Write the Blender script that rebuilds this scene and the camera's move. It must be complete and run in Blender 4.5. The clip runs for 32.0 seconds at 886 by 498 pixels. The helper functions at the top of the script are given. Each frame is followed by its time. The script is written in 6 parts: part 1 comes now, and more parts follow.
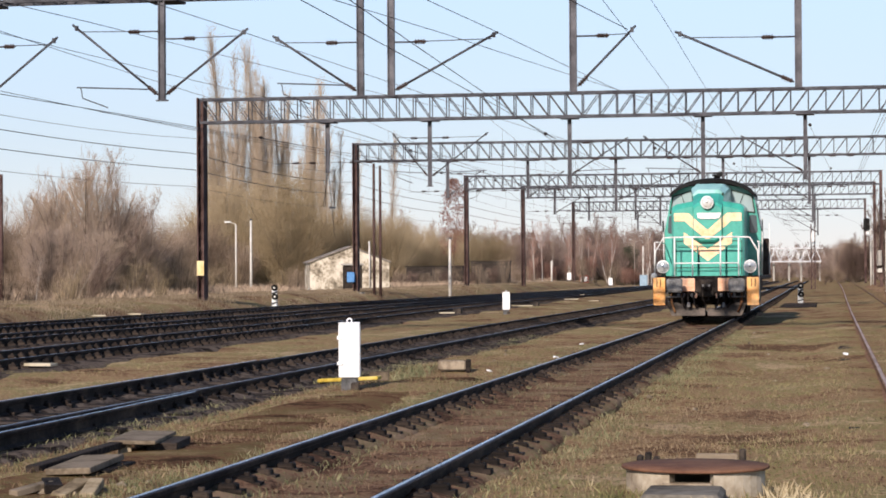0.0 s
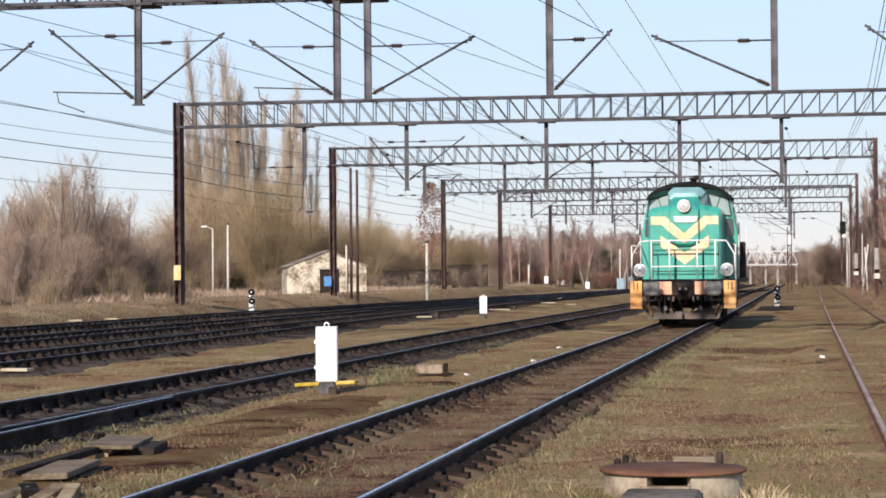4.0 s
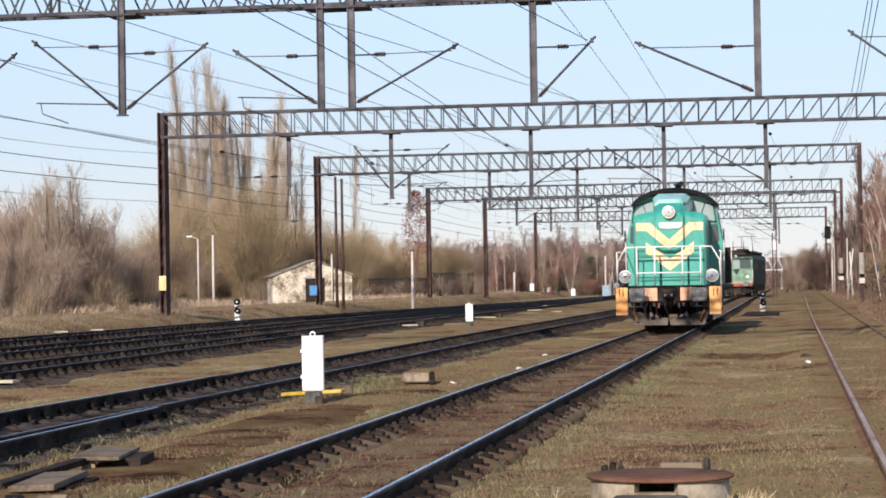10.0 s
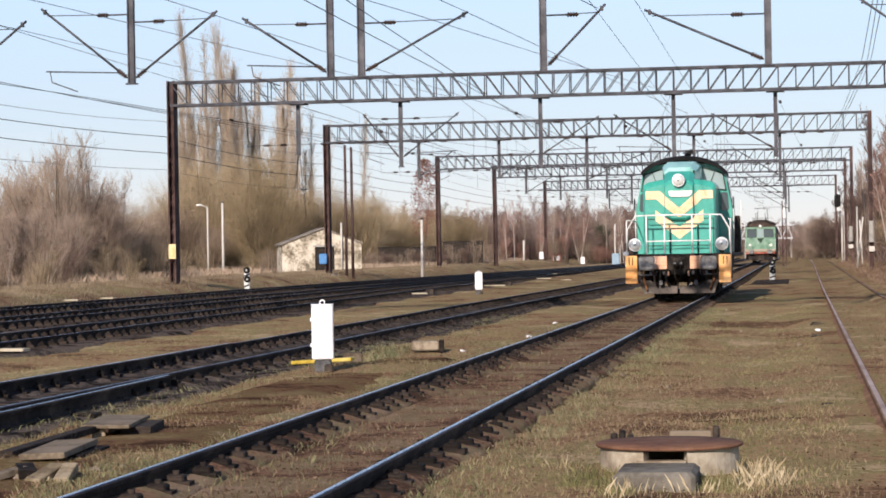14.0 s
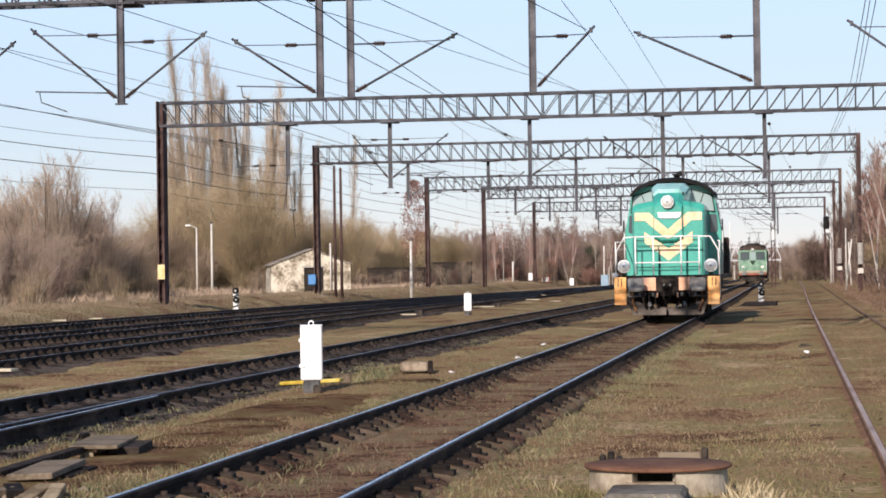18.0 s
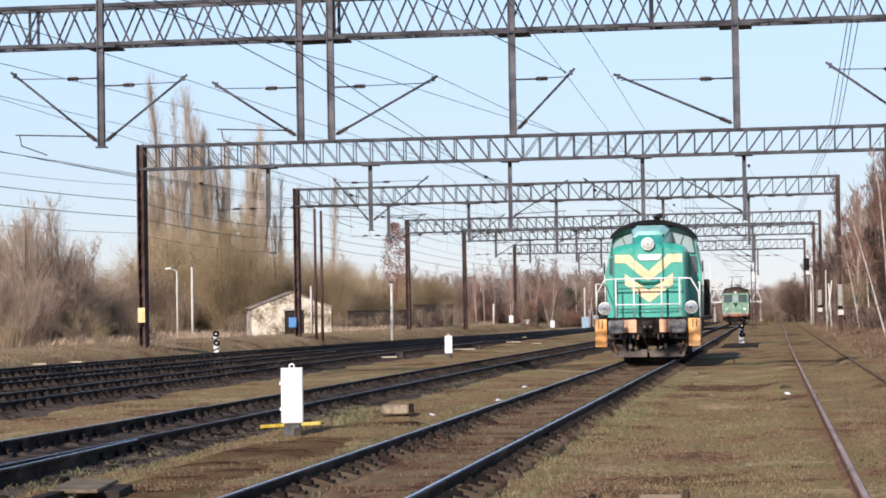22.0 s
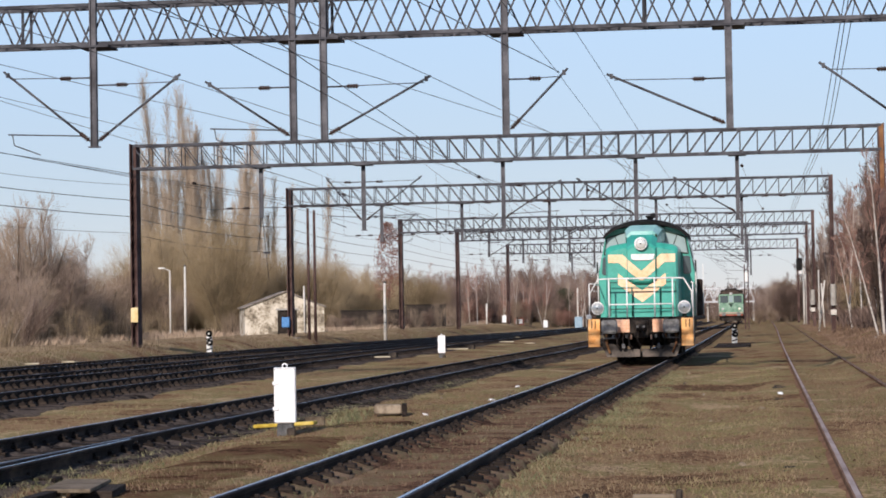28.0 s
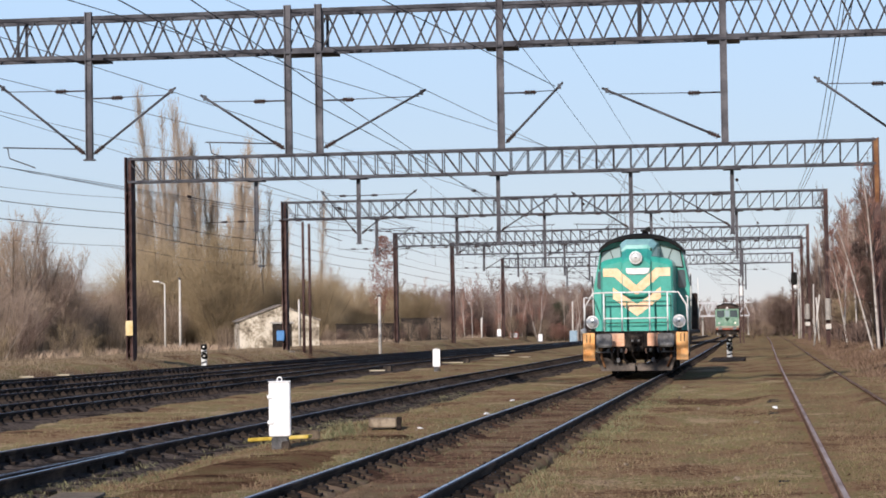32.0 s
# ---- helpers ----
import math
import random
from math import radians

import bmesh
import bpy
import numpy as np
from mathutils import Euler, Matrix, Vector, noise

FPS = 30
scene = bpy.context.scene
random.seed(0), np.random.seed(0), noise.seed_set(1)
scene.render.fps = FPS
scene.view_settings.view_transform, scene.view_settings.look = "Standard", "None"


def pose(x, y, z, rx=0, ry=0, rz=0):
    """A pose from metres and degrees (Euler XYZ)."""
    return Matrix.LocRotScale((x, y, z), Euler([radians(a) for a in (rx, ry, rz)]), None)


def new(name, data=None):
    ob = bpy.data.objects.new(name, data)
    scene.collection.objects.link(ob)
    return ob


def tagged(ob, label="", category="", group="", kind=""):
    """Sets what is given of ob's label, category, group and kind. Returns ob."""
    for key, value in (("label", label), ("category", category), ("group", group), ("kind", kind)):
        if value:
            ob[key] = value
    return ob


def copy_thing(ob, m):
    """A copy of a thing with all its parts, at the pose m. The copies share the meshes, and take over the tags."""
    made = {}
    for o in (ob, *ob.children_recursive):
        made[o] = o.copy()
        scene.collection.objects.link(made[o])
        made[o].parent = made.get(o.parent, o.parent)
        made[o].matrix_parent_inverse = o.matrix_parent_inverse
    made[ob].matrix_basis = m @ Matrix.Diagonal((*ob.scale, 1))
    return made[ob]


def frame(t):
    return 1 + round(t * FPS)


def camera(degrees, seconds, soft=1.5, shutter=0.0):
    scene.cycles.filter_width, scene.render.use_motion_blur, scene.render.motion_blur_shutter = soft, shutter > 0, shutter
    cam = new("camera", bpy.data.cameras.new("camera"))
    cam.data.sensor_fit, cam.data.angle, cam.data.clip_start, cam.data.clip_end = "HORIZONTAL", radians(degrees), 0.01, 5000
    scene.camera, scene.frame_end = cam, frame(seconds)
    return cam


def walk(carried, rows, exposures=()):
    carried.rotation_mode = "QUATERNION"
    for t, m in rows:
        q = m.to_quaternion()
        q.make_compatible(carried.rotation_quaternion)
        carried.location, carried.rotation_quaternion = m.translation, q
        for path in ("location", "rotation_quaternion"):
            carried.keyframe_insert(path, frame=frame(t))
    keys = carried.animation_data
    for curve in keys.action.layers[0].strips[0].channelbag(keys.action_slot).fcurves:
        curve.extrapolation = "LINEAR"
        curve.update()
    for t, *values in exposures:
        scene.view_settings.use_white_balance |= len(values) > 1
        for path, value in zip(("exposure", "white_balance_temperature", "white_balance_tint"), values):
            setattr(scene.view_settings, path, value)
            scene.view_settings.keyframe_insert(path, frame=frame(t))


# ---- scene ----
cam = camera(22.18, 32.0, soft=1.75)
EYE = (0.0, 0.0, 1.555)
# seconds, yaw, pitch, roll of a hand-held camera that stands in one spot
ROWS = [
    (0, 9.731, 0.604, 0.350), (0.5, 9.689, 0.642, 0.348), (1, 9.495, 0.646, 0.374),
    (1.5, 9.324, 0.671, 0.421), (2, 9.246, 0.603, 0.263), (2.5, 9.190, 0.650, 0.311),
    (3, 9.213, 0.587, 0.286), (3.5, 9.136, 0.699, 0.462), (5.5, 9.160, 0.629, 0.510),
    (6, 9.099, 0.489, 0.487), (6.5, 9.201, 0.371, 0.504), (7, 8.954, 0.465, 0.447),
    (7.5, 8.883, 0.495, 0.572), (8, 8.895, 0.476, 0.662), (8.5, 8.785, 0.712, 0.898),
    (9, 8.709, 0.854, 0.910), (9.5, 8.761, 0.899, 0.916), (10, 8.787, 0.901, 0.960),
    (10.5, 8.868, 0.852, 0.967), (11, 8.931, 0.764, 0.976), (11.5, 9.017, 0.712, 0.899),
    (12, 8.987, 0.561, 0.870), (12.5, 8.908, 0.453, 0.826), (13, 8.863, 0.320, 1.081),
    (13.5, 8.671, 0.261, 1.071), (14, 9.028, 0.102, 0.975), (14.5, 9.073, 0.294, 0.691),
    (15, 9.119, 0.628, 0.524), (15.5, 8.970, 0.917, 0.500), (17.5, 8.873, 0.656, 0.590),
    (18, 8.751, 0.630, 0.845), (18.5, 8.912, 0.719, 0.795), (19, 8.871, 0.961, 0.801),
    (19.5, 8.514, 1.028, 0.804), (20, 8.328, 1.048, 0.752), (20.5, 8.521, 0.911, 0.851),
    (21, 8.372, 1.134, 0.982), (21.5, 8.229, 1.481, 0.992), (22, 8.262, 1.700, 0.988),
    (22.5, 8.113, 1.896, 1.015), (23, 8.044, 2.013, 1.036), (23.5, 7.908, 1.956, 1.176),
    (24, 7.771, 1.876, 1.294), (24.5, 7.931, 1.628, 1.039), (25, 8.030, 1.440, 1.054),
    (25.5, 7.909, 1.357, 1.119), (26, 7.759, 1.558, 0.989), (26.5, 8.231, 1.736, 0.825),
    (28.5, 8.059, 1.683, 1.012), (29, 7.868, 1.779, 0.740), (29.5, 7.875, 1.849, 0.691),
    (30, 7.824, 1.949, 0.738), (30.5, 7.844, 2.014, 0.869), (31, 7.817, 1.979, 1.000),
    (31.5, 7.902, 2.009, 0.769), (32, 7.957, 2.036, 0.896),
]
walk(cam, [(t, pose(*EYE, 90 + pitch, roll, yaw)) for t, yaw, pitch, roll in ROWS],
     exposures=[(0, 0.06, 6850, 19), (19.0, 0.06, 6850, 19), (21.0, 0.1, 6750, 18), (23.0, -0.03, 6600, 18), (26.0, -0.2, 6650, 19), (29.0, -0.18, 6600, 18), (32, -0.15, 6600, 18)])

# ---- light ----
SUN_AZ, SUN_EL = 189.5, 25.0        # degrees: clockwise from +y, above the horizon
world = bpy.data.worlds.new("sky")
scene.world = world
world.use_nodes = True
wn = world.node_tree
sky = wn.nodes.new("ShaderNodeTexSky")
sky.sky_type = "NISHITA"
sky.sun_disc = False
sky.sun_elevation = radians(SUN_EL)
sky.sun_rotation = radians(SUN_AZ)
sky.air_density, sky.dust_density, sky.ozone_density = 1.0, 0.0, 1.5
background = wn.nodes["Background"]
background.inputs["Strength"].default_value = 0.12
haze = wn.nodes.new("ShaderNodeMix")
haze.data_type = "RGBA"
haze.inputs[0].default_value = 0.72
way_up = wn.nodes.new("ShaderNodeSeparateXYZ")
place = wn.nodes.new("ShaderNodeTexCoord")
wn.links.new(place.outputs["Generated"], way_up.inputs[0])
veil = wn.nodes.new("ShaderNodeValToRGB")        # pale at the horizon, deep blue overhead
stops = veil.color_ramp.elements
stops[0].position, stops[0].color = 0.0, (0.435, 0.54, 0.69, 1)
stops[1].position, stops[1].color = 1.0, (0.06, 0.12, 0.29, 1)
for at, c in ((0.06, (0.425, 0.575, 0.75, 1)), (0.16, (0.49, 0.74, 1.0, 1)), (0.4, (0.15, 0.26, 0.47, 1))):
    stops.new(at).color = c
wn.links.new(way_up.outputs["Z"], veil.inputs[0])
gain = wn.nodes.new("ShaderNodeVectorMath")
gain.operation = "SCALE"
gain.inputs["Scale"].default_value = 10.0
wn.links.new(veil.outputs[0], gain.inputs[0])
wn.links.new(gain.outputs[0], haze.inputs[7])
wn.links.new(sky.outputs[0], haze.inputs[6])
wn.links.new(haze.outputs[2], background.inputs["Color"])
sun = new("sun", bpy.data.lights.new("sun", "SUN"))
sun.data.energy, sun.data.angle, sun.data.color = 5.4, radians(0.6), (1.0, 0.95, 0.86)
az, el = radians(SUN_AZ), radians(SUN_EL)
to_sun = Vector((math.sin(az) * math.cos(el), math.cos(az) * math.cos(el), math.sin(el)))
sun.matrix_world = Matrix.Translation(to_sun * 60) @ to_sun.to_track_quat("Z", "Y").to_matrix().to_4x4()


# ---- mesh helpers ----
def lerp(a, b, k):
    return a + (b - a) * k


def smooth(a, b, x):
    k = min(1.0, max(0.0, (x - a) / (b - a)))
    return k * k * (3 - 2 * k)


class Geo:
    """Vertices and faces of one part."""

    def __init__(self):
        self.v, self.f, self.s = [], [], []

    def add(self, vs, fs, rounded=False):
        n = len(self.v)
        self.v.extend(vs)
        self.f.extend(tuple(i + n for i in f) for f in fs)
        self.s.extend([rounded] * len(fs))
        return self

    def box(self, x0, x1, y0, y1, z0, z1, c=0.0):
        """A box; c chamfers its edges."""
        if c <= 0:
            vs = [(x, y, z) for z in (z0, z1) for y in (y0, y1) for x in (x0, x1)]
            return self.add(vs, [(0, 2, 3, 1), (4, 5, 7, 6), (0, 1, 5, 4), (2, 6, 7, 3), (0, 4, 6, 2), (1, 3, 7, 5)])
        loops = []
        for z, e in ((z0, c), (z0 + c, 0), (z1 - c, 0), (z1, c)):
            a, b, p, q = x0 + e, x1 - e, y0 + e, y1 - e
            loops.append([(a + c, p, z), (b - c, p, z), (b, p + c, z), (b, q - c, z), (b - c, q, z), (a + c, q, z), (a, q - c, z), (a, p + c, z)])
        return self.loft(loops)

    def loft(self, loops, caps=True, rounded=False, close=True):
        n, base = len(loops[0]), len(self.v)
        for loop in loops:
            self.v.extend(tuple(p) for p in loop)
        for k in range(len(loops) - 1):
            for i in range(n if close else n - 1):
                j = (i + 1) % n
                a = base + k * n
                self.f.append((a + i, a + j, a + n + j, a + n + i))
                self.s.append(rounded)
        if caps:
            self.f.append(tuple(base + n - 1 - i for i in range(n)))
            self.f.append(tuple(base + (len(loops) - 1) * n + i for i in range(n)))
            self.s.extend((False, False))
        return self

    def tube(self, p0, p1, r0, r1=None, n=8, caps=True, rounded=True):
        a, b = Vector(p0), Vector(p1)
        r1 = r0 if r1 is None else r1
        d = (b - a).normalized()
        u = d.orthogonal().normalized()
        w = d.cross(u)
        ring = [(math.cos(2 * math.pi * i / n), math.sin(2 * math.pi * i / n)) for i in range(n)]
        return self.loft([[p + (u * c + w * s) * r for c, s in ring] for p, r in ((a, r0), (b, r1))], caps, rounded)

    def path(self, pts, r, n=5, caps=True):
        """A round bar through points."""
        loops = []
        pts = [Vector(p) for p in pts]
        for i, p in enumerate(pts):
            d = (pts[min(i + 1, len(pts) - 1)] - pts[max(i - 1, 0)]).normalized()
            u = d.cross(Vector((0.31, 0.17, 0.93))).normalized()
            w = d.cross(u)
            loops.append([p + (u * math.cos(2 * math.pi * k / n) + w * math.sin(2 * math.pi * k / n)) * r for k in range(n)])
        return self.loft(loops, caps, True)

    def bar(self, p0, p1, w, h, up=(0, 0, 1)):
        """A rectangular bar from p0 to p1."""
        a, b = Vector(p0), Vector(p1)
        d = (b - a).normalized()
        u = d.cross(Vector(up))
        u = (u if u.length > 1e-4 else d.orthogonal()).normalized()
        t = u.cross(d)
        return self.loft([[p + u * x * w / 2 + t * z * h / 2 for x, z in ((-1, -1), (1, -1), (1, 1), (-1, 1))] for p in (a, b)])

    def lathe(self, centre, axis, profile, n=16):
        """Rings (distance along the axis, radius) round an axis."""
        c, d = Vector(centre), Vector(axis).normalized()
        u = d.orthogonal().normalized()
        w = d.cross(u)
        return self.loft([[c + d * k + (u * math.cos(2 * math.pi * i / n) + w * math.sin(2 * math.pi * i / n)) * r for i in range(n)] for k, r in profile], True, True)

    def plate(self, outline, depth, place=None):
        """An upright outline of (x, z) pushed along +y by depth."""
        m = place or Matrix()
        return self.loft([[m @ Vector((x, y, z)) for x, z in outline] for y in (0.0, depth)])

    def mesh(self, name, material):
        me = bpy.data.meshes.new(name)
        me.from_pydata([tuple(p) for p in self.v], [], self.f)
        me.polygons.foreach_set("use_smooth", self.s)
        me.materials.append(material)
        me.validate()
        bm = bmesh.new()
        bm.from_mesh(me)
        if len(bm.faces) < 60000:
            bmesh.ops.recalc_face_normals(bm, faces=bm.faces)
        bm.to_mesh(me)
        bm.free()
        me.update()
        return me


def part(name, geo, material, parent=None, label="", at=None):
    ob = new(name, geo.mesh(name, material) if isinstance(geo, Geo) else geo)
    if parent is not None:
        ob.parent = parent
    if at is not None:
        ob.matrix_basis = at
    return tagged(ob, label=label)


def thing(name, label, category, at=None, group="", kind=""):
    ob = new(name)
    ob.empty_display_size = 0.2
    if at is not None:
        ob.matrix_basis = at
    return tagged(ob, label, category, group, kind)


def solo(name, geo, material, label, category, group="", kind="", at=None):
    ob = new(name, geo.mesh(name, material))
    if at is not None:
        ob.matrix_basis = at
    return tagged(ob, label, category, group, kind)


# ---- materials ----
def surface(name, colours, scale=4.0, rough=0.8, metal=0.0, bump=0.2, fine=40.0, spread=0.5, per_object=0.0, bump_distance=0.02, stretch=(1, 1, 1), coat=0.0, per_island=0.0, specular=0.12):
    """Colour that wanders between the given ones at two scales, with fine relief."""
    m = bpy.data.materials.new(name)
    m.use_nodes = True
    nt = m.node_tree
    b = nt.nodes["Principled BSDF"]
    tc = nt.nodes.new("ShaderNodeTexCoord")
    mp = nt.nodes.new("ShaderNodeMapping")
    mp.inputs["Scale"].default_value = stretch
    nt.links.new(tc.outputs["Object"], mp.inputs["Vector"])

    def noise_at(s, detail):
        n = nt.nodes.new("ShaderNodeTexNoise")
        n.inputs["Scale"].default_value = s
        n.inputs["Detail"].default_value = detail
        n.inputs["Roughness"].default_value = 0.62
        nt.links.new(mp.outputs[0], n.inputs["Vector"])
        return n

    large, small = noise_at(scale, 4), noise_at(fine, 3)
    mix = nt.nodes.new("ShaderNodeMath")
    mix.operation = "MULTIPLY_ADD"
    nt.links.new(small.outputs["Fac"], mix.inputs[0])
    mix.inputs[1].default_value = 0.45
    nt.links.new(large.outputs["Fac"], mix.inputs[2])
    value = mix.outputs[0]
    centre = 0.725
    for amount, kind in ((per_object, "ShaderNodeObjectInfo"), (per_island, "ShaderNodeNewGeometry")):
        if amount:
            info = nt.nodes.new(kind)
            add = nt.nodes.new("ShaderNodeMath")
            add.operation = "MULTIPLY_ADD"
            nt.links.new(info.outputs["Random" if kind == "ShaderNodeObjectInfo" else "Random Per Island"], add.inputs[0])
            add.inputs[1].default_value = amount
            nt.links.new(value, add.inputs[2])
            value = add.outputs[0]
            centre += amount / 2
    ramp = nt.nodes.new("ShaderNodeValToRGB")
    el = ramp.color_ramp.elements
    k = len(colours)
    width = 0.3 * spread + 0.02
    while len(el) < k:
        el.new(0.5)
    for i, c in enumerate(colours):
        el[i].position = min(1.0, max(0.0, (centre - width + 2 * width * i / max(1, k - 1)) / 1.6))
        el[i].color = (*c, 1)
    div = nt.nodes.new("ShaderNodeMath")
    div.operation = "MULTIPLY"
    div.inputs[1].default_value = 1 / 1.6
    nt.links.new(value, div.inputs[0])
    nt.links.new(div.outputs[0], ramp.inputs[0])
    nt.links.new(ramp.outputs[0], b.inputs["Base Color"])
    b.inputs["Metallic"].default_value = metal
    b.inputs["Specular IOR Level"].default_value = specular
    b.inputs["Coat Weight"].default_value = coat
    rr = nt.nodes.new("ShaderNodeMapRange")
    rr.inputs["To Min"].default_value = max(0.03, rough - 0.12)
    rr.inputs["To Max"].default_value = min(1.0, rough + 0.12)
    nt.links.new(small.outputs["Fac"], rr.inputs["Value"])
    nt.links.new(rr.outputs[0], b.inputs["Roughness"])
    if bump:
        bp = nt.nodes.new("ShaderNodeBump")
        bp.inputs["Strength"].default_value = bump
        bp.inputs["Distance"].default_value = bump_distance
        nt.links.new(mix.outputs[0], bp.inputs["Height"])
        nt.links.new(bp.outputs[0], b.inputs["Normal"])
    return m


def glass(name, tint, rough=0.05):
    m = bpy.data.materials.new(name)
    m.use_nodes = True
    b = m.node_tree.nodes["Principled BSDF"]
    b.inputs["Base Color"].default_value = (*tint, 1)
    b.inputs["Roughness"].default_value = rough
    b.inputs["Specular IOR Level"].default_value = 0.9
    b.inputs["Transmission Weight"].default_value = 0.0
    return m


def lamp_glass(name, colour):
    m = bpy.data.materials.new(name)
    m.use_nodes = True
    b = m.node_tree.nodes["Principled BSDF"]
    b.inputs["Base Color"].default_value = (*colour, 1)
    b.inputs["Roughness"].default_value = 0.15
    b.inputs["Metallic"].default_value = 0.3
    return m


SOIL = surface("soil and dry grass", [(0.1, 0.058, 0.036), (0.21, 0.125, 0.073), (0.29, 0.198, 0.111), (0.175, 0.155, 0.066), (0.38, 0.275, 0.165)], 0.4, 0.95, bump=0.9, fine=13.0, spread=0.42, bump_distance=0.06, specular=0.0)
RED_SOIL = surface("dark red-brown soil", [(0.04, 0.025, 0.017), (0.1, 0.055, 0.033), (0.16, 0.09, 0.052), (0.13, 0.1, 0.045), (0.2, 0.14, 0.08)], 0.9, 0.95, bump=0.9, fine=20.0, spread=0.4, bump_distance=0.05, specular=0.0)
TRODDEN = surface("trodden reddish soil", [(0.075, 0.044, 0.031), (0.16, 0.09, 0.058), (0.22, 0.138, 0.088), (0.16, 0.13, 0.068), (0.25, 0.172, 0.112)], 0.9, 0.95, bump=0.9, fine=20.0, spread=0.32, bump_distance=0.04, specular=0.0)
BALLAST = surface("sooty ballast", [(0.016, 0.013, 0.012), (0.055, 0.044, 0.038), (0.15, 0.118, 0.095), (0.075, 0.058, 0.047)], 1.6, 0.95, bump=1.0, fine=12.0, spread=0.45, bump_distance=0.06, specular=0.0)
SLEEPER = surface("tarred sleeper wood", [(0.01, 0.008, 0.007), (0.024, 0.018, 0.015), (0.052, 0.039, 0.031)], 3.0, 0.85, bump=0.6, fine=22.0, per_object=0.25, stretch=(1, 6, 6))
RAIL_SIDE = surface("rusty rail steel", [(0.012, 0.009, 0.008), (0.03, 0.022, 0.019), (0.07, 0.049, 0.038)], 2.0, 0.85, 0.0, bump=0.4, fine=30.0, specular=0.12)
# the tree line's dark reflection in the steel is put into this colour
RAIL_HEAD = surface("rail head in blue-black reflection colour", [(0.012, 0.014, 0.022), (0.022, 0.026, 0.045), (0.045, 0.05, 0.075)], 1.2, 0.5, 0.3, bump=0.05, fine=25.0, stretch=(4, 0.3, 1))
RAIL_TOP = surface("worn rail head", [(0.3, 0.34, 0.42), (0.44, 0.49, 0.58), (0.6, 0.65, 0.74)], 1.2, 0.28, 0.9, bump=0.05, fine=25.0, stretch=(4, 0.3, 1))
RAIL_BROWN = surface("rust-brown rail flank", [(0.12, 0.06, 0.035), (0.2, 0.11, 0.066), (0.28, 0.165, 0.105)], 1.6, 0.9, bump=0.3, fine=25.0, specular=0.1)
RAIL_BURIED = surface("deeply rusted rail", [(0.08, 0.05, 0.036), (0.15, 0.1, 0.072), (0.22, 0.155, 0.115)], 1.6, 0.8, 0.1, bump=0.2, fine=25.0)
RAIL_RUST = surface("brown rusted rail head", [(0.2, 0.14, 0.115), (0.34, 0.26, 0.225), (0.46, 0.375, 0.345)], 1.6, 0.6, 0.0, bump=0.2, fine=25.0, stretch=(2, 0.4, 1))
GANTRY = surface("weathered grey gantry steel", [(0.034, 0.034, 0.039), (0.066, 0.067, 0.075), (0.11, 0.112, 0.122)], 1.5, 0.7, 0.3, bump=0.15, fine=25.0)
MAST = surface("rust-brown mast paint", [(0.04, 0.022, 0.02), (0.08, 0.047, 0.042), (0.13, 0.083, 0.072)], 1.2, 0.75, 0.2, bump=0.25, fine=18.0)
HANGER = surface("grey-brown hanger steel", [(0.046, 0.045, 0.05), (0.085, 0.084, 0.093), (0.14, 0.138, 0.148)], 1.8, 0.65, 0.25, bump=0.15, fine=25.0)
WIRE = surface("oxidised wire", [(0.04, 0.037, 0.037), (0.08, 0.074, 0.07)], 3.0, 0.6, 0.5, bump=0.0)
INSULATOR = surface("dark brown insulator", [(0.02, 0.014, 0.012), (0.05, 0.03, 0.025)], 6.0, 0.35, bump=0.0)
# paler copy of the loco green: sun glare is put into the colour
MINT = surface("green paint paled by sun glare", [(0.16, 0.42, 0.35), (0.3, 0.6, 0.52), (0.42, 0.68, 0.6)], 1.6, 0.4, bump=0.05, fine=14.0, spread=0.8, coat=0.5, specular=0.5)
GREEN = surface("sea-green loco paint", [(0.015, 0.22, 0.165), (0.028, 0.33, 0.255), (0.055, 0.4, 0.32)], 1.5, 0.36, bump=0.06, fine=18.0, spread=0.9, coat=0.4, specular=0.5)
GREEN_LIGHT = surface("faded light green paint", [(0.04, 0.085, 0.058), (0.14, 0.26, 0.18), (0.2, 0.32, 0.24), (0.28, 0.39, 0.3)], 1.8, 0.5, bump=0.05, fine=9.0, spread=0.7)
RUST_ORANGE = surface("orange primer on rust", [(0.1, 0.045, 0.025), (0.19, 0.088, 0.04), (0.27, 0.14, 0.065)], 1.6, 0.8, bump=0.2, fine=18.0)
GREEN_DARK = surface("dark green paint", [(0.012, 0.03, 0.022), (0.025, 0.05, 0.036), (0.05, 0.06, 0.04)], 1.5, 0.6, bump=0.08, fine=16.0, spread=0.9)
# on the lockers this brown holds the side's shade as well as dirt
BROWN = surface("brown dirt-caked panels", [(0.028, 0.019, 0.016), (0.06, 0.042, 0.035), (0.1, 0.075, 0.06)], 1.6, 0.8, bump=0.15, fine=16.0)
ORANGE = surface("orange warning paint", [(0.7, 0.29, 0.08), (0.82, 0.4, 0.14), (0.86, 0.5, 0.22)], 2.5, 0.5, bump=0.06, fine=20.0)
CHEVRON = surface("pale orange stripe paint", [(0.84, 0.48, 0.26), (0.88, 0.58, 0.36), (0.9, 0.63, 0.43)], 3.0, 0.45, bump=0.03, fine=20.0)
SALMON = surface("faded salmon paint", [(0.66, 0.34, 0.2), (0.78, 0.45, 0.29), (0.84, 0.55, 0.4)], 2.5, 0.55, bump=0.06, fine=20.0)
BLACK = surface("black roof paint", [(0.005, 0.005, 0.005), (0.01, 0.01, 0.01), (0.02, 0.019, 0.018)], 2.0, 0.8, bump=0.1, fine=14.0)
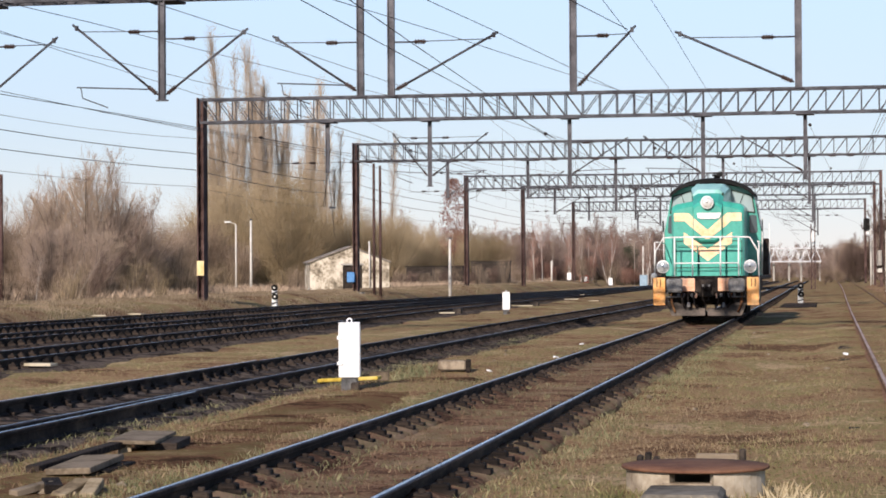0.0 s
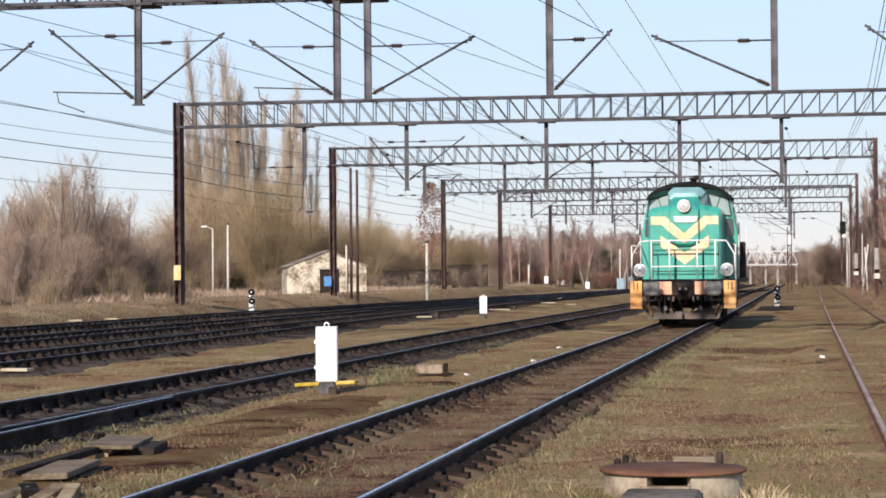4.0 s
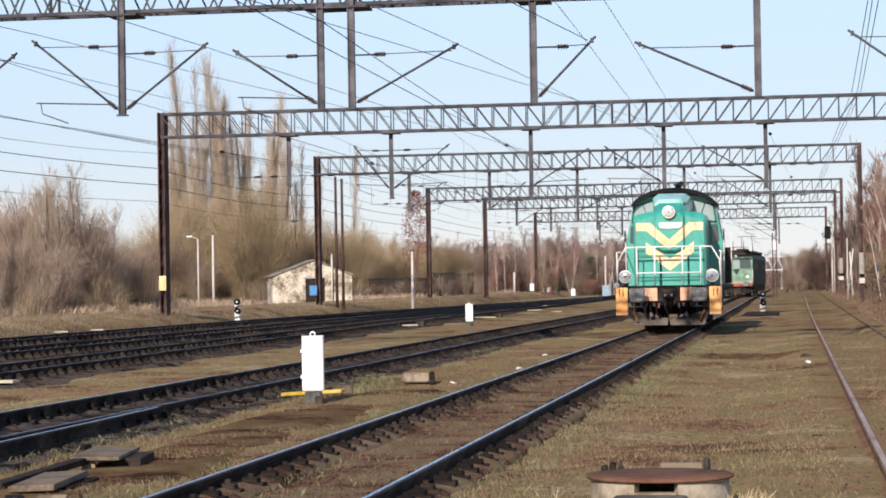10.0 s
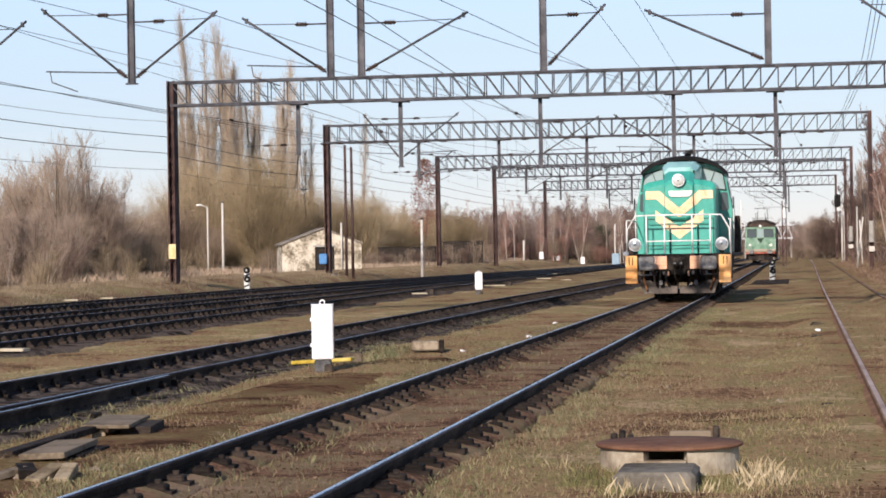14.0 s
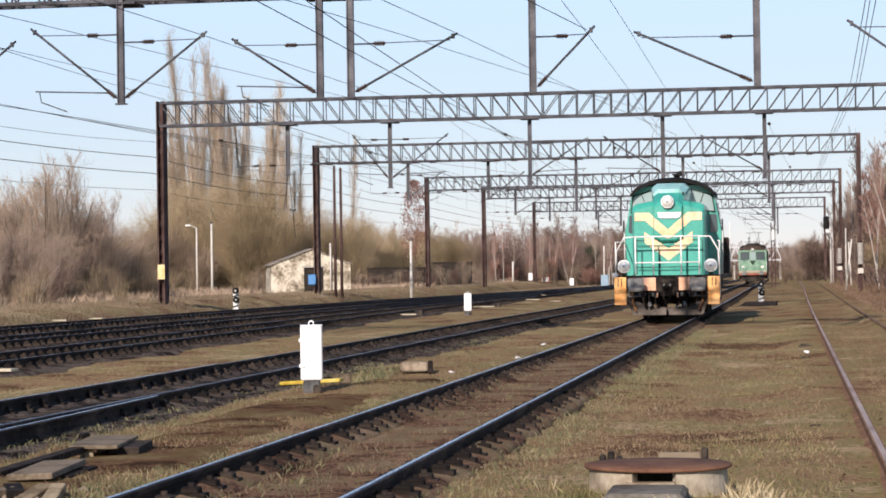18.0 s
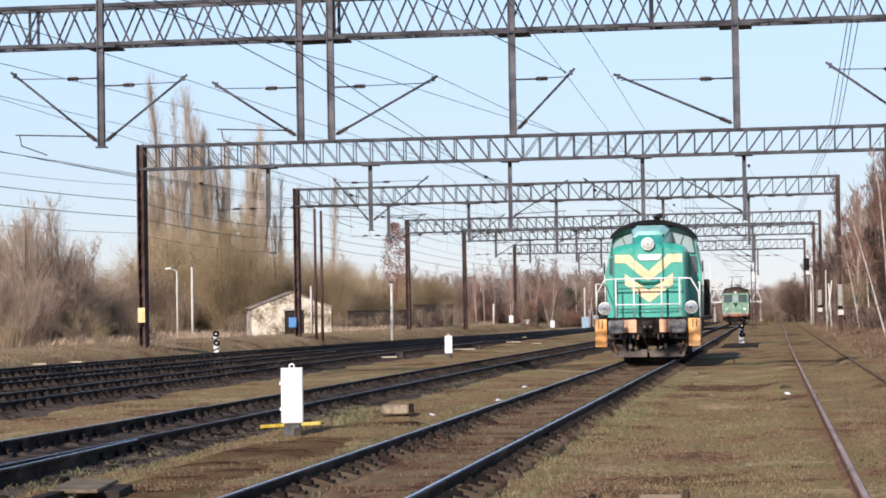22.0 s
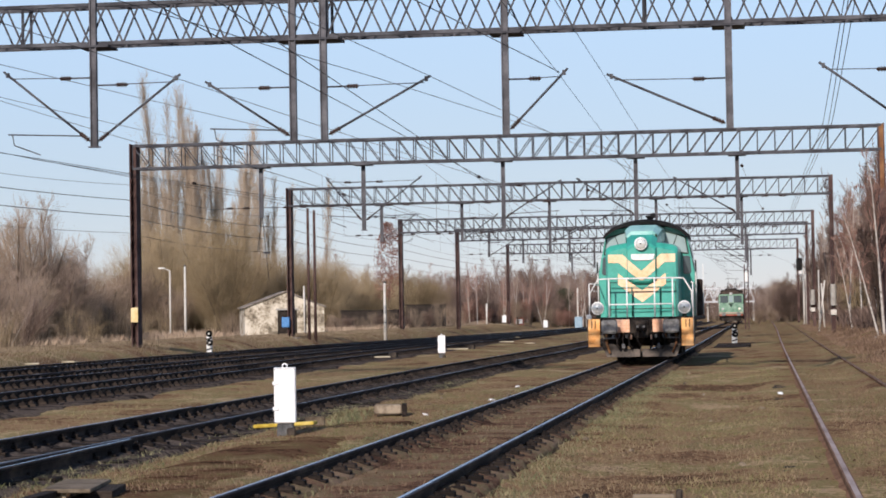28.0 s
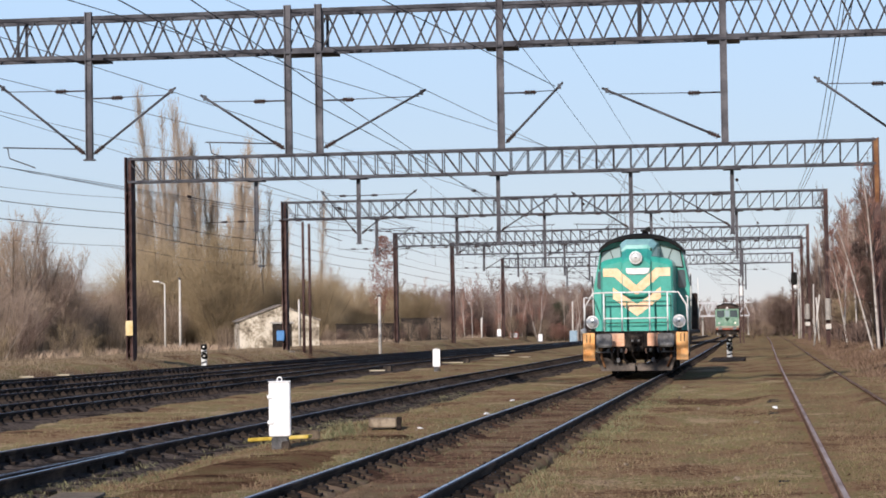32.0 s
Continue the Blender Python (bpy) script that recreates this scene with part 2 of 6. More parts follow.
UNDER = surface("oily underframe", [(0.01, 0.008, 0.007), (0.028, 0.023, 0.02), (0.075, 0.058, 0.045)], 3.0, 0.7, 0.2, bump=0.4, fine=20.0)
GREY = surface("grey buffer steel", [(0.11, 0.106, 0.1), (0.2, 0.195, 0.188), (0.3, 0.292, 0.28)], 4.0, 0.7, 0.0, bump=0.15, fine=24.0)
RAILING = surface("white railing paint", [(0.6, 0.6, 0.57), (0.75, 0.75, 0.72), (0.82, 0.82, 0.8)], 5.0, 0.5, bump=0.0)
WHITE = surface("white cabinet paint", [(0.74, 0.74, 0.73), (0.82, 0.82, 0.81), (0.86, 0.86, 0.85)], 3.0, 0.5, bump=0.04, fine=16.0)
YELLOW = surface("yellow paint", [(0.36, 0.24, 0.03), (0.52, 0.37, 0.06), (0.6, 0.46, 0.14)], 4.0, 0.6, bump=0.1)
SIGNAL_BLACK = surface("matt black signal paint", [(0.01, 0.01, 0.01), (0.025, 0.024, 0.023)], 4.0, 0.6, bump=0.05)
WINDOW = glass("cab window glass", (0.05, 0.07, 0.075))
LENS = lamp_glass("headlamp lens", (0.72, 0.72, 0.68))


# ---- ground and tracks ----
RAIL_Z = 0.16          # top of rail


def track_one(y):
    return -3.55 - 0.33 * smooth(85, 215, y)


def track_two(y):
    return -8.3 + 0.15 * smooth(60, 90, y)


def track_three(y):
    return -13.55 - 1.95 * smooth(-10, 105, y)


def track_four(y):
    return -22.95 + 5.6 * smooth(80, 235, y)


def track_middle(y):
    return -18.7 + 1.6 * smooth(90, 235, y)


def track_right(y):
    return 1.42 + 0.25 * smooth(60, 200, y)


def crossover(y):
    """From the second track to the first."""
    pts = ((150, -8.15), (165, -8.1), (175, -7.4), (190, -5.75), (198, -4.95), (204, -4.4), (209, -4.12), (214, -3.98), (225, -3.88))
    for (a, p), (b, q) in zip(pts, pts[1:]):
        if y <= b:
            return lerp(p, q, max(0.0, (y - a) / (b - a)))
    return pts[-1][1]


def ground_z(x, y):
    rise = 0.42 * smooth(0, 1, (-24.0 - x) / 1.7) + 0.14 * smooth(0, 1, (-25.6 - x) / 0.8)
    left = rise * (1 - 0.9 * smooth(0, 1, (-29 - x) / 5)) * smooth(20, 60, y)
    sunk = 0.075 * max(1 - smooth(0.78, 0.93, abs(x - track_one(y))), 1 - smooth(0.95, 1.45, abs(x - track_two(y))))
    right = 0.75 * smooth(2.9, 6.5, x) * smooth(25, 90, y) + 0.06 * smooth(-0.6, 0.3, x) + 0.09 * smooth(1.75, 2.05, x)
    yard = 0.09 * smooth(-25.0, -24.4, x) * (1 - smooth(-13.6, -12.9, x + 0.012 * (y - 35))) * smooth(10, 25, y)
    return -0.035 + left + right - yard - sunk + 0.075 * smooth(95, 125, y) * smooth(-24.4, -23.6, x) * (1 - smooth(-14, -12, x))


def surface_z(x, y):
    """Height of the soil, with the beds of the two near tracks on it."""
    lifted = abs(x - track_one(y)) < 0.7 or abs(x - track_two(y)) < 1.25
    return max(ground_z(x, y), -0.014) if lifted else ground_z(x, y) + relief(x, y, 0.25 + 0.75 * near_rail(x, y))


def relief(x, y, k=1.0):
    """Lumps and hollows of the worn ground, and two old wheel ruts right of the first track."""
    lumps = 0.095 * noise.noise((x * 0.4, y * 0.4, 0.3)) + 0.05 * noise.noise((x * 1.3, y * 1.1, 4.1)) + 0.022 * noise.noise((x * 3.3, y * 3.0, 9.1))
    ruts = 0.0
    for y0, bow in ((38.5, 0.9), (47.5, 1.6), (58.0, 2.5)):
        d = y - y0 - bow * math.sin(x * 0.8 + y0)
        ruts += 0.1 * math.exp(-(d / 0.9) ** 2) * smooth(-2.6, -1.4, x) * (1 - smooth(0.6, 1.6, x))
    return k * (lumps - ruts)


def near_rail(x, y):
    """0 beside a rail, 1 well away from it."""
    d = min(abs(x - c(y)) for c in (track_one, track_two, track_three, track_right))
    return smooth(0.7, 1.8, d)


def ground():
    xs = [-900, -500, -300, -180, -120, -90, -70, -55, -45, -40, -36, -33] + [-31 + 0.4 * i for i in range(50)] + [-11 + 0.2 * i for i in range(31)] + [-4.85 + 0.1 * i for i in range(29)] + [-1.8 + 0.2 * i for i in range(34)] + [5 + 0.4 * i for i in range(16)] + [12, 13, 15, 18, 22, 30, 45, 70, 120, 200, 400, 900]
    ys = [-60, -20, 0, 6] + [9 + 0.35 * i for i in range(90)] + [41 + 0.9 * i for i in range(80)] + [114 + 5 * i for i in range(40)] + [330, 380, 450, 600, 900, 1500, 2500, 4500]
    g = Geo()
    g.v = [(x, y, ground_z(x, y) + (relief(x, y, 0.25 + 0.75 * near_rail(x, y)) if -35 < x < 14 and 5 < y < 320 else 0)) for y in ys for x in xs]
    n = len(xs)
    g.f = [(j * n + i, j * n + i + 1, (j + 1) * n + i + 1, (j + 1) * n + i) for j in range(len(ys) - 1) for i in range(n - 1)]
    g.s = [True] * len(g.f)
    solo("ground", g, SOIL, "brown soil with dry winter grass and mossy patches", "ground", kind="structure")


def bed(name, centre, half, y0, y1, z, material, label, step=0.6):
    """A strip of ballast or trodden soil under a track."""
    cols = [-1, -0.86, -0.6, -0.4, -0.2, 0, 0.2, 0.4, 0.6, 0.86, 1]
    g = Geo()
    ys = []
    y = y0
    while y < y1:
        ys.append(y)
        y += step * max(1.0, y / 60)
    for y in ys:
        wob = 0.16 * noise.noise((y * 0.5, half, 7.0))
        for k in cols:
            x = centre(y) + k * half + wob * abs(k) ** 3
            edge = abs(k)
            zz = z - (0.14 if edge == 1 else 0.06 if 0.5 < edge and half < 1.2 else 0.0) + 0.022 * noise.noise((x * 3.1, y * 2.2, 1.0)) + 0.012 * noise.noise((x * 9, y * 7, 2.0))
            g.v.append((x, y, zz))
    n = len(cols)
    g.f = [(j * n + i, j * n + i + 1, (j + 1) * n + i + 1, (j + 1) * n + i) for j in range(len(ys) - 1) for i in range(n - 1)]
    g.s = [True] * len(g.f)
    solo(name, g, material, label, "track bed", kind="structure")


RAIL_SECTION = [(-0.065, 0.0), (0.065, 0.0), (0.065, 0.012), (0.012, 0.032), (0.010, 0.105), (0.036, 0.118), (0.036, 0.147), (0.028, 0.15), (-0.028, 0.15), (-0.036, 0.147), (-0.036, 0.118), (-0.010, 0.105), (-0.012, 0.032), (-0.065, 0.012)]


def rail(centre, side, y0, y1, head, parent, bend=8.0, band=0.014):
    g, top = Geo(), Geo()
    ys = [y0]
    while ys[-1] < y1:
        ys.append(min(y1, ys[-1] + bend))
    loops, strip = [], []
    for y in ys:
        x = centre(y) + side * 0.7525
        loops.append([(x + px, y, RAIL_Z - 0.152 + pz) for px, pz in RAIL_SECTION])
        strip.append([(x - 0.024, y, RAIL_Z - 0.0005), (x + 0.024, y, RAIL_Z - 0.0005), (x + 0.02, y, RAIL_Z + 0.003), (x - 0.02, y, RAIL_Z + 0.003)])
    ob = part("rail", g.loft(loops), RAIL_BROWN if head in (RAIL_RUST, RAIL_BURIED) else RAIL_SIDE, parent)
    part("running_surface", top.loft(strip), RAIL_HEAD if head is RAIL_TOP else head, ob)
    if head is RAIL_TOP:
        shine = Geo().loft([[(c[0][0] + u, c[0][1], RAIL_Z + v) for u, v in ((-0.001, 0.0), (band, 0.0025), (band, 0.0045), (0.002, 0.0045))] for c in strip])
        part("polished_band", shine, RAIL_TOP, ob, "bright polished wheel band")


def sleeper_mesh(name, plates=True, rise=0.0):
    g = Geo()
    g.box(-1.27, 1.27, -0.125, 0.125, -0.2, -0.012 + rise, 0.012)
    if plates:
        for s in (-0.7525, 0.7525):
            g.box(s - 0.23, s + 0.23, -0.07, 0.07, -0.03 + min(rise, 0), 0.05)
            for e in (-0.12, 0.12):
                g.box(s + e - 0.065, s + e + 0.065, -0.06, 0.06, 0.008, 0.095, 0.012)
                g.tube((s + e * 1.02, 0, 0.06), (s + e * 1.02, 0, 0.122), 0.026, n=5)
    return g.mesh(name, SLEEPER)


def track(label, centre, y0, y1, head, sleepers_to, rest_to, group="railway tracks", plates=True, rise=0.0, band=0.014, fill=None, heap=0.085):
    t = thing("railway_track", label, "track", group=group)
    for side in (-1, 1):
        rail(centre, side, y0, y1, RAIL_BURIED if head is RAIL_RUST and side > 0 else head, t, band=band)
    mesh = sleeper_mesh("sleeper", plates, rise)
    rng = random.Random(len(label))
    y = y0 + 0.3
    while y < min(y1, sleepers_to):
        part("sleeper", mesh, None, t, at=pose(centre(y) + rng.uniform(-0.03, 0.03), y, rng.uniform(-0.012, 0.008), 0, rng.uniform(-0.6, 0.6), rng.uniform(-1.5, 1.5)))
        y += 0.6 + rng.uniform(-0.03, 0.03)
    if fill:
        # soil and ash that has crept up the foot of the rails
        ridges = Geo()
        for rail_side in (-1, 1):
            for flank in (-1, 1):
                loops, q = [], y0
                while q < 85:
                    x0, n = centre(q) + rail_side * 0.7525, flank + 3 * rail_side
                    h = heap * (0.8 + 0.4 * noise.noise((q * 0.9, n, 5.0)) + 0.35 * noise.noise((q * 4.1, n, 8.0)))
                    w = 0.36 + 0.12 * noise.noise((q * 1.7, n, 2.0))
                    loops.append([(x0 + flank * 0.004, q, -0.08), (x0 + flank * 0.008, q, h), (x0 + flank * 0.07, q, h * 0.92 + 0.008 * noise.noise((q * 9, n, 1.0))), (x0 + flank * 0.16, q, h * 0.6 + 0.012 * noise.noise((q * 8, n, 3.0))), (x0 + flank * w * 0.75, q, h * 0.2), (x0 + flank * w, q, -0.08)])
                    q += 0.14
                ridges.loft(loops, rounded=True)
        tagged(part("soil_fill", ridges, fill, t), kind="stuff")
    if rest_to > y:
        g = Geo()
        while y < rest_to:
            c = centre(y)
            g.box(c - 1.27, c + 1.27, y - 0.12, y + 0.12, -0.12, -0.01 + rise)
            for s in (-0.7525, 0.7525):
                g.box(c + s - 0.17, c + s + 0.17, y - 0.08, y + 0.08, -0.01 + rise, 0.05)
            y += 0.6
        tagged(part("far_sleeper_row", g, SLEEPER, t), kind="stuff")
    return t


def setting():
    ground()
    bed("track_bed_one", track_one, 1.15, 8, 330, -0.012, TRODDEN, "trodden red-brown soil between weeds under the track")
    bed("soil_strip", lambda y: -5.85 + 0.15 * math.sin(y * 0.4), 1.15, 10, 34, -0.012, RED_SOIL, "dark red-brown soil strip between two tracks")
    bed("track_bed_two", track_two, 1.5, 10, 330, -0.012, BALLAST, "sooty old ballast under the track")
    bed("track_bed_three", track_three, 1.75, 20, 330, 0.0, BALLAST, "sooty dark ballast under the track")
    bed("track_bed_four", lambda y: (track_three(y) + track_four(y)) / 2 - 0.6, 5.6, 20, 108, -0.016, BALLAST, "broad sooty ballast of the yard")
    bed("track_bed_five", track_four, 1.35, 106, 330, -0.02, BALLAST, "dark ballast under the outer track")
    bed("track_bed_six", track_middle, 1.3, 106, 330, -0.024, BALLAST, "dark ballast under the middle track")
    bank = Geo()
    ys = [30 + 1.5 * i for i in range(140)]
    for y in ys:
        for k in range(7):
            x = -23.6 - 0.36 * k + 0.1 * noise.noise((y * 0.3, k * 0.4, 3.0))
            bank.v.append((x, y, ground_z(x, y) + 0.035 - (0.1 if k in (0, 6) else 0.0) + 0.012 * noise.noise((x * 4, y * 3, 0.5))))
    bank.f = [(j * 7 + i, (j + 1) * 7 + i, (j + 1) * 7 + i + 1, j * 7 + i + 1) for j in range(len(ys) - 1) for i in range(6)]
    bank.s = [True] * len(bank.f)
    solo("ballast_bank", bank, SOIL, "brown earthy shoulder rising to the grass bank", "track bed", kind="structure")
    track("track with polished rails on half-buried tarred sleepers", track_one, 8, 330, RAIL_TOP, 150, 250, rise=-0.085, band=0.032, fill=TRODDEN)
    track("track with polished rails along sooty ballast", track_two, 12, 330, RAIL_TOP, 150, 250, rise=0.01, fill=BALLAST, heap=0.07)
    track("dark track with tarred sleepers on sooty ballast", track_three, 22, 330, RAIL_TOP, 130, 250, rise=0.02)
    track("distant dark track on sooty ballast by the bank", track_four, 34, 330, RAIL_TOP, 100, 250, rise=0.02)
    track("dark middle yard track on sooty ballast", track_middle, 40, 330, RAIL_TOP, 100, 250, rise=0.02)
    track("unused rusty track sunk in dry grass", track_right, 8, 330, RAIL_RUST, 60, 0, plates=False)
    for a, b, z1, label in (([(-7.18, 15), (-7.24, 18), (-7.33, 22), (-7.44, 26)], 0.0, RAIL_Z, "short closure rail of a turnout"),
                            ([(-8.93, 12), (-8.94, 24), (-8.95, 30), (-9.0, 35)], 0.0, RAIL_Z + 0.02, "polished guard rail of a turnout")):
        r = thing("guard_rail", label, "rail", group="turnout rails")
        part("rail", Geo().loft([[(px + u, py, z1 - 0.152 + v) for u, v in RAIL_SECTION] for px, py in a]), RAIL_SIDE, r)
        part("running_surface", Geo().loft([[(px + u, py, z1 + v) for u, v in ((-0.034, 0), (-0.014, 0), (-0.016, 0.004), (-0.032, 0.004))] for px, py in a]), RAIL_TOP, r)
    x = thing("railway_track", "crossover track between two parallel tracks", "track", group="railway tracks")
    for side in (-1, 1):
        rail(crossover, side, 152, 224, RAIL_TOP, x, 4.0)


setting()


# ---- overhead line ----
def insulator(p, d, parent, length=0.32):
    """A ribbed insulator along the direction d."""
    prof = [(0, 0.022)]
    for i in range(4):
        a = length * (0.12 + 0.2 * i)
        prof += [(a, 0.025), (a + 0.03, 0.062), (a + 0.06, 0.03)]
    prof.append((length, 0.022))
    part("insulator", Geo().lathe(p, d, prof, 8), INSULATOR, parent)


def cantilever(gantry, y, xp, tip, foot=5.68, wire=True):
    """A slanting strut with its tie and registration arm, held by a hanging post at xp; tip: (x, z)."""
    s = 1 if tip[0] > xp else -1
    a, b = Vector((xp + s * 0.1, y, foot)), Vector((tip[0], y, tip[1]))
    d = (b - a).normalized()
    strut = part("cantilever", Geo().tube(a + d * 0.3, b + d * 0.12, 0.028, n=7), GANTRY, gantry)
    insulator(a, d, strut)
    tie_z = tip[1] - 0.12
    tie = Geo().tube((xp + s * 0.12, y, tie_z), (tip[0] - s * 0.05, y, tie_z + 0.03), 0.011, n=5)
    tie.tube((xp + s * 0.08, y, tie_z), (xp + s * 0.5, y, tie_z), 0.02, n=5)
    part("tie_rod", tie, GANTRY, strut)
    insulator((xp + s * 0.5, y, tie_z), (s, 0, 0), strut, 0.3)
    clamp = Geo().box(tip[0] - 0.035, tip[0] + 0.035, y - 0.035, y + 0.035, tip[1] - 0.06, tip[1] + 0.05)
    part("clamp", clamp, GANTRY, strut)
    if not wire:
        return
    arm = Geo().tube((xp + s * 0.2, y, foot + 0.12), (tip[0], y, foot + 0.2), 0.016, n=5)
    arm.path([(tip[0] - s * 0.1, y, foot + 0.18), (tip[0] - s * 0.14, y, foot - 0.05), (tip[0] - s * 0.75, y, foot - 0.28)], 0.014, 5)
    part("registration_arm", arm, GANTRY, strut)


def lattice_gantry(y, xl, xr, hangers, arms, zigzag=False, panel=0.68, z0=7.85, z1=8.8, post_l=0.36, right_z=0.0, label=""):
    g = thing("catenary_gantry", label, "gantry", group="catenary gantries")
    half = 0.3
    for zz, nm in ((z1, "top_chord"), (z0, "bottom_chord")):
        for s in (-half, half):
            part(nm, Geo().bar((xl, y + s, zz), (xr, y + s, zz), 0.08, 0.08 if zigzag else 0.1), GANTRY, g)
    rng = random.Random(int(y))
    for s, nm in ((-half, "front_lattice"), (half, "back_lattice")):
        lat = Geo()
        n = max(4, int((xr - xl) / panel))
        p = (xr - xl) / n
        for i in range(n):
            a, b = xl + i * p, xl + (i + 1) * p
            if zigzag:
                m = (a + b) / 2
                o = 0.0 if s < 0 else p / 2
                lat.bar((a + o, y + s, z0), (m + o, y + s, z1), 0.028, 0.04)
                lat.bar((m + o, y + s, z1), (min(b + o, xr), y + s, z0), 0.028, 0.04)
                if i % 9 == 4:
                    lat.bar((a, y + s, z0), (a, y + s, z1), 0.05, 0.05)
            else:
                lat.bar((a, y + s, z0), (a, y + s, z1), 0.028, 0.04)
                up = (i < n * 0.48) == (s < 0)
                lat.bar((a, y + s, z1 if i < n * 0.52 else z0), (b, y + s, z0 if i < n * 0.52 else z1), 0.026, 0.036)
        part(nm, lat, GANTRY, g)
    for zz, nm in ((z0, "bottom_bracing"), (z1, "top_bracing")):
        ties = Geo()
        x, s = xl, -half
        while x < xr - panel:
            ties.bar((x, y + s, zz), (x + 0.7 * panel, y - s, zz), 0.03, 0.03)
            x, s = x + 0.7 * panel, -s
        part(nm, ties, GANTRY, g)
    for x, zb in ((xl, ground_z(xl, y) - 0.1), (xr, ground_z(xr, y) - 0.1)):
        slim = x > 0
        w = (0.25 if slim and y < 100 else 0.22 if slim else post_l) / 2
        leg = Geo()
        leg.box(x - w, x - w + 0.05, y - 0.32, y + 0.32, zb, z1 + 0.08)
        leg.box(x + w - 0.05, x + w, y - 0.32, y + 0.32, zb, z1 + 0.08)
        leg.box(x - w + 0.05, x + w - 0.05, y - 0.04, y + 0.04, zb, z1 + 0.05)
        z = zb + 0.4
        while z < z1 - 0.5 and not slim:
            leg.bar((x - w + 0.04, y - 0.3, z), (x + w - 0.04, y - 0.3, z + 0.3), 0.05, 0.02)
            z += 0.6
        mast = part("mast", leg, MAST, g)
        if slim:
            part("cover_plate", Geo().box(x - w + 0.05, x + w - 0.05, y - 0.33, y - 0.29, zb + 0.3, 6.3), MAST, mast)
            part("cover_plate", Geo().box(x - w + 0.05, x + w - 0.05, y - 0.33, y - 0.29, 6.3, z1 + 0.05), RUST_ORANGE if y < 100 else MAST, mast)
        part("foundation", Geo().box(x - 0.4, x + 0.4, y - 0.5, y + 0.5, zb - 0.4, zb + 0.06, 0.04), CONCRETE, mast)
    # posts hang on the near face of the near truss, under the others
    yh = y - half - 0.085 if zigzag else y
    for x, zb in hangers:
        top = z1 + 0.12 if zigzag else z0 - 0.052
        w, d, t, e = 0.078, 0.06, 0.025, 0.012
        sec = [(-w, -d), (-w + t, -d), (-w + t, -e), (w - t, -e), (w - t, -d), (w, -d), (w, d), (w - t, d), (w - t, e), (-w + t, e), (-w + t, d), (-w, d)]
        post = part("hanging_post", Geo().loft([[(x + px, yh + py, zz) for px, py in sec] for zz in (zb, top)]), HANGER, g)
        part("bracket", Geo().box(x - 0.36, x + 0.36, y - half - 0.16, y + half + 0.06, z0 - 0.1, z0 - 0.052), GANTRY, post)
        part("end_plate", Geo().box(x - 0.13, x + 0.13, yh - 0.075, yh + 0.075, zb - 0.03, zb), GANTRY, post)
    for xp, tip in arms:
        zb = dict((round(a, 2), b) for a, b in hangers).get(round(xp, 2), 5.55)
        cantilever(g, yh, xp, tip, max(5.4, zb) + 0.12, wire=y > 60 or tip[0] < -16.9 and xp > -16 or -12.5 < tip[0] < -12.2)
    if 90 < y < 92:
        x, zb = hangers[0]
        ropes = Geo().path([(x, y, zb), (x - 0.19, y, zb - 1.4)], 0.012, 4)
        ropes.path([(x + 0.03, y, zb), (x + 0.17, y, zb - 1.45), (x + 0.27, y, zb - 2.6)], 0.014, 4)
        ropes.path([(x - 0.05, y, zb), (x - 0.1, y, zb - 1.4)], 0.01, 4)
        part("anchor_rope", ropes, WIRE, g)
        part("rope_bar", Geo().box(x + 0.05, x + 0.32, y - 0.03, y + 0.03, zb - 1.5, zb - 1.42, 0.01), GANTRY, g)
    return g


CONCRETE = surface("weathered concrete", [(0.2, 0.19, 0.17), (0.32, 0.3, 0.27), (0.42, 0.4, 0.36)], 2.0, 0.9, bump=0.4, fine=20.0)

